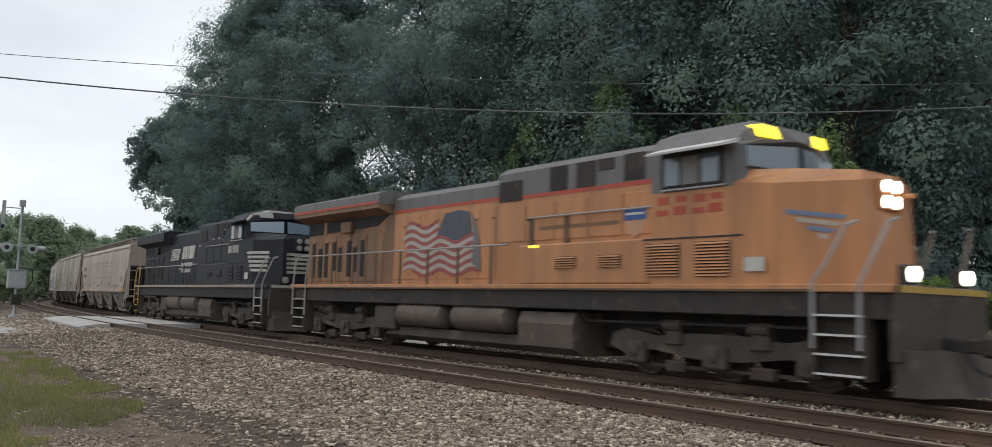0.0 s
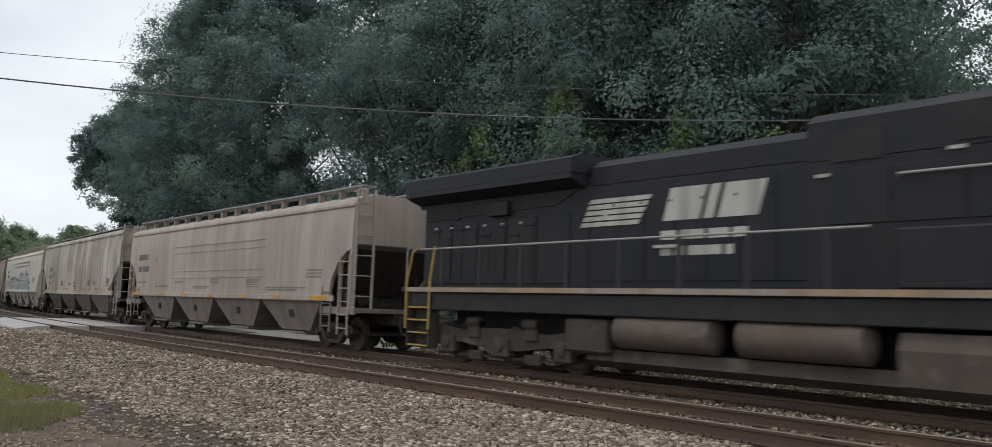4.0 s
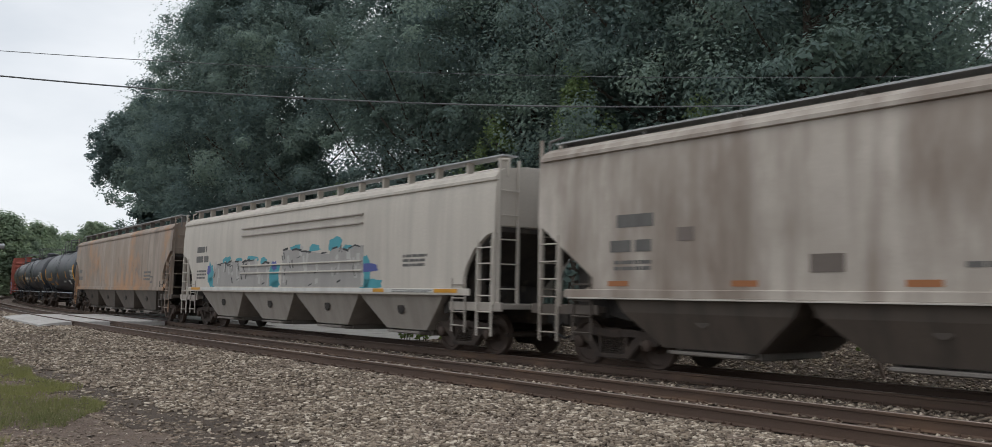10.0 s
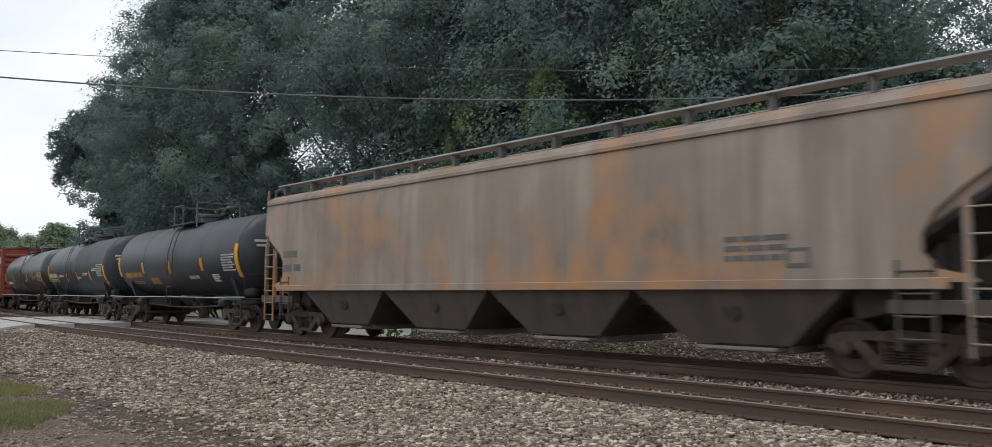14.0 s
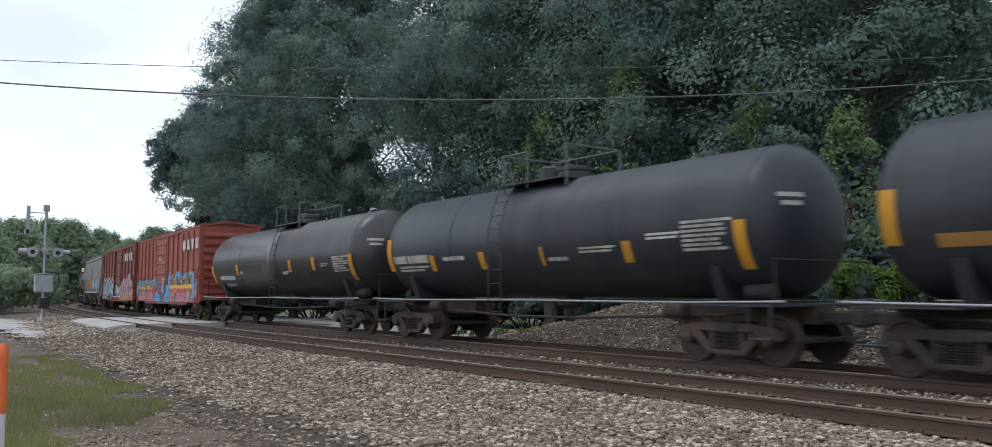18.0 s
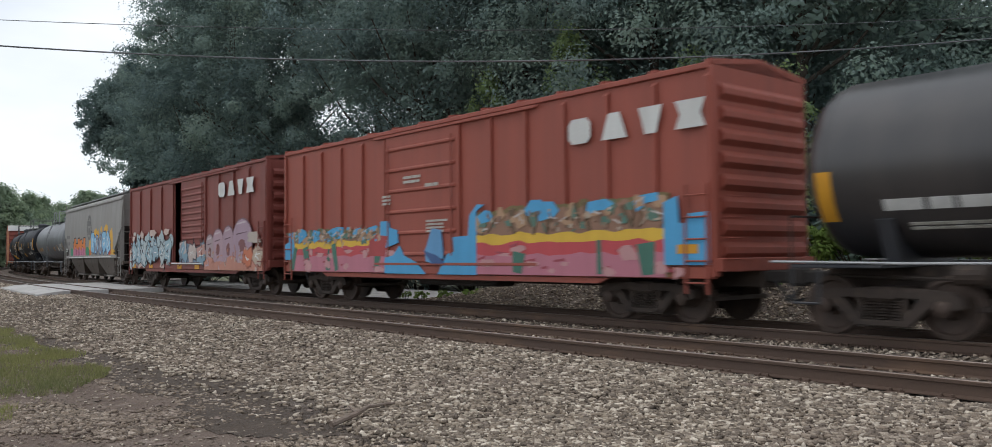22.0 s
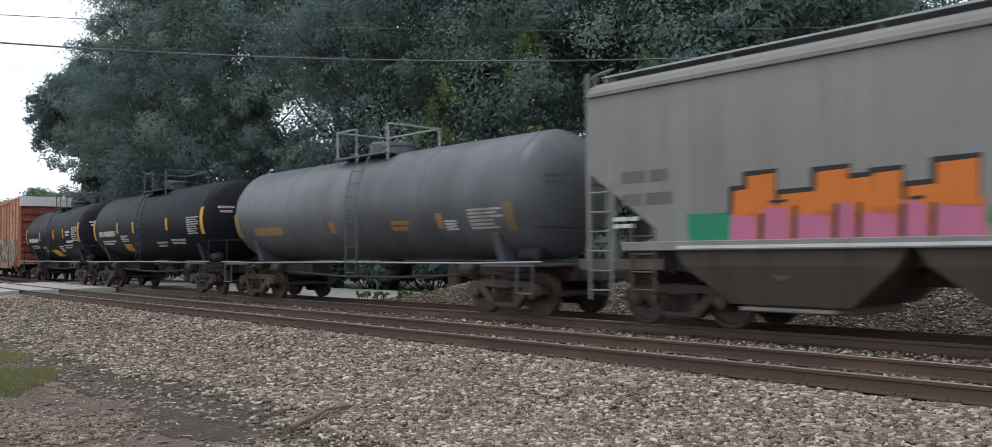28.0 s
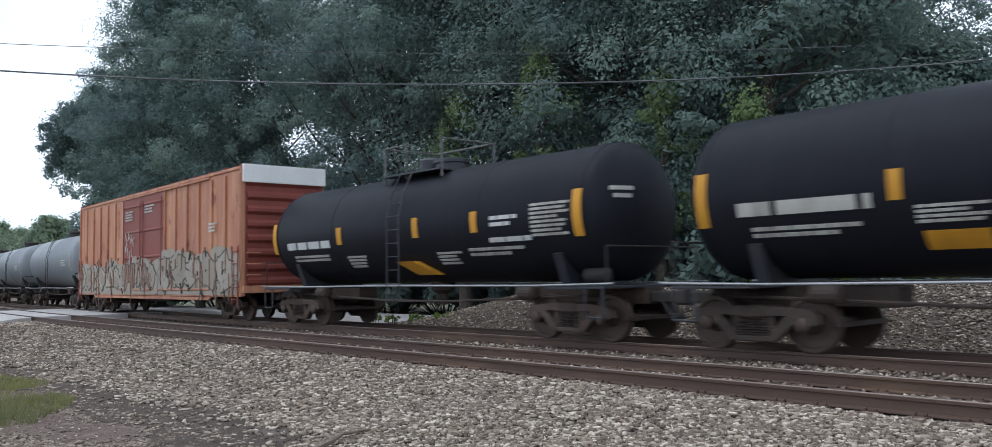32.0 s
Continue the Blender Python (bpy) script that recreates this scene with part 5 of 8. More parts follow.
# ---- tank car ----
def tank_car(label, tank, length, paint, marks, rusty=False, deck=M_DARK, radius=1.42, seam=False, rail=M_GALV, platform=True, lx=0.0, px=-0.05, white_heads=True):
    """tank: length of the shell; length: over the couplers."""
    top = thing("tank_car", label, "freight car", group="cars of the train")
    a, zc = tank / 2, 2.60
    d = 0.68
    prof = [(-a + d * (1 - math.cos(math.radians(q))) - 0.0, radius * math.sin(math.radians(q))) for q in (4, 18, 34, 50, 64, 76, 90)]
    if seam:
        prof += [(-0.62, radius), (-0.60, radius + 0.012), (0.60, radius + 0.012), (0.62, radius)]
    prof += [(-x, r) for x, r in reversed(prof[:7])]
    shell = part("tank", Geo().turned(prof, "x", (0, 0, zc), 48), paint, top, smooth=35)
    for x in (-a + d, -a * 0.45, a * 0.45, a - d):
        part("weld_ring", Geo().turned([(x - 0.015, radius - 0.01), (x - 0.01, radius + 0.006), (x + 0.01, radius + 0.006), (x + 0.015, radius - 0.01)], "x", (0, 0, zc), 48), paint, shell)
    # top fittings
    part("manway", Geo().turned([(0, 0.42), (0.26, 0.42), (0.28, 0.46), (0.36, 0.46), (0.4, 0.3)], "z", (px + 0.55, 0, zc + radius - 0.1), 20), deck, top)
    part("valve_housing", Geo().turned([(0, 0.3), (0.42, 0.3), (0.48, 0.22)], "z", (px - 0.35, 0, zc + radius - 0.08), 16), deck, top, smooth=40)
    if platform:
        zp = zc + radius
        p = part("top_platform", Geo().box(px - 1.2, px + 1.2, -0.95, -0.42, zp - 0.09, zp - 0.05).box(px - 1.2, px + 1.2, 0.42, 0.95, zp - 0.09, zp - 0.05), deck, top)
        guard = rail if paint in (P_GREYT, P_GREYT2) else RAIL_DIM
        for yy in (-0.85, 0.85):
            for xx in (px - 1.2, px + 1.2):
                part("rail_post", Geo().rod((xx, yy, zp - 0.26), (xx, yy, zp + 0.68), 0.03, 6), guard, p)
        for xx in (px - 1.2, px + 1.2):
            part("railing", Geo().rod((xx, -0.85, zp + 0.68), (xx, 0.85, zp + 0.68), 0.024, 6), guard, p)
        part("railing", Geo().rod((px - 1.2, 0.85, zp + 0.68), (px + 1.2, 0.85, zp + 0.68), 0.024, 6), guard, p)
        part("railing", Geo().bent([(px - 1.2, -0.85, zp + 0.68), (px - 0.25, -0.85, zp + 0.68), (px - 0.25, -0.85, zp - 0.2)], 0.024, 6), guard, p)
    # side ladder up to the platform
    la = None
    for xx in (lx - 0.25, lx + 0.25):
        g = Geo().bent([(xx, -1.52, 0.75), (xx, -1.52, 2.8), (xx, -1.36, 3.4), (xx, -1.06, zc + radius - 0.05)], 0.016, 6)
        la = part("side_ladder" if la is None else "ladder_rail", g, deck, la or top)
        la = la if la.parent is top else la.parent
    for i in range(9):
        z = 0.85 + 0.33 * i
        y = -1.52 if z < 2.8 else -1.52 + (z - 2.8) * 0.36
        part("rung", Geo().rod((lx - 0.25, y, z), (lx + 0.25, y, z), 0.012, 6), deck, la)
    # running rails and end decks
    for yy in (-1.5, 1.5):
        part("side_rail", Geo().bent([(-a - 0.2, yy, 1.14), (-a + 1.9, yy, 1.11), (0, yy, 1.13), (a - 1.9, yy, 1.11), (a + 0.2, yy, 1.14)], 0.022, 8), rail, top, "thin pale side handrail")
    for k in (-1, 1):
        e = k * (length / 2 - 0.75)
        part("end_deck", Geo().box(min(e, k * (a - 1.6)), max(e, k * (a - 1.6)), -1.5, 1.5, 1.04, 1.10, 0.01), deck, top)
        part("stub_sill", Geo().box(min(e, k * (a - 3.4)), max(e, k * (a - 3.4)), -0.3, 0.3, 0.72, 1.06, 0.02), M_TRUCK if not rusty else M_TRUCK_RUST, top)
        x = k * (a - 1.5)
        part("saddle", Geo().prism_x([(-0.95, 1.1), (-1.2, 1.75), (-1.1, 1.8), (-0.8, 1.4), (0.8, 1.4), (1.1, 1.8), (1.2, 1.75), (0.95, 1.1)], x - 0.12, x + 0.12), deck, top)
        part("end_railing", Geo().bent([(e, -1.42, 1.08), (e, -1.42, 1.85), (e, 1.42, 1.85), (e, 1.42, 1.08)], 0.017, 6), M_DARK, top)
        part("step", Geo().bent([(e - 0.05 * k, -1.5, 1.06), (e - 0.05 * k, -1.5, 0.5), (e - 0.5 * k, -1.5, 0.5), (e - 0.5 * k, -1.5, 1.06)], 0.022, 6), deck, top)
        if k > 0:
            part("air_reservoir", Geo().turned([(0, 0.08), (0.06, 0.15), (0.6, 0.15), (0.66, 0.08)], "x", (a - 1.1, -0.8, 1.3), 16), M_BLACK, top, smooth=40)
        part("brake_cylinder", Geo().turned([(0, 0.16), (0.42, 0.16), (0.46, 0.1)], "x", (k * (a - 2.6) - 0.2, -1.0, 0.95), 14), M_TRUCK, top)
        coupler(top, k * (length / 2 - 0.05), k)
        truck(top, k * (a - 1.35), rusty)
    part("bottom_outlet", Geo().turned([(0.62, 0.13), (0.9, 0.16), (1.0, 0.3), (1.22, 0.34)], "z", (0.05, 0, 0), 16), M_TRUCK, top)
    part("train_line", Geo().bent([(-a + 0.4, -0.75, 0.92), (-1.0, -0.95, 0.74), (1.4, -0.95, 0.74), (a - 0.4, -0.75, 0.92)], 0.03, 6), M_TRUCK, top)
    for k in (-1, 1):
        # small white marks on the tank's heads
        for zz, hw in ((2.95, 0.26), (2.8, 0.2)):
            g = Geo()
            for j in range(5):
                y0, y1 = -0.75 - hw + 2 * hw * j / 5, -0.75 - hw + 2 * hw * (j + 0.9) / 5
                q = [(y0, zz), (y1, zz), (y1, zz + 0.08), (y0, zz + 0.08)]
                f = [k * (a - d * (1 - math.sqrt(1 - (y * y + (z - zc) ** 2) / radius ** 2)) + 0.012) for y, z in q]
                g.add([(x, y, z) for x, (y, z) in zip(f, q)] + [(x - 0.06 * k, y, z) for x, (y, z) in zip(f, q)], [(0, 1, 2, 3), (7, 6, 5, 4), (0, 4, 5, 1), (2, 6, 7, 3), (1, 5, 6, 2), (0, 3, 7, 4)])
            part("head_mark", g, M_CREAM if white_heads else paint, shell)["kind"] = "stuff"
    for x0, x1, z0, z1, rows, mat in marks:
        if mat is M_YELLOW and x1 - x0 < 0.45:
            x0, x1 = x0 + 0.06, x1 - 0.05
        # bars that follow the round shell
        g = Geo()
        h = (z1 - z0) / (rows * 1.7 - 0.7)
        r = random.Random(int(x0 * 91 + z0 * 7) % 1000)
        for i in range(rows):
            za = z1 - h * (1.7 * i + 1)
            x = x0
            end = x1 - (0 if rows == 1 or i == 0 else r.random() * 0.3 * (x1 - x0))
            while x < end - 0.01:
                ww = min(end - x, r.uniform(2.0, 6.0) * max(h, 0.06)) if mat is not M_YELLOW else end - x
                n = max(2, int(h / 0.08) + 1)
                ring = []
                for rad in (radius + 0.009, radius - 0.01):
                    row = []
                    for j in range(n + 1):
                        q = math.asin(max(-0.999, min(0.999, (za + h * j / n - zc) / radius)))
                        row.append((-rad * math.cos(q), zc + rad * math.sin(q)))
                    ring.append(row)
                g.prism_x(ring[0] + ring[1][::-1], x, x + ww)
                x += ww + max(h, 0.05) * 0.5
        o = part("reflector" if mat is M_YELLOW else "lettering", g, mat, shell)
        if mat is not M_YELLOW:
            o["kind"] = "stuff"
    return top


# ---- box car ----
def boxcar(label, side, body, eave=4.5, sill=0.78, door=(-1.6, 1.6), open_gap=None, ribs=11, end_mat=None, roof_mat=None, door_mat=None, rusty=False, split_door=False, door_ribs=6, rib_w=0.09, ridge=0.18, ladder_mat=None):
    top = thing("boxcar", label, "freight car", group="cars of the train")
    a = side / 2
    end_mat, roof_mat, door_mat = end_mat or body, roof_mat or body, door_mat or body
    d0, d1 = door
    near, far = -1.46, 1.46
    gaps = (d0, d1)
    for nm, x0, x1 in (("side_panel", -a, d0), ("side_panel", d1, a)):
        p = part(nm, Geo().box(x0, x1, near, near + 0.06, sill + 0.25, eave, 0.01), body, top)
        n = max(2, round(ribs * (x1 - x0) / side))
        for i in range(n + 1):
            x = x0 + rib_w / 2 + 0.02 + (x1 - x0 - rib_w - 0.04) * i / n
            part("side_post", Geo().prism_x([(near + 0.002, sill + 0.3), (near - 0.07, sill + 0.38), (near - 0.07, eave - 0.16), (near + 0.002, eave - 0.08)], x - rib_w / 2, x + rib_w / 2), body, p)
    part("far_side", Geo().box(-a, a, far - 0.06, far, sill + 0.25, eave), body, top)
    part("top_rail", Geo().box(-a, a, near - 0.05, near + 0.08, eave - 0.02, eave + 0.09, 0.015), body, top)
    part("side_sill", Geo().box(-a + 0.02, a - 0.02, near - 0.06, near + 0.07, sill + 0.06, sill + 0.27, 0.015), body, top)
    part("sill_drop", Geo().prism_y([(-a + 2.4, sill + 0.05), (a - 2.4, sill + 0.05), (a - 2.7, sill - 0.06), (-a + 2.7, sill - 0.06)], near - 0.04, near + 0.02), body, top)
    part("floor", Geo().box(-a, a, near + 0.06, far - 0.06, 1.0, 1.12), M_DARK, top)
    # roof with raised seams
    prof = [(near - 0.04, eave + 0.09), (-0.02, eave + 0.09 + ridge), (0.02, eave + 0.09 + ridge), (far + 0.04, eave + 0.09), (far + 0.04, eave + 0.05), (near - 0.04, eave + 0.05)]
    rf = part("roof", Geo().prism_x(prof, -a, a), roof_mat, top)
    n = int(side / 1.2)
    for i in range(n + 1):
        x = -a + 0.06 + (side - 0.12) * i / n
        part("roof_seam", Geo().prism_x([(near - 0.045, eave + 0.08), (near - 0.045, eave + 0.14), (0, eave + 0.14 + ridge), (far + 0.045, eave + 0.14), (far + 0.045, eave + 0.08), (0, eave + 0.08 + ridge)], x - 0.05, x + 0.05), roof_mat, rf)
    # doors
    panels = [(d0, d1)] if open_gap is None else [(d0 + open_gap, d1)]
    if split_door:
        m = (d0 + d1) / 2
        panels = [(d0, m - 0.01), (m + 0.01, d1)]
    for x0, x1 in panels:
        dr = part("door", Geo().box(x0, x1, near - 0.05, near + 0.01, sill + 0.36, eave - 0.1, 0.012), door_mat, top, "sliding side door")
        for i in range(door_ribs):
            z = sill + 0.55 + (eave - sill - 1.0) * i / (door_ribs - 1)
            part("door_rib", Geo().prism_x([(near - 0.048, z - 0.06), (near - 0.085, z - 0.02), (near - 0.085, z + 0.02), (near - 0.048, z + 0.06)], x0 + 0.06, x1 - 0.06), door_mat, dr)
        for xx in (x0 + 0.18, x1 - 0.18):
            part("door_bar", Geo().rod((xx, near - 0.1, sill + 0.5), (xx, near - 0.1, eave - 0.3), 0.02, 6), door_mat, dr)
    part("door_rail", Geo().box(d0 - 0.5, min(a - 0.3, d1 + (d1 - d0) * 0.9), near - 0.10, near - 0.04, sill + 0.27, sill + 0.34, 0.01), body, top)
    part("door_rail", Geo().box(d0 - 0.5, min(a - 0.3, d1 + (d1 - d0) * 0.9), near - 0.09, near - 0.04, eave - 0.11, eave - 0.04, 0.01), body, top)
    # ends
    for k in (-1, 1):
        e = k * a
        en = part("end", Geo().box(min(e, e - 0.08 * k), max(e, e - 0.08 * k), near + 0.01, far - 0.01, sill + 0.25, eave + 0.05, 0.01), end_mat, top)
        n = 8
        for i in range(n):
            z = sill + 0.55 + (eave - sill - 0.95) * i / (n - 1)
            x0, x1 = (e, e + 0.10) if k > 0 else (e - 0.10, e)
            pr = [(0.0, z - 0.15), (0.10, z - 0.05), (0.10, z + 0.05), (0.0, z + 0.15)]
            part("end_corrugation", Geo().prism_y([(e + k * u, w) for u, w in pr], near + 0.18, far - 0.18), end_mat, en)
        part("gable", Geo().prism_x([(near + 0.02, eave + 0.05), (0, eave + 0.06 + ridge), (far - 0.02, eave + 0.05)], min(e, e - 0.05 * k), max(e, e - 0.05 * k)), end_mat, en)
        part("corner_post", Geo().box(min(e - 0.06 * k, e + 0.04 * k), max(e - 0.06 * k, e + 0.04 * k), near - 0.05, near + 0.1, sill + 0.1, eave + 0.02, 0.012), body, top)
        ladder(top, e - 0.55 * k, e - 0.09 * k, near - 0.1, sill - 0.2, sill + 1.7, ladder_mat or body, 5)
        for i in range(4):
            z = sill + 0.4 + 0.36 * i
            part("end_grab", Geo().rod((e + 0.14 * k, near + 0.1, z), (e + 0.14 * k, near + 0.6, z), 0.016, 6), body, top)
        part("end_sill", Geo().box(min(e, e + 0.14 * k), max(e, e + 0.14 * k), near, far, sill + 0.18, sill + 0.42, 0.015), body, top)
        part("centre_sill", Geo().box(min(e - 5 * k, e + 0.1 * k), max(e - 5 * k, e + 0.1 * k), -0.25, 0.25, 0.66, 1.0, 0.02), M_TRUCK, top)
        coupler(top, e + 0.72 * k, k)
        truck(top, e - 1.9 * k, rusty)
    part("underframe", Geo().box(-a + 3, a - 3, -0.25, 0.25, 0.62, 1.0).box(-1.6, 1.6, -0.9, -0.3, 0.55, 0.95, 0.05).box(-a + 4, a - 4, -0.6, -0.52, 0.7, 0.78), M_DARK, top)
    return top


# ---- six-axle diesel locomotive ----
def loco_truck(parent, x, mat):
    g = Geo().box(-2.0, 2.0, -0.5, 0.5, 0.5, 0.8, 0.05)
    t = part("truck", g, mat, parent, "six-wheeled locomotive truck", Matrix.Translation((x, 0, 0)))
    s = Geo().prism_y([(-2.6, 0.55), (-2.55, 0.78), (-2.2, 0.9), (-1.4, 0.78), (-0.5, 0.86), (0.5, 0.86), (1.4, 0.78), (2.2, 0.9), (2.55, 0.78), (2.6, 0.55), (2.2, 0.40), (1.5, 0.52), (0.5, 0.40), (-0.5, 0.40), (-1.5, 0.52), (-2.2, 0.40)], -1.2, -1.05)
    me = s.mesh("sideframe", mat)
    jb = Geo().box(-0.26, 0.26, -1.28, -1.05, 0.24, 0.66, 0.04).mesh("journal_box", mat)
    cap = Geo().turned([(-1.34, 0.05), (-1.32, 0.13), (-1.2, 0.14)], "y", (0, 0, 0.5), 14).mesh("bearing_cap", mat)
    spring = Geo().box(-0.2, 0.2, -1.26, -1.06, 0.62, 1.02, 0.03).mesh("spring_seat", mat)
    cyl = Geo().turned([(0.18, 0.11), (0.6, 0.12)], "x", (-0.4, -1.2, 0.98), 12).mesh("brake_cylinder", mat)
    for k in (0, 180):
        sf = part("sideframe", me, None, t, at=pose(0, 0, 0, 0, 0, k))
        for ax in (-1.9, 0, 1.9):
            part("journal_box", jb, None, t, at=pose(0, 0, 0, 0, 0, k) @ Matrix.Translation((ax, 0, 0)))
            part("bearing_cap", cap, None, t, at=pose(0, 0, 0, 0, 0, k) @ Matrix.Translation((ax, 0, 0)))
        for ax in (-0.95, 0.95):
            part("spring_seat", spring, None, t, at=pose(0, 0, 0, 0, 0, k) @ Matrix.Translation((ax, 0, 0)))
            part("brake_cylinder", cyl, None, t, at=pose(0, 0, 0, 0, 0, k) @ Matrix.Translation((ax, 0, 0)))
    for ax in (-1.9, 0, 1.9):
        WHEELS.append(part("wheelset", KIT["wheelset"], None, t, at=pose(ax, 0, 0.457)))
    part("brake_rigging", Geo().box(-2.4, 2.4, -1.12, -1.06, 0.2, 0.26).box(-1.2, -0.7, -1.2, -1.0, 0.12, 0.34, 0.03).box(0.7, 1.2, -1.2, -1.0, 0.12, 0.34, 0.03), M_TRUCK, t)


def louvres(parent, x0, x1, z0, z1, y, mat, dark, n=8, name="grille"):
    b = part(name, Geo().box(x0, x1, y - 0.012, y + 0.004, z0, z1), dark, parent, "louvred air intake")
    g = Geo()
    for i in range(n):
        z = z0 + (z1 - z0) * (i + 0.5) / n
        h = (z1 - z0) / n * 0.3
        g.prism_x([(y - 0.012, z - h), (y - 0.04, z - h * 1.1), (y - 0.012, z + h)], x0 + 0.02, x1 - 0.02)
    part("louvre_slats", g, mat, b)


BOX8 = [(0, 1, 2, 3), (7, 6, 5, 4), (0, 4, 5, 1), (2, 6, 7, 3), (1, 5, 6, 2), (0, 3, 7, 4)]


def sheet(a, b, c, d, depth):
    """A thin plate with the four corners given, going back by depth (a vector)."""
    q = [Vector(p) for p in (a, b, c, d)]
    return Geo().add(q + [p + Vector(depth) for p in q], BOX8)


def locomotive(label, body, top_mat, sill_mat, rail_mat, post_mat, truck_mat, stripe=None, roof_split=3.72, lit=True, glass=None, dark=M_DARK, brow=None, sooty=None, hx=0.35, vx=0.0, nf=0.0, rz=3.26):
    top = thing("locomotive", label, "locomotive", group="engines of the train")
    dk = 1.75
    sooty = sooty or body
    # frame and deck
    part("frame", Geo().box(-10.35, 10.2, -1.48, 1.48, 1.22, dk - 0.13, 0.02), dark, top)
    part("deck", Geo().box(-10.6, 10.3, -1.53, 1.53, dk - 0.13, dk, 0.015), sill_mat, top, "side sill and walkway")
    # long hood: lower body paint, upper roof colour, joined at roof_split
    def hood(nm, x0, x1, hw, zt, split, paint=body):
        part(nm, Geo().box(x0, x1, -hw, hw, dk, split, 0.02), paint, top)
        ridge = [(-hw - 0.001, split), (-hw - 0.001, zt - 0.16), (-hw + 0.22, zt), (hw - 0.22, zt), (hw + 0.001, zt - 0.16), (hw + 0.001, split)]
        part(nm + "_roof", Geo().prism_x(ridge, x0, x1), top_mat, top)
        if stripe and nm != "radiator_hood":
            part(nm + "_stripe", Geo().box(x0, x1, -hw - 0.008, -hw - 0.002, split - 0.03, split + 0.06), stripe, top, "thin red stripe")
    hood("radiator_hood", -10.35, -4.7, 1.05, 4.1, 3.88, sooty)
    hood("engine_hood", -4.7, hx, 1.05, 4.34, roof_split + 0.1)
    hood("blower_hood", hx, 5.6, 1.12, 4.55, roof_split + 0.05)
    # radiator wings over the back
    wing = [(-1.52, 4.07), (-1.52, 4.36), (-1.2, 4.48), (1.2, 4.48), (1.52, 4.36), (1.52, 4.07)]
    w = part("radiator_wing", Geo().prism_x(wing, -10.6, -4.8), top_mat, top, "overhanging radiator roof")
    part("wing_lip", Geo().prism_x([(-1.04, 3.72), (-1.05, 3.78), (-1.515, 3.95), (-1.515, 4.075), (1.515, 4.075), (1.515, 3.95), (1.05, 3.78), (1.04, 3.72)], -10.58, -4.82), LIP if stripe else body, w)
    if stripe:
        part("wing_stripe", Geo().box(-10.5, -4.9, -1.532, -1.519, 4.07, 4.15), stripe, w)
    part("radiator_screen", Geo().plate([(-10.3, 3.38), (-5.65, 3.5), (-4.85, 3.86), (-4.85, 3.93), (-10.3, 3.93)], -1.075, -1.05), M_BLACK, top, "dark radiator screen")
    part("screen_box", Geo().box(-7.75, -7.1, -1.2, -1.05, 3.36, 3.70, 0.02), sooty, top)
    part("screen_post", Geo().box(-9.15, -8.95, -1.085, -1.05, 3.36, 3.78), sooty, top)
    for x in (-8.8, -6.4):
        part("fan", Geo().turned([(4.42, 0.75), (4.54, 0.75), (4.55, 0.6)], "z", (x, 0, 0), 24), top_mat, top)
    for i in range(5):
        x = -10.2 + 1.0 * i
        part("hood_door", Geo().box(x, x + 0.94, -1.072, -1.052, 1.85, 3.3, 0.008), sooty, top)
    for i, (x, z0, z1) in enumerate(((-9.98, 1.98, 3.1), (-9.5, 1.98, 2.93), (-9.05, 1.98, 3.1), (-8.52, 2.2, 3.1), (-8.08, 2.15, 2.92), (-7.5, 2.0, 3.1), (-7.1, 2.13, 2.9), (-6.62, 2.0, 3.1))):
        part("door_slot", Geo().box(x, x + 0.26, -1.082, -1.06, z0, z1), M_BLACK, top, "dark ventilation slot")
        part("slot_cap", Geo().box(x - 0.05, x + 0.31, -1.10, -1.06, z1, z1 + 0.07, 0.01), sooty, top)
    for i in range(7):
        x = -4.6 + 0.69 * i
        part("hood_door", Geo().box(x, x + 0.63, -1.066, -1.052, 1.9, roof_split - 0.05, 0.006), body, top)
        part("door_latch", Geo().box(x + 0.52, x + 0.57, -1.085, -1.064, 3.35, 3.4), dark, top)
    for i in range(5):
        x = 0.4 + 1.04 * i
        part("hood_door", Geo().box(x, x + 0.98, -1.142, -1.122, 2.75, roof_split - 0.12, 0.008), body, top)
    part("exhaust", Geo().box(-2.9, -2.0, -0.35, 0.35, 4.3, 4.46, 0.04), dark, top)
    for x0, x1, z0, z1 in ((0.7, 1.55, 3.72, 4.2), (2.55, 3.12, 3.84, 4.38), (3.42, 4.0, 3.84, 4.38), (4.1, 4.55, 4.15, 4.38), (4.85, 5.4, 3.86, 4.4)):
        part("roof_vent", Geo().box(x0 + vx, x1 + vx, -1.142, -1.122, z0, z1), dark, top, "dark roof air intake")
    # wide equipment box below the cab and the side intakes
    part("side_box", Geo().box(1.6, 7.46, -1.497, -1.0, dk, 2.62, 0.03), body, top)
    part("side_box", Geo().box(1.6, 7.46, 1.0, 1.497, dk, 2.62, 0.03), body, top)
    part("box_ledge", Geo().box(5.4, 7.68, -1.512, -1.495, 2.57, 2.60), dark, top)
    louvres(top, 5.49, 6.31, 1.88, 2.5, -1.503, body, dark, 11)
    louvres(top, 6.67, 7.43, 1.88, 2.5, -1.503, body, dark, 11)
    louvres(top, 2.86, 3.53, 2.08, 2.33, -1.5, body, dark, 5, "small_grille")
    louvres(top, 4.2, 4.83, 2.08, 2.33, -1.5, body, dark, 5, "small_grille")
    part("side_plate", Geo().box(7.72, 8.12, -1.515, -1.499, 1.96, 2.2), M_CREAM, top, "pale placard")
    # cab
    cab = part("cab", Geo().prism_x([(-1.5, dk), (-1.5, 3.45), (1.5, 3.45), (1.5, dk)], 5.6, 7.5), body, top)
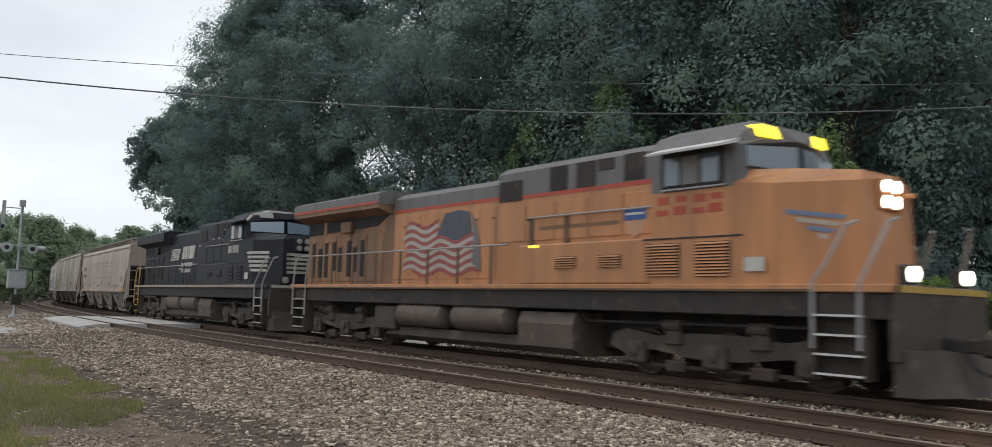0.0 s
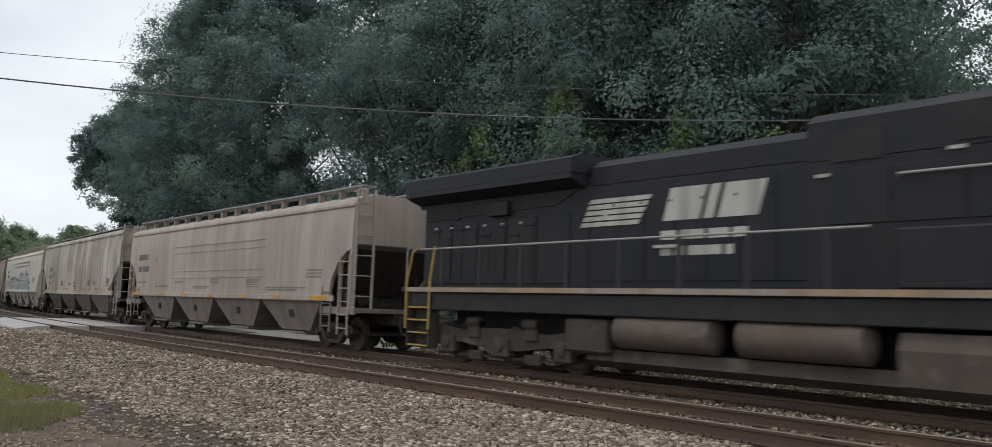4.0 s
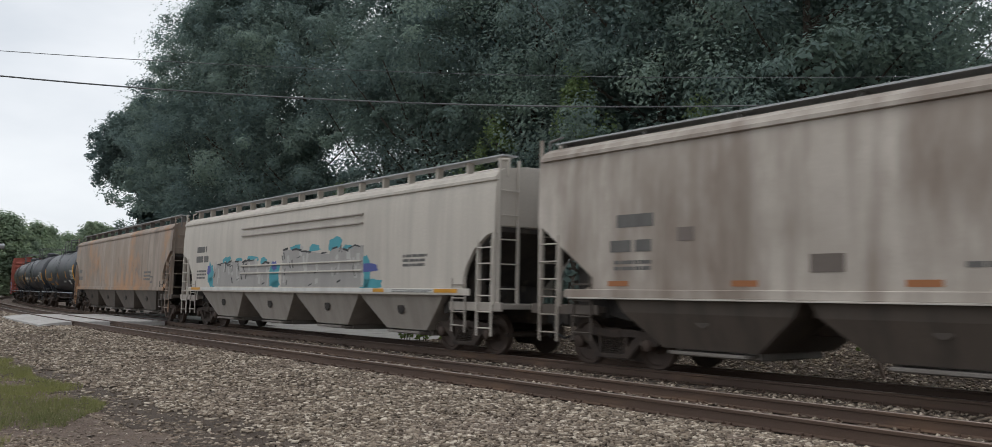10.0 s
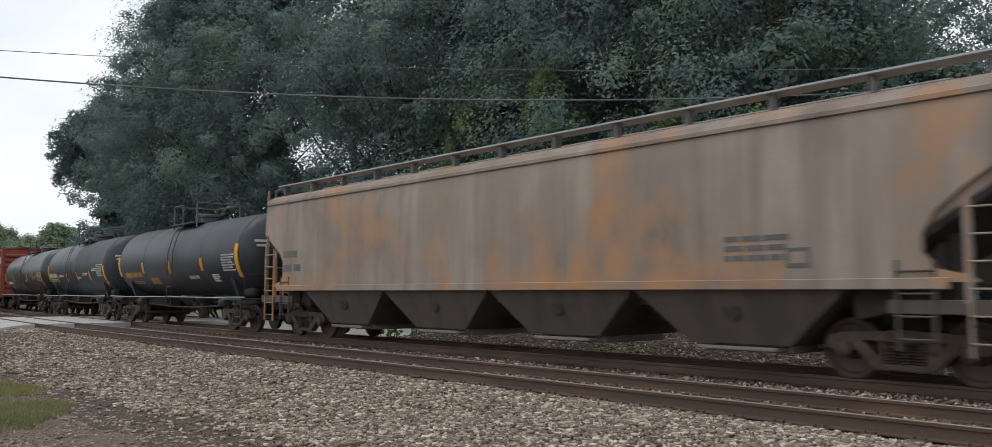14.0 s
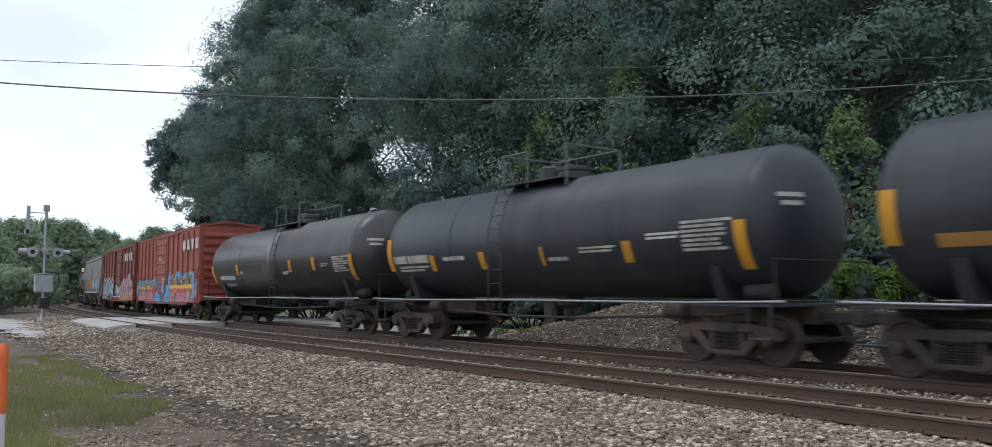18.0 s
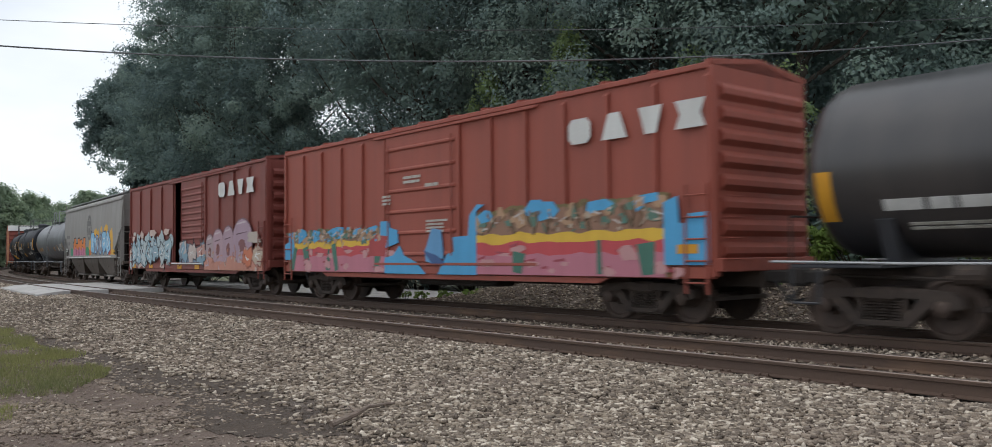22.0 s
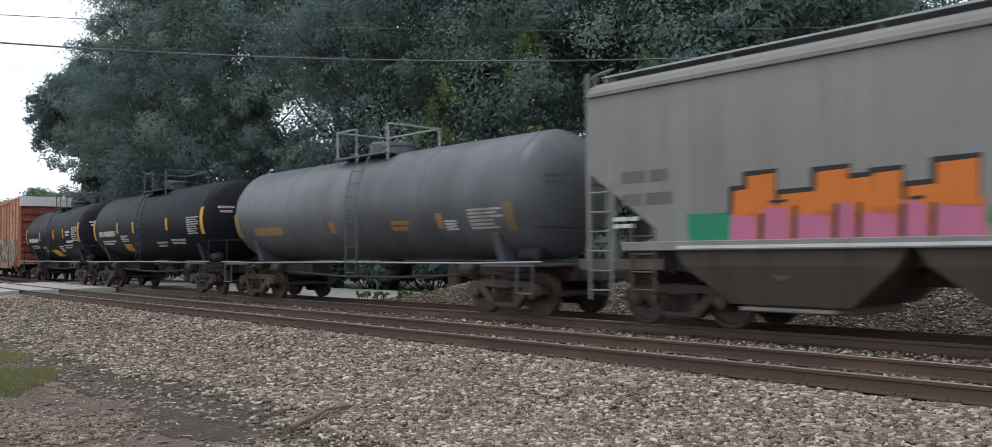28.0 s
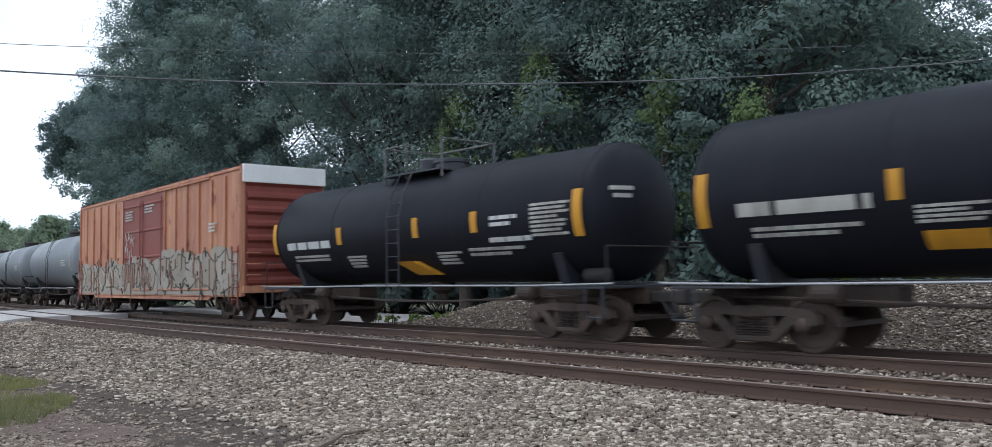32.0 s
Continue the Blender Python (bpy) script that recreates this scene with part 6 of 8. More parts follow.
    arch = [(-1.5, 3.45), (-1.5, 4.24), (-1.3, 4.52), (-0.7, 4.74), (0.7, 4.74), (1.3, 4.52), (1.5, 4.24), (1.5, 3.45)]
    part("cab_upper", Geo().prism_x(arch, 5.6, 7.3), top_mat, cab)
    face = [[(7.3, y, z) for y, z in arch], [(7.52, -1.46, 3.45), (7.46, -1.46, 4.22), (7.52, -1.22, 4.46), (7.66, -0.6, 4.62), (7.66, 0.6, 4.62), (7.52, 1.22, 4.46), (7.46, 1.46, 4.22), (7.52, 1.46, 3.45)],
            [(7.66, -1.36, 3.45), (7.58, -1.38, 4.18), (7.68, -0.9, 4.32), (7.82, -0.1, 4.36), (7.82, 0.1, 4.36), (7.68, 0.9, 4.32), (7.58, 1.38, 4.18), (7.66, 1.36, 3.45)]]
    part("cab_front", Geo().loft(face), top_mat, cab)
    brow_pts = [[(7.05, y * 1.004, z + 0.012) for y, z in arch[1:7]], [(7.535, -1.475, 4.235), (7.555, -1.23, 4.475), (7.68, -0.61, 4.64), (7.68, 0.61, 4.64), (7.555, 1.23, 4.475), (7.535, 1.475, 4.235)]]
    if brow:
        g = Geo()
        for i in range(5):
            p0, p1, p2, p3 = brow_pts[0][i], brow_pts[0][i + 1], brow_pts[1][i + 1], brow_pts[1][i]
            k = ((p0[0] - 0.0) * 0.35 + p3[0] * 0.65, (p0[1] + p3[1]) / 2, p0[2] * 0.35 + p3[2] * 0.65)
            m = (p1[0] * 0.35 + p2[0] * 0.65, (p1[1] + p2[1]) / 2, p1[2] * 0.35 + p2[2] * 0.65)
            g.add([k, m, p2, p3] + [(p[0], p[1] * 0.97, p[2] - 0.05) for p in (k, m, p2, p3)], BOX8)
        part("roof_edge", g, brow, cab, "peeling pale edge of the cab roof")
    for k in (-1, 1):
        part("windscreen", sheet((7.675, k * 1.33, 3.80), (7.86, k * 0.08, 3.80), (7.82, k * 0.08, 4.26), (7.625, k * 1.33, 4.16), (-0.06, 0, 0)), glass, cab, "pale blue windscreen")
    part("window_frame", Geo().box(5.85, 7.3, -1.525, -1.498, 3.5, 4.16, 0.01), dark, cab)
    for x0, x1 in ((5.95, 6.3), (6.36, 6.75), (6.82, 7.2)):
        part("side_window", Geo().box(x0, x1, -1.535, -1.524, 3.56, 4.08), glass if x0 > 6.8 or x0 < 6 else GLASS_DULL, cab, "sliding side window")
    part("window_sill", Geo().box(5.9, 7.35, -1.56, -1.498, 3.46, 3.5, 0.01), M_GALV, cab)
    part("sunshade", Geo().prism_x([(-1.5, 4.2), (-1.95, 4.08), (-1.96, 4.12), (-1.5, 4.27)], 5.85, 7.6), M_WHITE if lit else top_mat, cab, "sunshade over the side window")
    part("horn", Geo().rod((5.9, 0.3, 4.74), (5.9, 0.3, 4.9), 0.05, 8).turned([(0, 0.05), (0.35, 0.12)], "x", (5.9, 0.3, 4.92), 10), M_DARK, cab)
    # nose: narrows to the front, its upper edges chamfered
    nose = [[(7.5, -1.499, dk), (7.5, -1.499, 3.5), (7.5, -1.25, 3.76), (7.5, 1.25, 3.76), (7.5, 1.499, 3.5), (7.5, 1.499, dk)],
            [(8.35, -1.45, dk), (8.35, -1.45, 3.42), (8.35, -0.95, 3.72), (8.35, 0.95, 3.72), (8.35, 1.45, 3.42), (8.35, 1.45, dk)],
            [(9.62 + nf, -0.76, dk), (9.50 + nf, -0.74, 3.45), (9.40 + nf, -0.58, 3.64), (9.40 + nf, 0.58, 3.64), (9.50 + nf, 0.74, 3.45), (9.62 + nf, 0.76, dk)]]
    ns = part("nose", Geo().loft(nose), body, top)
    part("headlight_box", Geo().box(9.40 + nf, 9.58 + nf, -0.34, 0.34, 3.0, 3.54, 0.03), body if lit else dark, ns)
    lamp = LAMP_ON if lit else LAMP_OFF
    for z in (3.14, 3.40):
        for y in (-0.15, 0.15):
            part("headlight", Geo().turned([(0, 0.105), (0.03, 0.10), (0.04, 0.03)], "x", (9.58 + nf, y, z), 16), lamp, ns, "headlight")
    part("headlight_bracket", Geo().box(9.5 + nf, 9.72 + nf, 0.4, 0.55, 3.24, 3.32, 0.01), body, ns)
    for y in (-1.0, 0.48):
        part("number_board", Geo().prism_y([(7.4, 4.40), (7.74, 4.36), (7.68, 4.58), (7.4, 4.60)], y, y + 0.52), BOARD_ON if lit else BOARD_OFF, cab, "lit yellow number board" if lit else "number board")
    # front end: pilot, plow, steps, ditch lights, rails
    part("pilot", Geo().box(10.2, 10.35, -1.45, 1.45, 0.6, dk, 0.03), truck_mat, top)
    part("plow", Geo().loft([[(10.25, -1.42, 0.12), (10.25, -1.42, 0.8), (10.25, 1.42, 0.8), (10.25, 1.42, 0.12)], [(10.6, -1.3, 0.12), (10.42, -1.3, 0.78), (10.42, 1.3, 0.78), (10.6, 1.3, 0.12)],
                             [(10.9, -0.3, 0.12), (10.62, -0.3, 0.76), (10.62, 0.3, 0.76), (10.9, 0.3, 0.12)]]), truck_mat, top, "snow plow")
    for y in (-0.86, 0.86):
        part("ditch_light", Geo().box(10.12, 10.26, y - 0.19, y + 0.19, dk, 2.06, 0.03), dark, top)
        part("ditch_lamp", Geo().turned([(0, 0.12), (0.06, 0.12), (0.08, 0.04)], "x", (10.26, y, 1.92), 16), lamp, top, "glowing ditch light" if lit else "ditch light")
    part("pilot_edge", Geo().box(10.35, 10.37, -1.4, 1.4, dk - 0.12, dk - 0.02), M_SAFETY if lit else M_CREAM, top)
    for k, e in ((1, 9.45), (-1, -9.85)):
        for y in (-1.53, 1.53):
            ya, yb = min(y, y * 0.84), max(y, y * 0.84)
            well = part("step_well", Geo().box(e - 0.45, e + 0.45, min(y * 0.80, y * 0.84), max(y * 0.80, y * 0.84), 0.3, dk - 0.14), truck_mat, top)
            for dx in (-0.45, 0.42):
                part("step_side", Geo().box(e + dx, e + dx + 0.03, ya, yb, 0.3, dk - 0.14), truck_mat, well)
            for i in range(4):
                z = 0.35 + 0.3 * i
                part("step", Geo().box(e - 0.42, e + 0.42, ya, yb, z, z + 0.035), truck_mat, well)
                part("step_edge", Geo().box(e - 0.40, e + 0.40, min(y, y * 1.006), max(y, y * 1.006), z, z + 0.035), M_WHITE if k > 0 and lit else M_CREAM if k > 0 or lit else M_SAFETY, well, "painted step edge")
    rail = RAILBAR
    for y in (-1, 1):
        part("grab_iron", Geo().bent([(9.02, y * 1.54, 0.75), (9.02, y * 1.54, 1.8), (9.22, y * 1.5, 2.05), (9.48, y * 1.36, 2.66), (9.58, y * 1.2, 2.74)], 0.03, 8), rail, top, "pale bent handrail")
        part("grab_iron", Geo().bent([(9.80, y * 1.54, 0.75), (9.80, y * 1.54, 1.75), (9.95, y * 1.48, 2.1), (10.16, y * 1.3, 2.7), (10.2, y * 1.15, 2.74)], 0.03, 8), rail, top, "pale bent handrail")
        part("grab_iron", Geo().bent([(-10.35, y * 1.54, 0.75), (-10.35, y * 1.54, 1.9), (-10.2, y * 1.5, 2.6), (-9.9, y * 1.5, 2.72)], 0.026, 8), rail if lit else M_SAFETY, top)
        part("grab_iron", Geo().bent([(-9.4, y * 1.54, 0.75), (-9.4, y * 1.54, 1.9), (-9.3, y * 1.5, 2.72)], 0.026, 8), rail if lit else M_SAFETY, top)
        for i in range(8):
            x = -9.0 + 1.37 * i
            part("rail_post", Geo().box(x - 0.045, x + 0.045, y * 1.5 - 0.012, y * 1.5 + 0.012, dk - 0.1, 2.66), post_mat, top)
        part("handrail", Geo().bent([(-9.9, y * 1.5, 2.66), (1.25, y * 1.5, 2.66)], 0.022, 8), rail_mat, top)
        part("upper_handrail", Geo().bent([(1.5, y * 1.12, rz - 0.04), (1.55, y * 1.22, rz), (5.55, y * 1.22, rz)], 0.022, 8), rail_mat, top)
        part("rear_rail", Geo().bent([(-10.5, y * 1.45, dk), (-10.5, y * 1.45, 2.7), (-10.5, y * 0.5, 2.7), (-10.5, y * 0.5, dk)], 0.022, 6), rail_mat, top)
    # under the frame
    part("under_gear", Geo().box(-9.6, 9.9, -0.55, 0.55, 0.42, 1.24, 0.03), dark, top, "dark equipment under the frame")
    tank = [(-1.35, 1.15), (-1.45, 0.9), (-1.4, 0.4), (-1.1, 0.24), (1.1, 0.24), (1.4, 0.4), (1.45, 0.9), (1.35, 1.15)]
    part("fuel_tank", Geo().prism_x(tank, 1.6, 3.4), RESERVOIR, top)
    part("fuel_tank_low", Geo().prism_x([(-1.2, 0.6), (-1.3, 0.38), (-1.05, 0.24), (1.05, 0.24), (1.3, 0.38), (1.2, 0.6)], -4.5, 1.6), truck_mat, top)
    part("tank_end", Geo().box(-5.0, -3.85, -1.42, -0.6, 0.5, 1.15, 0.05), truck_mat, top)
    for x in (-3.75, -1.1):
        part("air_reservoir", Geo().turned([(0, 0.14), (0.1, 0.33), (2.2, 0.33), (2.3, 0.14)], "x", (x, -1.2, 0.95), 18), RESERVOIR, top, smooth=40)
    part("piping", Geo().bent([(-4.5, -1.35, 1.25), (3.4, -1.35, 1.25), (3.6, -1.2, 1.0), (9.0, -1.2, 1.05)], 0.03, 6), dark, top)
    for x in (-7.1, 6.9):
        loco_truck(top, x, truck_mat)
    coupler(top, 11.0, 1)
    coupler(top, -11.0, -1)
    return top


LAMP_ON = glowing("lamp_white", (1.0, 0.93, 0.75), 6.0)
BOARD_ON = glowing("lamp_yellow", (1.0, 0.82, 0.05), 1.6)
LAMP_OFF = plain("lamp_glass", (0.4, 0.4, 0.38), 0.2)
BOARD_OFF = plain("board_pale", (0.42, 0.42, 0.38), 0.4)


def glass_of(name, col):
    m, nt, p = nodes_of(name)
    p.inputs["Base Color"].default_value = rgb(col)
    p.inputs["Roughness"].default_value = 0.08
    p.inputs["Specular IOR Level"].default_value = 0.9
    return m


GLASS_PALE = glass_of("sky_tinted_glass", (0.20, 0.27, 0.34))
GLASS_MID = glass_of("grey_blue_glass", (0.11, 0.145, 0.18))
GLASS_DULL = plain("dull_curtain", (0.20, 0.19, 0.18), 0.5)
P_YELLOW = car_paint("engine_yellow", (0.50, 0.225, 0.092), (0.24, 0.115, 0.062), streak=0.75, grain=0.12, rough=0.45, flat=0.5, patch_col=(0.33, 0.16, 0.07), patch=0.5)
P_YSOOT = car_paint("engine_yellow_sooty", (0.38, 0.19, 0.085), (0.10, 0.065, 0.045), streak=0.95, grain=0.2, rough=0.6, flat=0.6, patch_col=(0.14, 0.085, 0.055), patch=0.8)
LIP = car_paint("wing_lip_grimy", (0.27, 0.15, 0.08), (0.09, 0.06, 0.045), streak=0.9, grain=0.2, flat=0.8)
P_GREY = car_paint("engine_grey", (0.15, 0.145, 0.145), (0.085, 0.075, 0.07), streak=0.7, rough=0.5)
P_RED = car_paint("stripe_red", (0.42, 0.075, 0.045), (0.26, 0.075, 0.05), streak=0.6)
P_NSBLACK = car_paint("engine_black", (0.019, 0.021, 0.029), (0.030, 0.028, 0.029), streak=0.8, rough=0.55, grain=0.1, spec=0.2, patch_col=(0.032, 0.029, 0.028), patch=0.5)
P_TRUCKGREY = surface("engine_running_gear", (0.072, 0.058, 0.048), (0.042, 0.035, 0.03), (0.115, 0.088, 0.068), big=1.2, fine=20, rough=0.8)
RESERVOIR = surface("dusty_reservoir", (0.125, 0.099, 0.082), (0.075, 0.06, 0.051), (0.165, 0.132, 0.108), big=1.2, fine=20, rough=0.8)
P_RAILDARK = surface("post_brown", (0.13, 0.085, 0.05), (0.08, 0.055, 0.04), big=2, fine=20, rough=0.7)
P_RAILPALE = plain("handrail_pale", (0.33, 0.32, 0.31), 0.5)
P_POSTBLACK = plain("post_black", (0.03, 0.03, 0.032), 0.6)
RAILBAR = plain("grab_pale", (0.36, 0.345, 0.33), 0.55)
P_TANLINE = car_paint("worn_sill_tan", (0.34, 0.285, 0.23), (0.14, 0.11, 0.09), streak=0.9, patch_col=(0.36, 0.22, 0.11), patch=0.7)
PEEL = car_paint("peeling_white", (0.55, 0.54, 0.52), (0.30, 0.26, 0.22), streak=0.5, rust=(0.06, 0.055, 0.05), rust_lo=0.54)

lead = locomotive("yellow and grey diesel locomotive with lit headlights and painted flag", P_YELLOW, P_GREY, P_YELLOW, P_RAILPALE, P_RAILDARK, P_TRUCKGREY, stripe=P_RED, glass=GLASS_MID, sooty=P_YSOOT, nf=-0.08, vx=-0.32)
second = locomotive("black diesel locomotive with white markings and striped nose", P_NSBLACK, P_NSBLACK, P_NSBLACK, P_RAILPALE, P_POSTBLACK, P_TRUCKGREY, lit=False, glass=GLASS_PALE, brow=PEEL, dark=M_BLACK, hx=0.05, vx=-0.25, nf=0.1, rz=3.44)


def wavy_flag(parent):
    """The flag on the hood side: waving stripes, a dark blue field and a grey tail."""
    red, white, blue = spray((0.30, 0.085, 0.075)), spray((0.42, 0.38, 0.34)), spray((0.075, 0.085, 0.105))
    x0, x1, y = -3.92, -0.62, -1.072

    def wave(x):
        return 0.09 * math.sin((x - x0) * 4.3 + 0.6)
    n = 13
    for i in range(n):
        xr = x1 + 0.02 * (6 - i) if i < 10 else -2.35
        xl = x0 - 0.05 - 0.12 * math.sin(i * 0.9) + (0.35 if i == 0 else 0)
        za, zb = 2.02 + 0.108 * i, 2.02 + 0.108 * (i + 1)
        xs = [xl + (xr - xl) * k / 14 for k in range(15)]
        lo = [(x, za + wave(x)) for x in xs]
        hi = [(x, zb + wave(x)) for x in xs]
        part("flag_stripe", Geo().plate(lo + hi[::-1], y - 0.004, y + 0.02), red if i % 2 == 0 else white, parent)
    xs = [-2.42 + 1.62 * k / 8 for k in range(9)]
    part("flag_field", Geo().plate([(x, 2.98 + wave(x)) for x in xs] + [(-0.95, 3.6), (-1.4, 3.68), (-2.05, 3.62)], y - 0.009, y + 0.02), blue, parent, "dark blue flag field")
    part("flag_tail", Geo().plate([(-0.86, 3.58), (-0.72, 3.0), (-0.78, 2.3), (-0.36, 2.06), (-0.46, 2.7), (-0.62, 3.3)], y - 0.012, y + 0.02), spray((0.15, 0.15, 0.155)), parent, "grey flag edge")


wavy_flag(lead)
# road number bars, crest and nose wings as plain shapes
for i, x in enumerate((5.72, 6.15, 6.58, 6.95)):
    part("road_number_bar", Geo().box(x, x + 0.3, -1.508, -1.499, 3.02, 3.12 + 0.06 * (i % 2)), P_RED, lead)
    part("road_number_bar", Geo().box(x + 0.05, x + 0.32, -1.508, -1.499, 3.22 + 0.03 * (i % 2), 3.36), P_RED, lead)
part("crest_blue", Geo().box(4.55, 5.15, -1.15, -1.121, 3.04, 3.30, 0.003), spray((0.05, 0.12, 0.32)), lead, "blue and white crest")
part("crest_bar", Geo().box(4.6, 5.1, -1.156, -1.14, 3.14, 3.19), M_WHITE, lead)
part("crest_pale", Geo().plate([(4.57, 3.03), (5.13, 3.03), (5.05, 2.8), (4.85, 2.68), (4.65, 2.8)], -1.15, -1.121), spray((0.45, 0.27, 0.17)), lead)
part("hood_band", Geo().box(1.9, 4.4, -1.148, -1.14, 2.98, 3.06), car_paint("faded_dark", (0.16, 0.095, 0.05), (0.3, 0.16, 0.06)), lead)
for x in (1.55, 2.75):
    part("hood_post", Geo().box(x, x + 0.16, -1.16, -1.12, 2.65, 3.3), P_RAILDARK, lead)
part("side_marker", Geo().box(2.0, 2.3, -1.512, -1.499, 2.55, 2.60), BOARD_ON, lead, "small lit yellow marker")
for k in (-1, 1):
    for i in range(4):
        # wing feathers on the slanting nose side
        z = 2.80 - 0.13 * i
        xa, xb = 8.45 + 0.14 * i, 9.25
        ya, yb = 1.45 - (xa - 8.35) * 0.66 + 0.012, 1.45 - (xb - 8.35) * 0.66 + 0.012
        part("nose_feather", sheet((xa, k * ya, z + 0.10), (xb, k * yb, z), (xb, k * yb, z + 0.075), (xa, k * ya, z + 0.18), (-0.05, -0.06 * k, 0)), spray((0.16, 0.20, 0.30)) if i % 2 == 0 else spray((0.42, 0.36, 0.30)), lead)
for i in range(3):
    part("nose_shield", Geo().box(9.26, 9.42 - 0.02 * i, -0.42 + 0.06 * i, 0.42 - 0.06 * i, 2.68 - 0.16 * i, 2.78 - 0.16 * i), spray((0.06, 0.14, 0.36)), lead, "blue emblem on the nose")

# second engine: cream bars wrapped round the nose, plain marks on hood and cab
for i in range(5):
    z = 2.24 + 0.165 * i
    x0, xr = 8.27 - 0.105 * i, 9.0 + 0.02 * i
    ya = 1.512
    yr = 1.45 - (xr - 8.35) * 0.525 + 0.02
    for k in (-1, 1):
        g = sheet((x0, k * (1.508 - (x0 - 7.5) * 0.04), z), (8.35, k * 1.468, z), (8.35, k * 1.468, z + 0.10), (x0 - 0.05, k * (1.508 - (x0 - 7.5) * 0.04), z + 0.10), (0, -0.04 * k, 0))
        st = part("nose_stripe", g, M_CREAM, second, "cream stripe on the nose")
        part("stripe_end", sheet((8.35, k * 1.468, z), (xr, k * yr, z), (xr, k * yr, z + 0.10), (8.35, k * 1.468, z + 0.10), (-0.03, -0.05 * k, 0)), M_CREAM, st)
    part("nose_stripe", Geo().box(9.6, 9.74 - 0.012 * i, -0.6, 0.6, z - 0.06, z + 0.04), M_CREAM, second)
for i in range(5):
    z = 2.98 + 0.115 * i
    part("hood_block", Geo().plate([(-4.95 + 0.06 * i, z), (-3.45 + 0.07 * i, z), (-3.4 + 0.07 * i, z + 0.085), (-4.9 + 0.06 * i, z + 0.085)], -1.078, -1.06), M_CREAM, second, "cream bar of the hood emblem")
part("hood_block", Geo().plate([(-2.85, 3.0), (-2.05, 3.0), (-1.87, 3.6), (-2.67, 3.6)], -1.078, -1.06), M_CREAM, second)
part("hood_block", Geo().plate([(-1.96, 3.0), (-1.76, 3.0), (-1.58, 3.6), (-1.78, 3.6)], -1.078, -1.06), M_CREAM, second)
part("hood_block", Geo().plate([(-1.66, 3.0), (-0.86, 3.0), (-0.68, 3.6), (-1.48, 3.6)], -1.078, -1.06), M_CREAM, second)
bars(second, -2.9, -1.05, 2.36, 2.82, 2, M_CREAM, -1.070, 3)
for x in (5.62, 5.98, 6.22, 6.56):
    part("road_number_bar", Geo().box(x, x + (0.12 if x == 5.98 else 0.27), -1.509, -1.499, 3.0, 3.3), M_CREAM, second)
for i in range(12):
    x, z = -9.9 + 0.62 * i, 3.16
    if i < 6 or i == 9:
        part("door_plate", Geo().box(x, x + 0.1, -1.085, -1.07, z, z + 0.05), M_CREAM, second)
for x, z in ((-3.0, 2.5), (-2.75, 2.5), (0.2, 3.5), (2.2, 3.72), (2.95, 3.72), (4.5, 3.74), (3.75, 4.05)):
    part("warning_plate", Geo().box(x, x + 0.24, -1.152, -1.05, z, z + 0.055), M_CREAM, second)
part("sill_line", Geo().box(-10.4, 9.0, -1.54, -1.531, 1.64, 1.745), P_TANLINE, second, "worn tan sill line")
part("lead_sill_wear", Geo().box(-10.4, 9.0, -1.54, -1.531, 1.63, 1.665), P_RAILDARK, lead)


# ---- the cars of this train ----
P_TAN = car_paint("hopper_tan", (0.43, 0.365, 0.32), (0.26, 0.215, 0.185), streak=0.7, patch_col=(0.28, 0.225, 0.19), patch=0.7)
# darker tan with the bays' shade put into the colour; also small lettering
P_TANSHADE = car_paint("hopper_tan_shaded", (0.25, 0.21, 0.18), (0.13, 0.107, 0.092), streak=0.8)
P_PALE = car_paint("hopper_pale_weathered", (0.50, 0.45, 0.40), (0.23, 0.19, 0.155), streak=1.0, rust=(0.24, 0.15, 0.10), rust_lo=0.68, patch_col=(0.20, 0.155, 0.125), patch=0.95, flat=0.8)
P_DARKBAY = car_paint("dark_brown_underside", (0.098, 0.078, 0.064), (0.045, 0.037, 0.031), streak=0.8)
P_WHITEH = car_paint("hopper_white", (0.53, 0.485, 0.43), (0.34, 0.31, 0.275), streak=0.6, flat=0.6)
# white darkened likewise, bay shade in the colour; also on the upper ribs
P_WHITESHADE = car_paint("hopper_white_shaded", (0.35, 0.315, 0.28), (0.20, 0.172, 0.148), streak=0.6)
P_RUSTY = car_paint("hopper_rust_stained", (0.35, 0.285, 0.235), (0.12, 0.09, 0.072), rust=(0.34, 0.18, 0.09), streak=0.75, rust_lo=0.62, patch_col=(0.25, 0.19, 0.145), patch=0.8, blotch=(0.40, 0.205, 0.095), flat=1.2)
P_GREYH = car_paint("hopper_grey", (0.245, 0.235, 0.22), (0.165, 0.15, 0.135), streak=0.7, flat=0.7)
P_GREYRAIL = car_paint("walkway_grey", (0.17, 0.165, 0.16), (0.11, 0.10, 0.095), streak=0.6)
P_BLACKT = car_paint("tank_black", (0.024, 0.028, 0.037), (0.038, 0.039, 0.043), streak=0.6, rough=0.45, grain=0.15, patch_col=(0.056, 0.054, 0.055), patch=0.55)
RAIL_DIM = plain("railing_grey", (0.13, 0.13, 0.13), 0.6)
P_FADEDT = car_paint("tank_faded_black", (0.036, 0.034, 0.036), (0.026, 0.025, 0.027), streak=0.6, rough=0.34, grain=0.15, spec=0.6, patch_col=(0.062, 0.054, 0.051), patch=0.7)
P_BLACKT2 = car_paint("tank_black_clean", (0.012, 0.013, 0.018), (0.02, 0.02, 0.024), streak=0.5, rough=0.5, grain=0.1, spec=0.1)
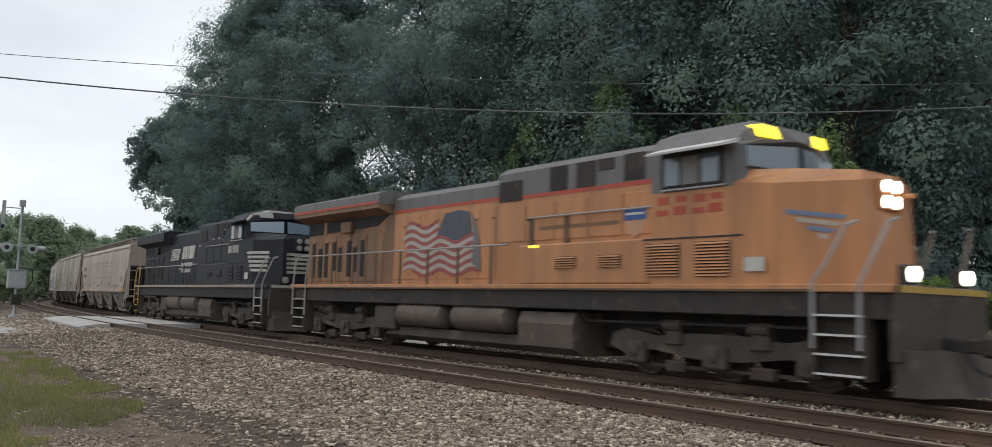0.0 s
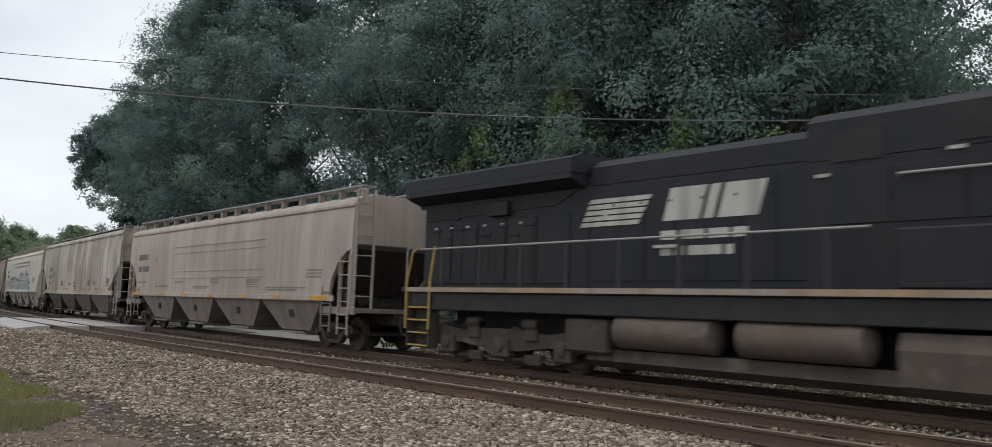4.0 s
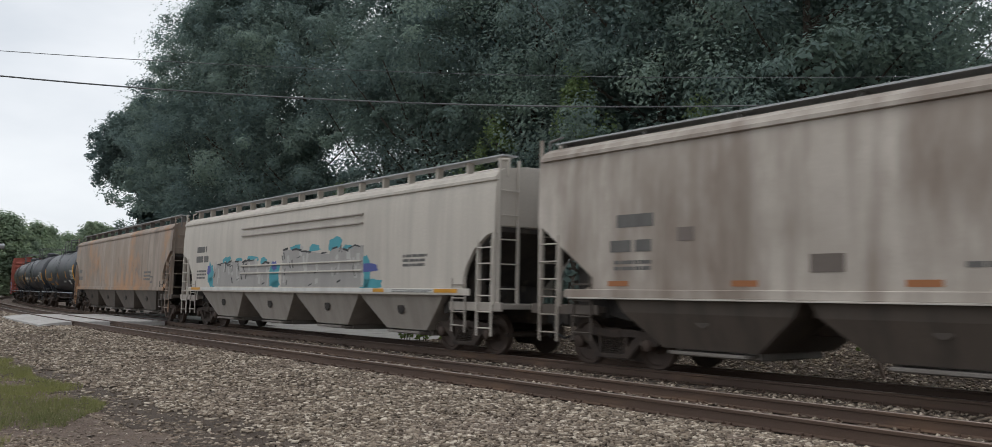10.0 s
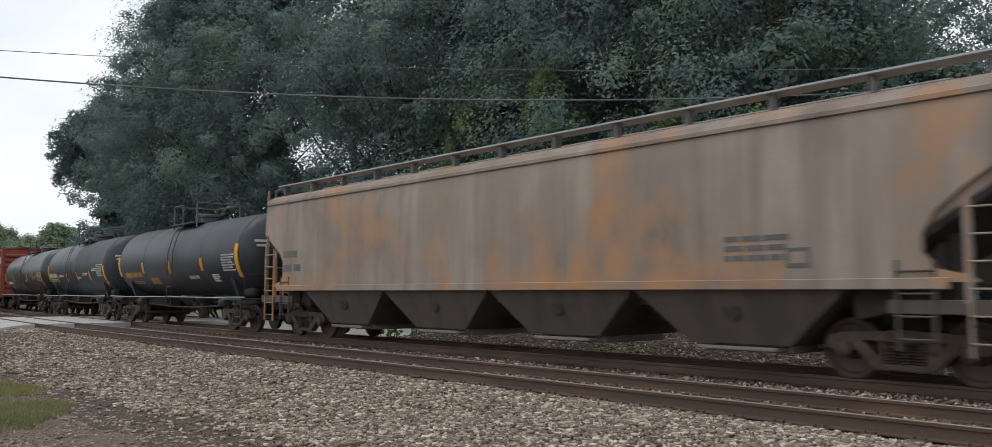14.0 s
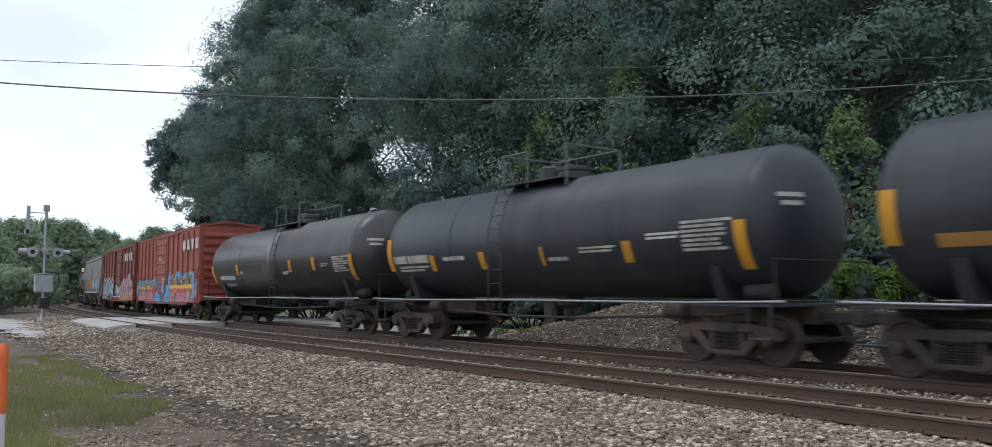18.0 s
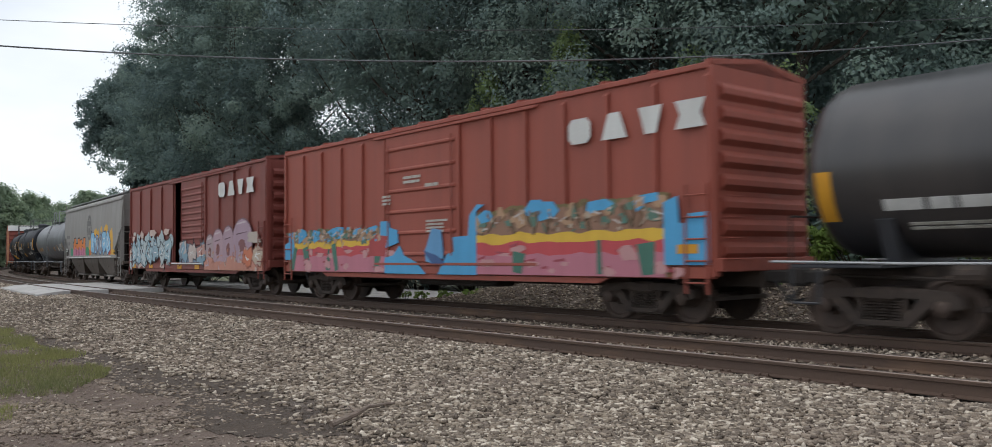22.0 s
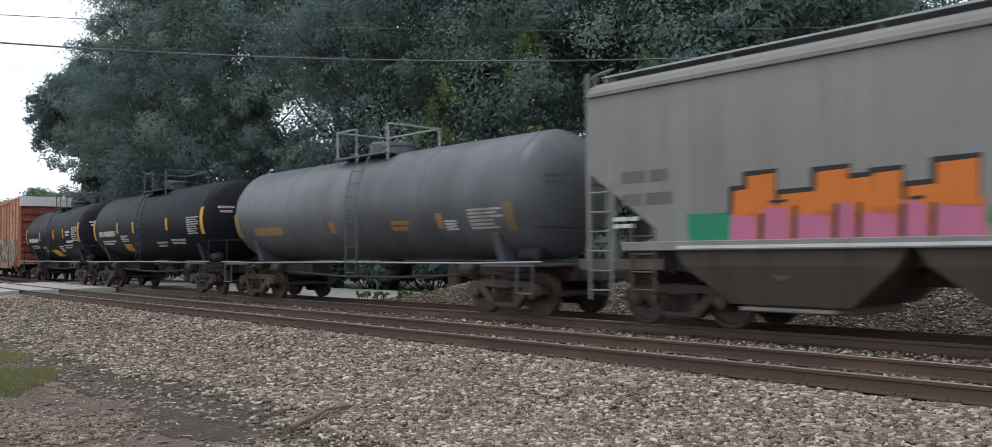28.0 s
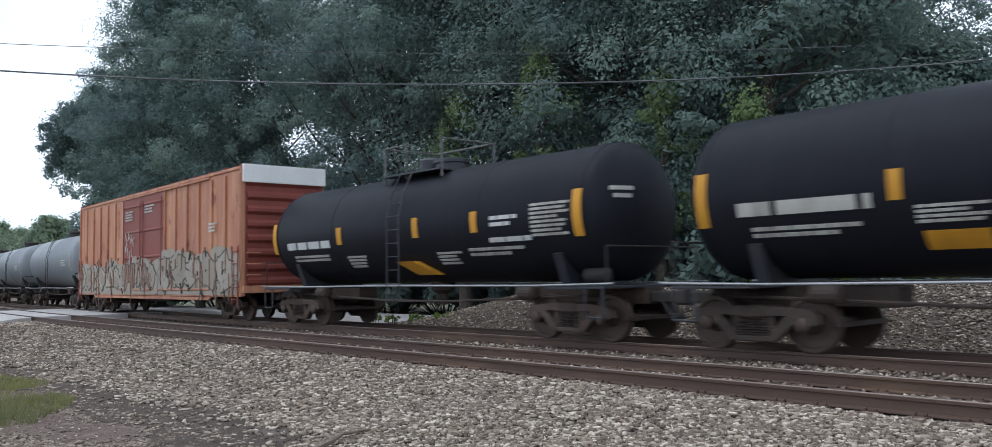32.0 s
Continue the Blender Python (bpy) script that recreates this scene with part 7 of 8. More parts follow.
P_GREYT = car_paint("tank_grey", (0.14, 0.147, 0.158), (0.075, 0.076, 0.08), streak=0.7, rough=0.42, flat=0.7, patch_col=(0.075, 0.075, 0.078), patch=0.8)
P_GREYT2 = car_paint("tank_pale_grey", (0.20, 0.22, 0.235), (0.13, 0.135, 0.14), streak=0.6, rough=0.45)
P_BOXRED = car_paint("boxcar_red", (0.29, 0.072, 0.048), (0.20, 0.058, 0.042), streak=0.6, grain=0.1)
P_BOXRED2 = car_paint("boxcar_dark_red", (0.20, 0.050, 0.038), (0.13, 0.038, 0.03), streak=0.6, grain=0.1)
P_BOXORANGE = car_paint("boxcar_faded_orange", (0.54, 0.27, 0.15), (0.33, 0.125, 0.075), rust=(0.21, 0.07, 0.05), streak=1.0, rust_lo=0.56, patch_col=(0.36, 0.12, 0.075), patch=0.6)
P_BOXBROWN = car_paint("boxcar_brown_red", (0.24, 0.062, 0.045), (0.16, 0.045, 0.035), streak=0.6)

CARS = []


def place(ob, s):
    CARS.append((ob, s))
    return ob


place(lead, -16.74)
place(second, -39.55)

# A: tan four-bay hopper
a = hopper("dusty tan covered hopper car with four discharge bays", 19.56, P_TAN, P_TANSHADE, 4, rail_mat=P_TAN, seams=False)
place(a, -62.2)
for z in (2.05, 2.30, 3.00, 3.25):
    part("side_rib", Geo().box(-4.18, 4.25, -1.565, -1.50, z, z + 0.035, 0.004), P_TAN, a)
bars(a, -8.5, -7.2, 2.84, 3.08, 1, M_DARKTEXT, -1.553, 2)
bars(a, -8.5, -7.1, 2.34, 2.58, 1, M_DARKTEXT, -1.553, 3)
bars(a, -6.35, -6.15, 2.74, 2.9, 1, P_TANSHADE, -1.553, 4)
for x0, x1, z0, z1, n_ in ((-8.5, -7.3, 1.86, 1.96, 1), (-6.2, -4.6, 1.7, 1.78, 1), (-3.9, -3.0, 1.85, 1.95, 2), (-1.9, -0.3, 1.66, 1.76, 2), (-0.2, 0.6, 1.84, 2.0, 3), (2.9, 4.0, 1.72, 1.98, 4), (4.5, 7.2, 1.62, 1.74, 2), (7.2, 8.2, 2.0, 2.25, 3)):
    bars(a, x0, x1, z0, z1, n_, P_TANSHADE, -1.553, int(9 + x0))
for x in (-5.37, -2.66, 0.0, 2.72, 5.36):
    part("reflector", Geo().box(x - 0.2, x + 0.2, -1.612, -1.60, 1.38, 1.47), M_YELLOW, a)
part("end_band", Geo().box(7.64, 8.64, -1.612, -1.60, 1.37, 1.48), M_YELLOW, a, "yellow reflective band on the sill")
part("end_band", Geo().box(-8.9, -8.0, -1.612, -1.60, 1.37, 1.48), M_YELLOW, a)

# B: pale, streaked hopper with dark brown bays
b = hopper("pale weathered covered hopper car with dark streaks and dark bays", 20.1, P_PALE, P_DARKBAY, 4, True, rail_mat=P_GREYRAIL, bracket=2.1, eave=4.24, ends="straight")
place(b, -83.69)
bars(b, -7.84, -6.95, 2.66, 2.9, 1, M_DARKTEXT, -1.553, 6)
bars(b, -8.0, -6.95, 2.2, 2.42, 1, M_DARKTEXT, -1.553, 7)
bars(b, -7.9, -7.0, 1.86, 2.04, 2, M_DARKTEXT, -1.553, 8)
part("placard", Geo().box(-6.4, -6.05, -1.56, -1.549, 2.36, 2.6), spray((0.17, 0.14, 0.125)), b)
part("placard", Geo().box(-3.85, -3.3, -1.56, -1.549, 1.78, 2.06), spray((0.14, 0.115, 0.10)), b, "square dark placard")
part("placard", Geo().box(3.45, 4.05, -1.56, -1.549, 1.78, 2.08), spray((0.14, 0.115, 0.10)), b, "square dark placard")
part("placard", Geo().box(7.6, 8.1, -1.56, -1.549, 1.84, 2.12), spray((0.14, 0.115, 0.10)), b, "square dark placard")
bars(b, -0.3, 0.55, 1.7, 1.98, 4, M_DARKTEXT, -1.553, 9)
bars(b, -1.6, -0.9, 1.82, 1.9, 1, M_DARKTEXT, -1.553, 11)
bars(b, 4.6, 5.6, 1.84, 1.98, 2, M_DARKTEXT, -1.553, 10)
bars(b, 7.4, 8.3, 1.74, 1.8, 1, M_DARKTEXT, -1.553, 18)
for x in (-7.8, -5.03, -2.15, 0.3, 2.55, 5.45, 8.2):
    part("reflector", Geo().box(x - 0.25, x + 0.25, -1.556, -1.549, 1.56, 1.66), spray((0.33, 0.13, 0.05)), b, "faded brown reflector")
part("sill_flange", Geo().box(-9.1, 9.1, -1.64, -1.60, 1.315, 1.345, 0.004), P_WHITEH, b, "bright lower edge of the sill")

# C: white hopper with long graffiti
c = hopper("clean white covered hopper car with silver and turquoise graffiti", 20.05, P_WHITEH, P_WHITESHADE, 4, rail_mat=P_WHITEH, seams=False)
place(c, -105.15)
for z in (1.96, 2.22, 3.26, 3.51):
    part("side_rib", Geo().box(-4.1, 4.23, -1.60, -1.50, z, z + 0.045, 0.006), P_WHITESHADE if z > 3 else P_WHITEH, c)
bars(c, -8.45, -7.45, 2.82, 3.04, 1, M_DARKTEXT, -1.553, 19)
bars(c, -8.5, -7.25, 2.44, 2.68, 1, M_DARKTEXT, -1.553, 12)
bars(c, -8.4, -7.4, 1.82, 2.14, 3, M_DARKTEXT, -1.553, 13)
bars(c, 6.3, 7.4, 2.05, 2.35, 3, M_DARKTEXT, -1.553, 14)
bars(c, 5.9, 7.7, 1.4, 1.47, 2, M_DARKTEXT, -1.603, 20)
TURQ, LETTER_BLACK = (0.06, 0.30, 0.36), (0.03, 0.03, 0.032)


def silver_word(car, x0, x1, z0, z1, seed):
    """Sprayed silver letters run together, with broken black edges along their heads and a few cuts inside."""
    r = random.Random(seed)
    n = int((x1 - x0) / 0.16)
    heads = [z1 + r.uniform(-0.16, 0.06) for _ in range(n // 4 + 2)]
    rim = [(x0 + (x1 - x0) * i / n, heads[i // 4] + r.uniform(-0.03, 0.03)) for i in range(n + 1)]
    part("silver_field", Geo().plate([(x1 + 0.05, z0), (x0 - 0.08, z0)] + rim, -1.5572, -1.549), spray((0.33, 0.315, 0.30)), car, "silver sprayed letters")
    pale, dark = Geo(), Geo()
    for i in range(int((x1 - x0) * 4)):
        x, z = r.uniform(x0, x1), r.uniform(z0, z1 - 0.15)
        pale.plate(stroke(x, z, x + r.uniform(-0.12, 0.12), z + r.uniform(0.1, 0.4), r.uniform(0.08, 0.2), 0, r.uniform(0.7, 1.5)), -1.5585 - 0.00005 * i, -1.55)
    for i in range(0, n, 2):
        if r.random() < 0.75:
            (xa, za), (xb, zb) = rim[i], rim[min(n, i + 2)]
            dark.plate(stroke(xa, za, xb, zb + r.uniform(-0.08, 0.04), 0.05, 0, r.uniform(0.5, 1.8)), -1.561 - 0.00005 * i, -1.55)
    for i in range(int((x1 - x0) * 3.4)):
        x, z = r.uniform(x0, x1), r.uniform(z0, z1 - 0.1)
        dx, dz = r.choice(((0.04, 0.3), (0.2, 0.06), (0.12, 0.2), (-0.1, 0.25)))
        dark.plate(stroke(x, z, x + dx, z + dz * r.uniform(0.5, 1.1), r.uniform(0.02, 0.05), 0, r.uniform(0.4, 1.6)), -1.562 - 0.00005 * i, -1.55)
    part("silver_sheen", pale, spray((0.43, 0.415, 0.395)), car)["kind"] = "stuff"
    part("letter_edges", dark, spray(LETTER_BLACK), car)["kind"] = "stuff"


silver_word(c, -6.6, -1.75, 1.53, 2.38, 5)
silver_word(c, -0.75, 4.3, 1.53, 2.66, 6)
for q, (cx, cz, ww, hh) in enumerate(((-6.95, 2.0, 0.55, 0.75), (-6.8, 1.65, 0.6, 0.35), (-5.4, 2.45, 0.7, 0.28), (-4.3, 2.42, 0.6, 0.22), (-3.1, 2.44, 0.8, 0.3), (-2.2, 2.38, 0.5, 0.22),
                                      (-1.4, 1.9, 0.75, 0.95), (-1.25, 1.6, 0.6, 0.3), (0.1, 2.66, 0.9, 0.3), (1.4, 2.7, 0.7, 0.22), (2.7, 2.76, 0.8, 0.36), (3.4, 2.6, 0.6, 0.22), (4.45, 1.85, 0.6, 0.85), (4.8, 1.62, 0.9, 0.3))):
    part("graffiti_cloud", Geo().plate(blob(cx, cz, ww, hh, random.Random(70 + q), 13, 0.3), -1.5558, -1.549), spray(TURQ), c, "turquoise sprayed cloud")
for q, (cx, cz, ww, hh) in enumerate(((-7.1, 2.15, 0.4, 0.3), (-1.35, 2.2, 0.35, 0.3), (4.6, 2.05, 0.9, 0.22))):
    part("graffiti_accent", Geo().plate(blob(cx, cz, ww, hh, random.Random(90 + q), 11, 0.35), -1.5566, -1.549), spray((0.07, 0.09, 0.30)), c, "violet-blue sprayed accent")
part("sill_band", Geo().box(-8.0, 8.7, -1.606, -1.60, 1.40, 1.49), M_WHITE, c)
part("end_band", Geo().box(7.79, 8.73, -1.614, -1.605, 1.40, 1.49), M_YELLOW, c)
part("end_band", Geo().box(4.95, 5.5, -1.614, -1.605, 1.40, 1.49), M_YELLOW, c)
part("end_band", Geo().box(-8.78, -7.84, -1.614, -1.605, 1.40, 1.49), M_YELLOW, c)

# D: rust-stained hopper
d = hopper("rust-stained brown and grey covered hopper car", 20.64, P_RUSTY, P_DARKBAY, 4, rail_mat=P_GREYRAIL, rusty=True, bracket=1.7, ends="deep")
place(d, -126.97)
bars(d, -9.1, -8.3, 2.3, 2.5, 1, M_DARKTEXT, -1.553, 15)
bars(d, -9.1, -8.1, 1.9, 2.1, 1, M_DARKTEXT, -1.553, 16)
part("placard", Geo().box(7.1, 7.5, -1.56, -1.549, 1.68, 1.98), M_DARKTEXT, d)
part("placard", Geo().box(7.16, 7.44, -1.563, -1.555, 1.74, 1.92), P_RUSTY, d)
bars(d, 6.0, 7.2, 1.8, 2.2, 3, M_DARKTEXT, -1.553, 17)

Y, Wm, Cm = M_YELLOW, M_WHITE, M_CREAM
OT = spray((0.40, 0.20, 0.05))
# E: three black tank cars
e1 = tank_car("black tank car with orange lettering behind the last hopper", 13.9, 15.4, P_BLACKT, [
    (-6.55, -6.2, 1.98, 2.81, 1, Y), (-3.48, -3.13, 2.07, 2.52, 1, Y), (-0.38, -0.02, 2.02, 2.51, 1, Y), (2.92, 3.27, 2.06, 2.52, 1, Y), (-5.7, -3.65, 1.93, 2.12, 1, OT), (-5.0, -3.75, 1.66, 1.76, 2, OT),
    (-2.75, -1.8, 1.64, 1.88, 1, OT), (1.6, 2.5, 1.8, 1.9, 1, Cm), (3.78, 4.42, 1.68, 1.92, 4, Wm), (4.95, 6.0, 2.02, 2.58, 7, Cm), (6.02, 6.4, 1.8, 2.9, 1, Y)], deck=P_BLACKT, lx=0.3)
place(e1, -145.9)
e2 = tank_car("sooty black tank car with yellow strips and worn white lettering", 13.86, 15.3, P_BLACKT, [
    (-6.5, -6.16, 1.92, 2.83, 1, Y), (-6.1, -4.15, 2.12, 2.33, 1, Cm), (-5.9, -4.3, 1.9, 2.04, 2, Cm), (-4.23, -3.9, 1.88, 2.3, 1, Y), (-3.5, -2.5, 2.14, 2.24, 1, Cm), (-1.9, -1.56, 1.88, 2.3, 1, Y),
    (0.4, 0.74, 1.9, 2.33, 1, Y), (0.85, 1.5, 2.0, 2.08, 1, Cm), (1.95, 3.05, 2.14, 2.26, 2, Cm), (3.19, 3.53, 1.9, 2.33, 1, Y), (-0.5, 0.02, 1.34, 1.52, 1, Y), (3.95, 4.8, 2.32, 2.44, 2, Wm), (4.85, 6.05, 2.06, 2.62, 7, Cm), (6.0, 6.36, 1.7, 2.56, 1, Y)], deck=P_BLACKT, rusty=True, lx=-0.95, px=-0.25, seam=True)
place(e2, -161.17)
e3 = tank_car("faded black tank car with a dark middle band", 16.06, 17.35, P_FADEDT, [
    (-7.56, -7.2, 1.75, 2.5, 1, Y), (-4.1, -3.76, 2.06, 2.5, 1, Y), (-0.72, -0.38, 2.06, 2.5, 1, Y), (1.98, 2.32, 2.06, 2.52, 1, Y), (4.17, 4.52, 2.08, 2.54, 1, Y),
    (6.0, 7.18, 2.0, 2.5, 7, Cm), (7.18, 7.55, 1.72, 2.54, 1, Y), (-6.5, -4.55, 1.88, 2.04, 1, Wm), (-6.2, -4.9, 1.6, 1.7, 2, Cm), (1.3, 1.95, 2.0, 2.1, 2, Wm), (-3.6, -3.2, 2.1, 2.2, 2, Cm), (5.0, 5.6, 2.2, 2.3, 2, Cm)], deck=P_BLACKT, seam=True, lx=0.7, px=0.5)
place(e3, -177.45)

# F: two red box cars
f1 = boxcar("rust-red boxcar with blue, yellow and pink graffiti along its lower side", 16.17, P_BOXRED, 4.48, 0.78, (-2.2, 0.9), ribs=13, roof_mat=P_BOXRED)
place(f1, -194.86)
letters(f1, 4.66, 3.47, [0.61, 0.65, 0.55, 0.65], 0.5, M_WHITE, -1.533, 0.29)
BLUE, BROWN, YEL, RED_, PINK = (0.08, 0.33, 0.58), (0.27, 0.15, 0.10), (0.66, 0.42, 0.05), (0.48, 0.07, 0.08), (0.46, 0.17, 0.22)
CHALK, OLIVE = (0.52, 0.46, 0.42), (0.17, 0.13, 0.055)
yg = -1.545


def rainbow_piece(car, x0, x1, top, forms, seed):
    """A sprayed word: ragged brown forms with blue tips and chalk shines over a yellow line, red and pink below, green leaf strokes."""
    r = random.Random(seed)
    w = (x1 - x0) / forms
    lift = [r.uniform(-0.12, 0.14) for _ in range(forms)]

    def ragged(grow, rough, foot):
        pts, n = [(x1 + grow, foot), (x0 - grow, foot)], int((x1 - x0) / 0.11)
        for i in range(n + 1):
            k = i / n
            pts.append((x0 - grow + (x1 - x0 + 2 * grow) * k, top + grow + lift[min(forms - 1, int(k * forms))] + r.uniform(-rough, rough)))
        return pts
    part("painted_edge", Geo().plate(ragged(0.08, 0.05, 0.86), -1.535, -1.50), spray(OLIVE), car, "dark olive edge of the sprayed word")
    part("painted_band", Geo().plate(ragged(0.0, 0.06, 0.86), -1.538, -1.50), spray(BROWN), car, "brown sprayed letters")
    for j, (z, col) in enumerate(((1.74, YEL), (1.55, RED_), (1.30, PINK))):
        n = int((x1 - x0) / 0.3)
        edge = [(x0 + (x1 - x0) * i / n, z + r.uniform(-0.05, 0.05)) for i in range(n + 1)]
        part("painted_band", Geo().plate([(x1, 0.86), (x0, 0.86)] + edge, -1.541 - 0.003 * j, -1.50), spray(col), car, "sprayed colour band")
    by = {}

    def dab(col, pts):
        g, i = by.setdefault(col, (Geo(), [0]))
        i[0] += 1
        g.plate(pts, -1.5515 - 0.00035 * list(by).index(col) - 0.00008 * i[0], -1.53)
    for i in range(forms):
        c, up = x0 + w * (i + 0.5), top + lift[i]
        for k in range(4):
            x = c + r.uniform(-0.5, 0.5) * w
            dab((0.13, 0.085, 0.05), stroke(x, r.uniform(1.7, 1.9), x + r.uniform(-0.3, 0.3), up + r.uniform(-0.1, 0.08), r.uniform(0.03, 0.09), 0, r.uniform(0.5, 1.8)))
        for k in range(3):
            x, z = c + r.uniform(-0.45, 0.45) * w, r.uniform(1.78, up)
            dab((0.40, 0.25, 0.15), blob(x, z, r.uniform(0.12, 0.4), r.uniform(0.1, 0.3), r, 9, 0.45))
        for k in range(2):
            x, z = c + r.uniform(-0.45, 0.45) * w, r.uniform(1.74, up)
            dab((0.10, 0.18, 0.14), blob(x, z, r.uniform(0.1, 0.3), r.uniform(0.1, 0.35), r, 9, 0.5))
        for k in range(1 + (r.random() < 0.3)):
            x = c + r.uniform(-0.4, 0.4) * w
            dab(BLUE, [(x - r.uniform(0.1, 0.3), up - r.uniform(0.1, 0.3)), (x + r.uniform(0.0, 0.2), up - r.uniform(0.02, 0.2)), (x + r.uniform(0.15, 0.4), up - 0.02), (x + r.uniform(0.1, 0.3), up + r.uniform(0.05, 0.2)), (x - r.uniform(0.0, 0.2), up + r.uniform(0.03, 0.22)), (x - r.uniform(0.2, 0.35), up + 0.0)])
        for k in range(3):
            x, z = c + r.uniform(-0.4, 0.4) * w, r.uniform(1.85, up + 0.05)
            dab(CHALK, stroke(x, z, x + r.uniform(-0.25, 0.25), z + r.uniform(-0.1, 0.1), r.uniform(0.02, 0.05), 0, r.uniform(0.6, 1.6)))
        if r.random() < 0.65:
            x = c + r.uniform(-0.4, 0.4) * w
            dab((0.06, 0.16, 0.12), stroke(x, 0.9, x + r.uniform(-0.2, 0.2), r.uniform(1.3, 1.65), r.uniform(0.12, 0.3), 0, r.uniform(0.3, 1.6)))
        for k in range(2):
            x, z = c + r.uniform(-0.5, 0.5) * w, r.uniform(0.95, 1.5)
            dab((0.31, 0.06, 0.08), stroke(x, z, x + r.uniform(0.1, 0.5), z + r.uniform(-0.05, 0.08), 0.04, 0, 1.4))
            dab((0.50, 0.27, 0.27), blob(x + 0.3, z - 0.06, r.uniform(0.2, 0.5), r.uniform(0.1, 0.25), r, 9, 0.4))
    for col, (g, _) in by.items():
        part("paint_dab", g, spray(col), car)["kind"] = "stuff"


rainbow_piece(f1, 1.62, 7.08, 2.22, 5, 3)
rainbow_piece(f1, -7.62, -2.1, 2.02, 6, 4)
part("painted_edge", Geo().plate([(0.15, 0.84), (1.66, 0.84), (1.66, 2.28), (1.95, 2.42), (1.7, 2.44), (1.42, 2.2), (1.36, 1.74), (0.78, 1.72), (0.82, 1.38), (0.55, 1.32)], -1.553, -1.53), spray(BLUE), f1, "light blue sprayed patch")
part("painted_edge", Geo().plate([(7.06, 1.08), (8.02, 1.08), (8.02, 2.0), (7.62, 1.98), (7.56, 1.8), (7.4, 1.82), (7.36, 2.3), (7.06, 2.2)], -1.553, -1.53), spray(BLUE), f1, "light blue sprayed patch")
part("painted_edge", Geo().plate([(-2.15, 1.5), (-1.55, 1.62), (-1.6, 1.95), (-1.95, 2.02), (-2.0, 2.2), (-2.4, 2.2), (-2.4, 1.8)], -1.5555, -1.53), spray(BLUE), f1)
part("painted_edge", Geo().plate([(-2.2, 0.84), (-0.35, 0.84), (-0.75, 1.12), (-1.3, 1.3), (-1.5, 1.55), (-1.8, 1.3), (-2.2, 1.25)], -1.5555, -1.53), spray(BLUE), f1)
part("painted_edge", Geo().plate([(-8.05, 1.2), (-7.5, 1.2), (-7.35, 1.6), (-7.45, 2.05), (-7.7, 2.02), (-7.7, 1.75), (-8.05, 1.66)], -1.5555, -1.53), spray(BLUE), f1)
part("painted_edge", Geo().plate([(-3.0, 1.3), (-2.2, 1.28), (-2.05, 1.8), (-2.6, 1.86), (-2.95, 1.7)], -1.5562, -1.53), spray((0.36, 0.06, 0.06)), f1)
part("painted_figure", Geo().plate([(-0.35, 1.38), (-0.05, 1.95), (0.32, 1.9), (0.42, 1.2), (0.1, 1.28), (-0.05, 1.1), (-0.3, 1.15)], -1.57, -1.54), spray((0.12, 0.30, 0.52)), f1, "pale blue sprayed letter")
part("painted_figure", Geo().plate([(-0.4, 1.42), (0.2, 1.28), (0.45, 1.1), (-0.05, 1.1), (-0.3, 1.3)], -1.572, -1.54), spray((0.05, 0.10, 0.24)), f1)
part("reflector", Geo().box(7.35, 7.8, -1.56, -1.55, 1.28, 1.44), M_YELLOW, f1)
bars(f1, -1.3, -0.55, 3.12, 3.3, 2, M_CREAM, -1.55, 21)
bars(f1, -2.3, -1.9, 2.62, 2.86, 3, M_CREAM, -1.548, 22)
bars(f1, -0.35, 0.2, 2.98, 3.06, 1, M_CREAM, -1.55, 24)
bars(f1, -0.3, 0.55, 1.86, 2.16, 4, M_CREAM, -1.55, 25)
spatter(f1, 1.7, 7.0, 1.75, 2.2, [(0.30, 0.19, 0.13), (0.08, 0.20, 0.16), (0.42, 0.34, 0.26), (0.20, 0.12, 0.09)], 40, -1.557, 61, 0.16)
spatter(f1, -7.5, -2.4, 1.7, 2.1, [(0.10, 0.33, 0.52), (0.22, 0.14, 0.10), (0.05, 0.15, 0.13), (0.45, 0.28, 0.20), (0.42, 0.36, 0.30)], 70, -1.557, 63, 0.16)
f2 = boxcar("dark red boxcar with its side door partly open and pastel graffiti", 16.03, P_BOXRED2, 4.48, 0.78, (-1.55, 2.2), open_gap=1.0, ribs=10, roof_mat=P_BOXRED2, door_ribs=12)
place(f2, -212.27)
letters(f2, 3.72, 3.5, [0.65, 0.65, 0.52, 0.66], 0.52, M_WHITE, -1.535, 0.28)
graffiti(f2, -7.7, -1.75, 0.84, 2.3, [(0.30, 0.42, 0.47), (0.25, 0.36, 0.42), (0.40, 0.46, 0.47)], (0.035, 0.04, 0.05), 31, yg, 7, under=(0.36, 0.44, 0.46), fat=0.4)
for q, (cx, cz, ww, hh) in enumerate(((-7.3, 2.2, 0.5, 0.3), (-5.9, 2.36, 0.5, 0.3), (-4.2, 2.4, 0.9, 0.36), (-2.3, 2.4, 0.7, 0.3), (-7.75, 1.5, 0.35, 0.5), (-3.0, 1.0, 0.7, 0.3), (-6.2, 1.0, 0.8, 0.26))):
    part("graffiti_tip", Geo().plate(blob(cx, cz, ww, hh, random.Random(40 + q), 10, 0.4), yg - 0.0025, yg + 0.004), spray((0.50, 0.38, 0.33)), f2, "pale pink sprayed tip")
graffiti(f2, -0.55, 2.4, 0.95, 2.0, [(0.20, 0.32, 0.40), (0.48, 0.40, 0.36), (0.46, 0.26, 0.22)], (0.05, 0.04, 0.05), 32, -1.555, 3, fat=0.5)
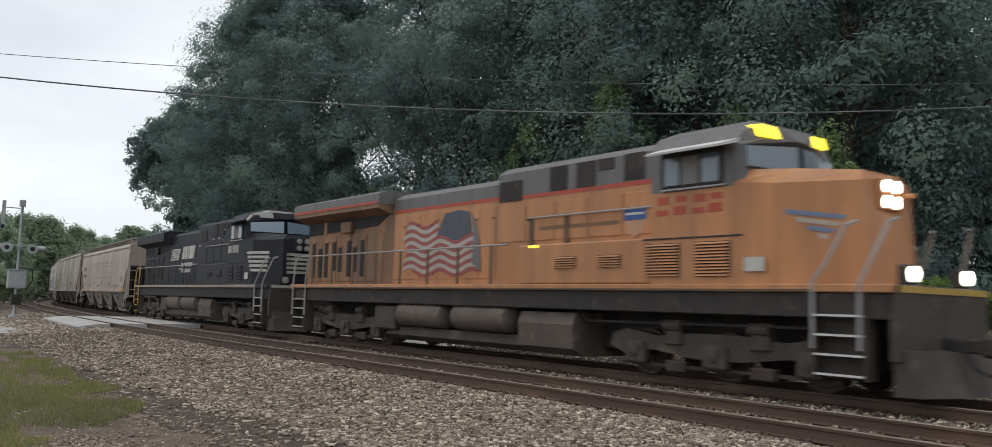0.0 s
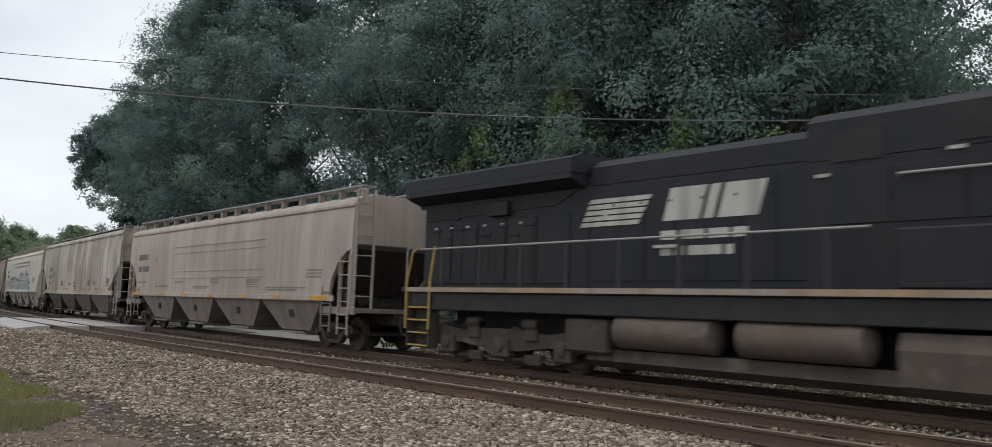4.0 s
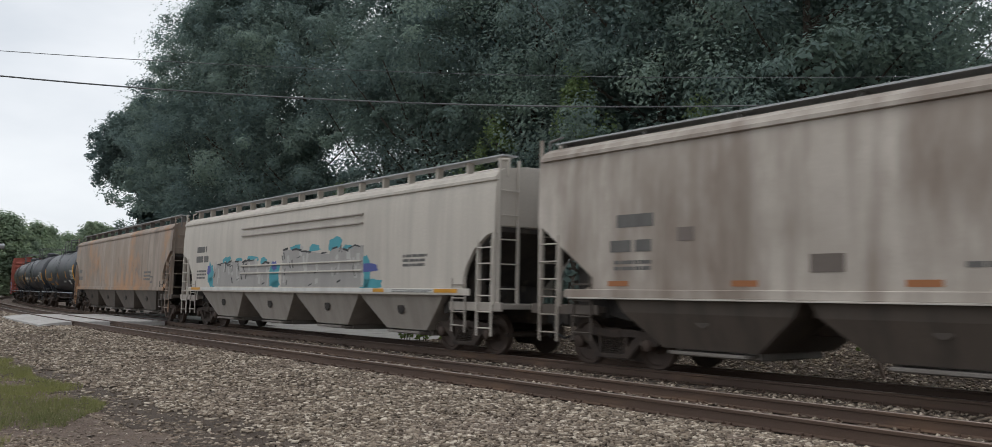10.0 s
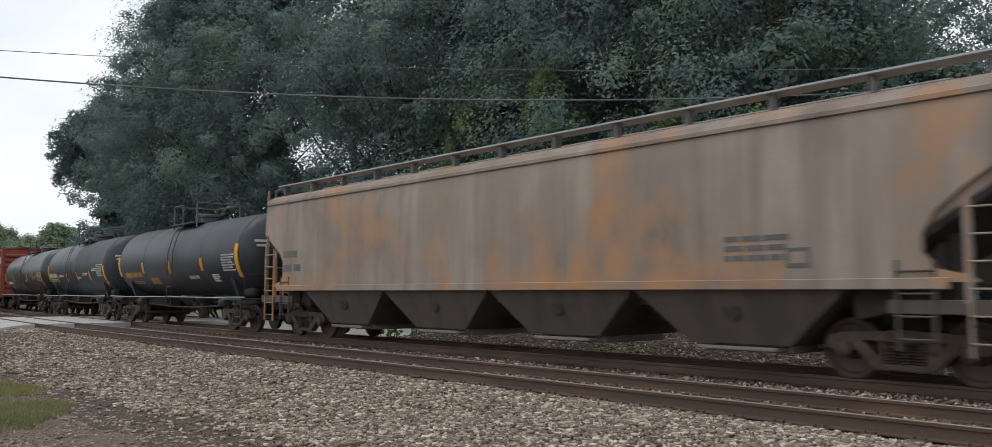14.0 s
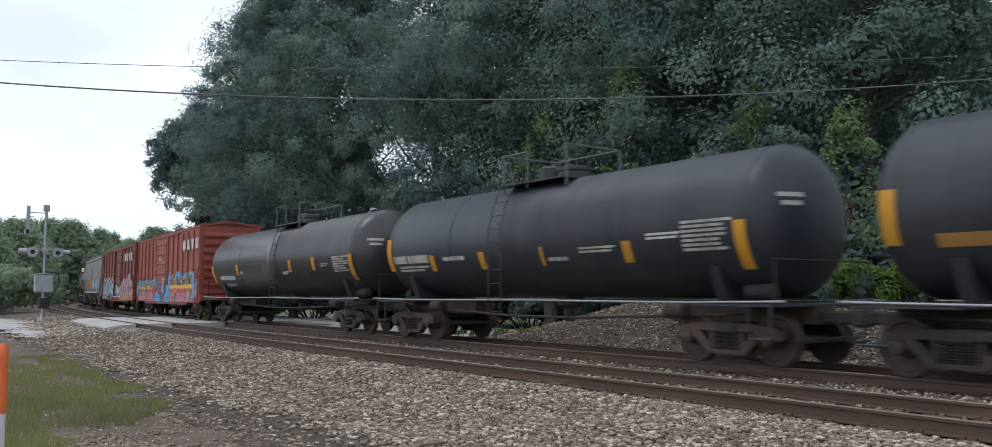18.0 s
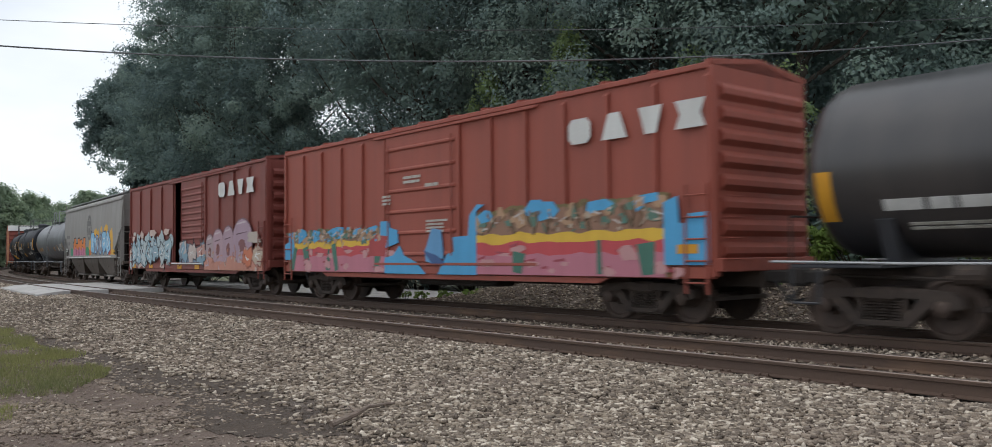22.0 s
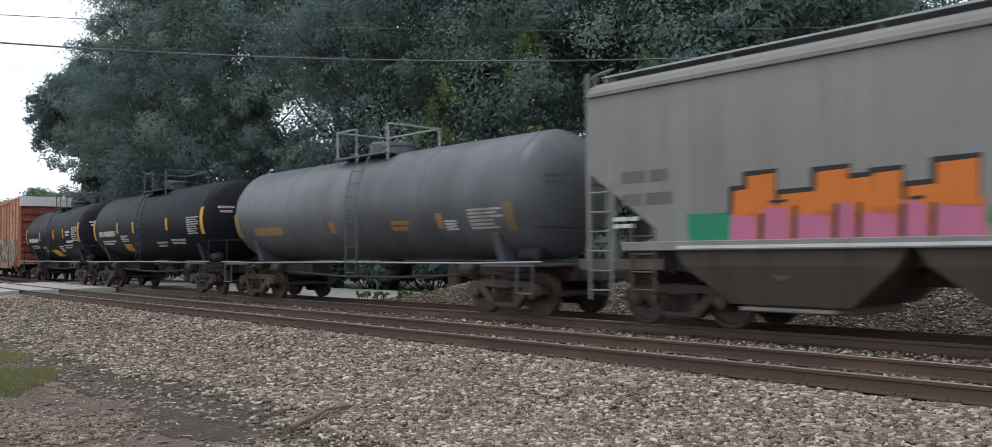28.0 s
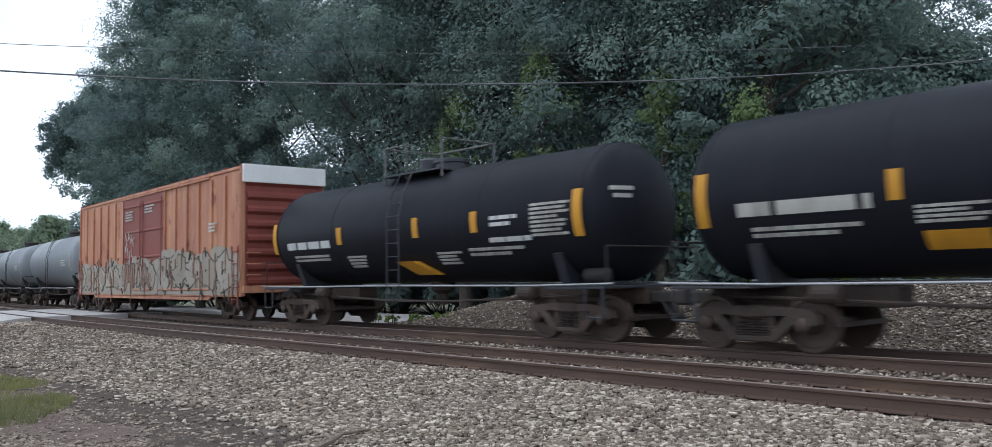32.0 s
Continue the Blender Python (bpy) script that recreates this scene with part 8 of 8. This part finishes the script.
part("painted_swoop", Geo().plate([(-0.6, 1.1), (1.5, 1.1), (1.35, 1.45), (0.7, 1.8), (-0.1, 1.95), (-0.6, 1.9)], -1.5565, -1.54), spray((0.13, 0.20, 0.27)), f2, "dark blue sprayed swoop on the door")


def arched_letter(car, x0, x1, z0, z1, fill, seed):
    """A tall puffy letter with a rounded head, a dark outline and a hollow."""
    r = random.Random(seed)
    w, c = x1 - x0, (x0 + x1) / 2

    def arch(g, lo, hi):
        pts = [(x0 - g, lo), (x1 + g, lo)]
        for i in range(9):
            q = math.pi * i / 8
            pts.append((c + (w / 2 + g) * math.cos(q), hi - w * 0.4 + (w * 0.4 + g) * math.sin(q)))
        return pts
    k = 0.0004 * (seed % 7)
    part("letter_edge", Geo().plate(arch(0.05, z0, z1), yg - 0.004 - k, yg + 0.004), spray((0.16, 0.09, 0.11)), car)
    part("letter_fill", Geo().plate(arch(0, z0, z1), yg - 0.008 - k, yg + 0.004), spray(fill), car, "dusty pink sprayed letter")
    part("letter_hollow", Geo().plate(blob(c + r.uniform(-0.1, 0.1), z0 + (z1 - z0) * 0.42, w * 0.3, 0.4, r, 9, 0.3), yg - 0.012 - k, yg + 0.004), spray((0.19, 0.07, 0.07)), car)
    part("letter_shine", Geo().plate(stroke(x0 + w * 0.2, z1 - 0.16, x0 + w * 0.7, z1 - 0.1, 0.05, 0, 1.3), yg - 0.012 - k, yg + 0.004), spray((0.50, 0.42, 0.44)), car)
    part("letter_crease", Geo().plate(stroke(c - w * 0.3, z0 + (z1 - z0) * 0.68, c + w * 0.25, z0 + (z1 - z0) * 0.72, 0.04, 0, 0.6), yg - 0.0125 - k, yg + 0.004), spray((0.12, 0.06, 0.08)), car)


for q, (x0, x1, z1, col) in enumerate(((2.5, 3.25, 2.14, (0.36, 0.28, 0.29)), (3.2, 4.25, 2.32, (0.40, 0.27, 0.31)), (4.25, 5.2, 2.4, (0.38, 0.26, 0.31)), (5.2, 6.9, 2.62, (0.36, 0.25, 0.31)))):
    arched_letter(f2, x0, x1, 1.0, z1, col, 33 + q)
graffiti(f2, 6.1, 7.85, 0.95, 1.75, [(0.52, 0.16, 0.08), (0.45, 0.36, 0.28)], (0.25, 0.08, 0.05), 34, yg - 0.018, 2, fat=0.55)
humped(f2, 2.3, 7.8, 0.84, [(1.12, 0.0, (0.48, 0.22, 0.16))], [0.2, 0.05, 0.25, 0.1, 0.2], "painted_band", yg - 0.014, 7)
part("graffiti_tip", Geo().plate(blob(7.0, 1.95, 1.1, 0.45, random.Random(47), 12, 0.35), yg - 0.0145, yg + 0.004), spray((0.42, 0.36, 0.31)), f2)
for x in (-7.2, -4.6, -0.7, 1.4, 4.3, 6.75):
    part("reflector", Geo().box(x - 0.25, x + 0.25, -1.535, -1.515, 0.86, 1.02), M_YELLOW, f2)
part("door_light", Geo().box(-1.6, 2.1, -1.575, -1.56, 1.05, 1.10), M_WHITE, f2)
bars(f2, -7.3, -6.9, 2.35, 2.5, 1, M_CREAM, -1.535, 23)

spatter(f2, -7.6, -1.8, 0.95, 2.2, [(0.45, 0.50, 0.50), (0.05, 0.06, 0.07), (0.22, 0.36, 0.42)], 70, -1.5665, 64, 0.18)
spatter(f2, 2.4, 7.7, 0.9, 1.6, [(0.45, 0.33, 0.36), (0.48, 0.22, 0.15), (0.45, 0.38, 0.33)], 60, -1.567, 65, 0.2)

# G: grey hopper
h = hopper("grey covered hopper car with orange and light blue graffiti", 15.7, P_GREYH, P_DARKBAY, 3, True, rail_mat=P_GREYH, eave=4.30, seams=False, bracket=2.6, ends="straight")
place(h, -229.6)
ORANGE_, PINK_, DROP = (0.62, 0.17, 0.02), (0.50, 0.15, 0.26), (0.02, 0.02, 0.02)
for q, (xa, xb, lo, hi) in enumerate(((-4.75, -4.5, 1.9, 2.3), (-4.5, -4.0, 2.0, 2.52), (-3.95, -3.35, 1.92, 2.2), (-3.35, -2.85, 2.0, 2.5), (-2.95, -2.5, 1.95, 2.36), (-2.5, -2.1, 2.0, 2.42), (-2.05, -1.65, 1.9, 2.2), (-1.65, -1.12, 2.0, 2.5))):
    part("letter_drop", Geo().plate([(xa - 0.07, lo), (xb + 0.02, lo), (xb + 0.05, hi + 0.07), (xa - 0.05, hi + 0.06)], -1.5560 - 0.0001 * q, -1.549), spray(DROP), h, "black edge of a sprayed letter")
    part("letter_block", Geo().plate([(xa, lo - 0.08), (xb, lo - 0.1), (xb + 0.02, hi), (xa + 0.04, hi - 0.02)], -1.5585 - 0.0002 * q, -1.549), spray(ORANGE_), h, "orange upper part of a letter")
part("letter_body", Geo().plate([(-4.8, 1.46), (-1.02, 1.46), (-1.05, 2.0), (-1.5, 2.1), (-2.3, 1.98), (-3.1, 2.1), (-3.9, 2.02), (-4.72, 2.1)], -1.5572, -1.549), spray((0.50, 0.13, 0.05)), h)
for q, (xa, xb, hi) in enumerate(((-4.8, -4.3, 1.85), (-4.2, -3.75, 1.95), (-3.65, -3.1, 1.82), (-3.0, -2.75, 1.98), (-2.65, -2.15, 1.8), (-2.05, -1.75, 1.94), (-1.65, -1.05, 1.86))):
    part("letter_foot", Geo().plate([(xa, 1.46), (xb, 1.46), (xb - 0.03, hi), (xa + 0.03, hi + 0.06)], -1.5610 - 0.0002 * q, -1.549), spray(PINK_), h, "pink lower part of a letter")
for q, (xa, xb, za, zb) in enumerate(((-4.28, -4.22, 1.5, 1.9), (-3.72, -3.66, 1.5, 2.0), (-3.08, -3.02, 1.5, 2.0), (-2.73, -2.67, 1.5, 2.0), (-2.13, -2.06, 1.5, 1.95), (-1.73, -1.67, 1.5, 1.95), (-4.1, -3.8, 2.06, 2.1), (-2.0, -1.8, 2.0, 2.05))):
    part("letter_gap", Geo().plate([(xa, za), (xb, za), (xb + 0.03, zb), (xa + 0.03, zb)], -1.5645, -1.549), spray(DROP), h)
part("green_edge", Geo().plate(blob(-5.1, 1.72, 0.9, 0.6, random.Random(2), 10, 0.3), -1.556, -1.549), spray((0.02, 0.24, 0.12)), h)
part("green_edge", Geo().plate(blob(-0.5, 1.68, 0.9, 0.5, random.Random(5), 10, 0.3), -1.556, -1.549), spray((0.02, 0.24, 0.12)), h)
for q, (cx, cz, ww, hh) in enumerate(((0.3, 1.9, 0.9, 0.9), (1.7, 2.72, 0.7, 0.45), (2.3, 2.65, 0.6, 0.4), (3.2, 2.85, 0.5, 0.3), (4.4, 2.85, 0.8, 0.45), (5.6, 2.2, 0.8, 1.2), (5.9, 1.6, 1.2, 0.4))):
    part("yellow_edge", Geo().plate(blob(cx, cz, ww, hh, random.Random(60 + q), 11, 0.3), -1.5545, -1.549), spray((0.62, 0.34, 0.03)), h)
part("red_edge", Geo().plate(blob(0.2, 1.65, 0.5, 0.4, random.Random(7), 10, 0.3), -1.556, -1.549), spray((0.50, 0.07, 0.03)), h)
part("red_edge", Geo().plate(blob(5.3, 1.7, 0.5, 0.5, random.Random(8), 10, 0.3), -1.556, -1.549), spray((0.50, 0.07, 0.03)), h)
graffiti(h, 0.55, 5.4, 1.48, 2.85, [(0.22, 0.45, 0.64), (0.28, 0.50, 0.68), (0.22, 0.23, 0.28)], (0.03, 0.06, 0.16), 42, -1.5555, 5, fat=0.55)
ring = bmesh.new()
loops = []
for y_, rad_ in ((-1.557, 0.7), (-1.557, 0.56), (-1.549, 0.56), (-1.549, 0.7)):
    loops.append([ring.verts.new((-0.02 + 0.82 * rad_ * math.cos(2 * math.pi * q / 32), y_, 3.05 + rad_ * math.sin(2 * math.pi * q / 32))) for q in range(32)])
for u in range(4):
    for q in range(32):
        ring.faces.new((loops[u][q], loops[u][(q + 1) % 32], loops[(u + 1) % 4][(q + 1) % 32], loops[(u + 1) % 4][q]))
bmesh.ops.recalc_face_normals(ring, faces=ring.faces)
ring_mesh = bpy.data.meshes.new("round_emblem")
ring.to_mesh(ring_mesh)
ring.free()
ring_mesh.materials.append(M_DARKTEXT)
emblem = part("round_emblem", ring_mesh, None, h, "dark round emblem")
part("emblem_bar", Geo().box(-0.36, 0.32, -1.557, -1.549, 3.14, 3.42), M_DARKTEXT, emblem)
part("emblem_block", Geo().box(-0.24, 0.2, -1.557, -1.549, 2.66, 3.02), M_DARKTEXT, emblem)
bars(h, -7.0, -6.0, 2.55, 2.75, 1, M_DARKTEXT, -1.553, 44)
bars(h, -7.0, -5.9, 2.15, 2.35, 1, M_DARKTEXT, -1.553, 45)
bars(h, -7.2, -6.6, 1.75, 1.95, 2, M_WHITE, -1.5535, 46)
part("sill_band", Geo().box(-5.8, 5.8, -1.606, -1.60, 1.37, 1.42), M_WHITE, h)

# H: one grey and two black tank cars
FADED = spray((0.36, 0.21, 0.09))
h1 = tank_car("grey dirty tank car with faint lettering", 14.08, 15.6, P_GREYT, [
    (4.85, 5.95, 1.86, 2.3, 6, Cm), (1.9, 2.6, 1.9, 2.12, 2, OT), (4.0, 4.4, 1.86, 2.08, 4, Wm), (-5.3, -3.45, 1.92, 2.14, 1, FADED), (6.0, 6.3, 1.79, 2.4, 1, spray((0.22, 0.15, 0.08))), (-0.98, -0.7, 1.9, 2.2, 1, FADED),
    (-6.5, -6.2, 1.9, 2.6, 1, spray((0.27, 0.18, 0.09))), (3.7, 3.92, 1.9, 2.25, 1, FADED)], rusty=True, deck=P_GREYT, white_heads=False, lx=0.4, px=-0.1)
place(h1, -245.95)
h2 = tank_car("glossy black tank car with yellow strips and white lettering", 13.66, 15.1, P_BLACKT2, [
    (-6.35, -6.02, 2.06, 2.97, 1, Y), (-5.5, -3.3, 2.2, 2.42, 1, Cm), (-5.3, -3.5, 1.86, 2.02, 2, Cm), (-3.1, -2.8, 2.29, 2.73, 1, Y), (-2.7, -1.75, 1.95, 2.2, 4, Cm), (-2.65, -1.8, 1.58, 1.84, 1, Y),
    (-1.1, -0.8, 2.28, 2.72, 1, Y), (1.3, 2.4, 1.7, 1.88, 2, Cm), (2.9, 4.3, 1.78, 1.95, 2, Cm), (2.66, 2.97, 2.29, 2.74, 1, Y), (4.8, 5.9, 2.1, 2.7, 8, Cm), (5.97, 6.32, 2.08, 3.0, 1, Y)], deck=P_BLACKT)
place(h2, -261.2)
h3 = tank_car("black tank car with white lettering and a yellow flash low down", 13.6, 15.1, P_BLACKT2, [
    (-6.46, -6.16, 2.08, 2.98, 1, Y), (-5.55, -3.2, 2.18, 2.38, 1, Wm), (-5.3, -3.4, 1.84, 2.0, 2, Cm), (-2.85, -2.52, 2.24, 2.7, 1, Y), (-2.5, -1.6, 1.62, 1.92, 4, Cm), (0.6, 0.92, 2.27, 2.75, 1, Y),
    (2.78, 3.1, 2.29, 2.75, 1, Y), (3.5, 4.35, 2.39, 2.61, 2, Wm), (1.4, 2.3, 1.62, 1.9, 4, Cm), (2.6, 4.4, 1.78, 1.95, 2, Cm), (3.4, 4.7, 2.05, 2.15, 1, Wm), (4.75, 5.85, 2.12, 2.79, 8, Cm), (5.88, 6.22, 2.07, 2.99, 1, Y)], rusty=True, deck=P_BLACKT)
part("yellow_flash", Geo().add([(-0.2, -1.30, 1.72), (0.55, -1.30, 1.72), (1.2, -0.98, 1.38), (0.35, -0.98, 1.38), (-0.2, -1.1, 1.72), (0.55, -1.1, 1.72), (1.2, -0.8, 1.38), (0.35, -0.8, 1.38)],
                               [(0, 1, 2, 3), (7, 6, 5, 4), (0, 4, 5, 1), (2, 6, 7, 3), (1, 5, 6, 2), (0, 3, 7, 4)]), M_YELLOW, h3, "slanting yellow flash")
place(h3, -276.3)

# I: tall orange box car
i1 = boxcar("tall faded orange boxcar with white end panel and grey graffiti", 18.95, P_BOXORANGE, 4.92, 0.74, (-2.6, 2.4), ribs=17, end_mat=P_BOXBROWN, roof_mat=P_BOXBROWN, door_mat=P_BOXBROWN, split_door=True, rusty=True, door_ribs=4, ridge=0.02, ladder_mat=P_BOXBROWN)
place(i1, -294.1)
part("end_panel", Geo().box(9.475, 9.62, -1.46, 1.46, 4.48, 5.06, 0.01), car_paint("panel_white", (0.8, 0.8, 0.78), (0.6, 0.58, 0.54), streak=0.4), i1, "white band across the end")
bars(i1, 0.2, 1.4, 4.1, 4.4, 3, M_CREAM, -1.548, 51)
bars(i1, -2.2, -1.2, 3.9, 4.3, 4, M_CREAM, -1.548, 52)
bars(i1, 6.9, 7.6, 3.0, 3.3, 3, M_CREAM, -1.535, 53)
humped(i1, -9.3, 9.2, 0.86, [(1.98, 0.0, (0.36, 0.315, 0.255))], [0.3, 0.15, 0.4, 0.2, 0.35, 0.25, 0.5, 0.3, 0.45], "painted_band", -1.5325, 8)
graffiti(i1, -9.2, -3.0, 0.95, 2.25, [(0.37, 0.335, 0.275), (0.30, 0.255, 0.20)], (0.05, 0.045, 0.04), 54, yg, 6, highlight=(0.30, 0.27, 0.22), under=(0.34, 0.30, 0.24), fat=0.45)
graffiti(i1, -2.6, 1.6, 0.95, 2.3, [(0.31, 0.265, 0.21), (0.20, 0.125, 0.09)], (0.06, 0.05, 0.045), 55, -1.558, 5, highlight=(0.30, 0.27, 0.22), under=(0.34, 0.30, 0.24), fat=0.45)
scrawl = Geo()
rs = random.Random(77)
for q in range(16):
    x, z = -2.2 + 0.07 * q + rs.uniform(-0.1, 0.1), rs.uniform(2.35, 3.2)
    scrawl.plate(stroke(x, z, x + rs.uniform(-0.15, 0.15), z + rs.uniform(-0.35, 0.35), 0.045, 0, rs.uniform(0.6, 1.5)), -1.560 - 0.0002 * q, -1.545)
part("chalk_scrawl", scrawl, spray((0.55, 0.52, 0.47)), i1, "pale scrawl on the door")
smear = Geo()
for q in range(46):
    x, z = rs.uniform(-9.2, 9.1), rs.uniform(0.95, 2.35)
    smear.plate(stroke(x, z, x + rs.uniform(-0.25, 0.25), z + rs.uniform(-0.4, 0.4), rs.uniform(0.03, 0.08), 0, rs.uniform(0.4, 1.6)), -1.578 - 0.0001 * q, -1.56)
drip = Geo()
for q in range(60):
    x, z = rs.uniform(-9.2, 9.1), rs.uniform(1.5, 2.5)
    drip.plate(stroke(x, z, x + rs.uniform(-0.02, 0.02), z - rs.uniform(0.3, 1.2), rs.uniform(0.03, 0.1), 0, rs.uniform(0.2, 0.8)), -1.5785 - 0.0001 * q, -1.56)
part("rust_drip", drip, spray((0.27, 0.15, 0.095)), i1, "rust-brown run-off streaks")["kind"] = "stuff"
part("dark_scrawl", smear, spray((0.045, 0.04, 0.036)), i1, "dark sprayed scrawl")["kind"] = "stuff"
graffiti(i1, 1.9, 9.1, 0.95, 2.5, [(0.36, 0.325, 0.265), (0.30, 0.26, 0.205)], (0.05, 0.045, 0.04), 56, yg, 5, highlight=(0.30, 0.27, 0.22), under=(0.34, 0.30, 0.24), fat=0.45)

# J: grey tank cars that follow
j1 = tank_car("pale grey tank car following the orange boxcar", 13.0, 15.0, P_GREYT2, [(5.2, 5.4, 2.0, 2.9, 1, Cm), (3.0, 4.4, 2.3, 2.6, 3, Cm)], white_heads=False, platform=False, seam=True)
place(j1, -311.8)
for n_ in range(2):
    j = copy_thing(j1, Matrix.Identity(4))
    WHEELS += [o for o in j.children_recursive if o.name.startswith("wheelset")]
    place(j, -326.9 - 15.1 * n_)


# ---- movement ----
SPEED_ROWS = [(0.0, 0.0), (4.0, 32.45), (8.0, 64.37), (12.0, 96.58), (16.0, 129.26), (20.0, 161.55), (24.0, 194.38), (28.0, 226.74), (32.0, 258.85)]


def travelled(t):
    """Metres that the train has gone by t seconds."""
    ts, ds = [r[0] for r in SPEED_ROWS], [r[1] for r in SPEED_ROWS]
    return float(np.interp(t, ts, ds))


def car_pose(s):
    """A car rides on two trucks: its middle and heading by the chord between them."""
    x1, y1, _ = on_track(s + 6.5, 0)
    x2, y2, _ = on_track(s - 6.5, 0)
    return Matrix.Translation(((x1 + x2) / 2, (y1 + y2) / 2, 0)) @ Matrix.Rotation(math.atan2(y1 - y2, x1 - x2), 4, "Z")


def motions():
    for ob, s in CARS:
        walk(ob, [(t * 1.0, car_pose(s + travelled(t))) for t in range(33)])
    # every wheelset turns as its car rolls
    times = [i / 15 for i in range(481)]
    spins = [pose(0, 0, 0, 0, math.degrees(travelled(t) / 0.457) % 360, 0).to_quaternion().to_matrix().to_4x4() for t in times]
    for w in WHEELS:
        at = w.matrix_basis.translation.copy()
        walk(w, [(t, Matrix.Translation(at) @ q) for t, q in zip(times, spins)])


motions()
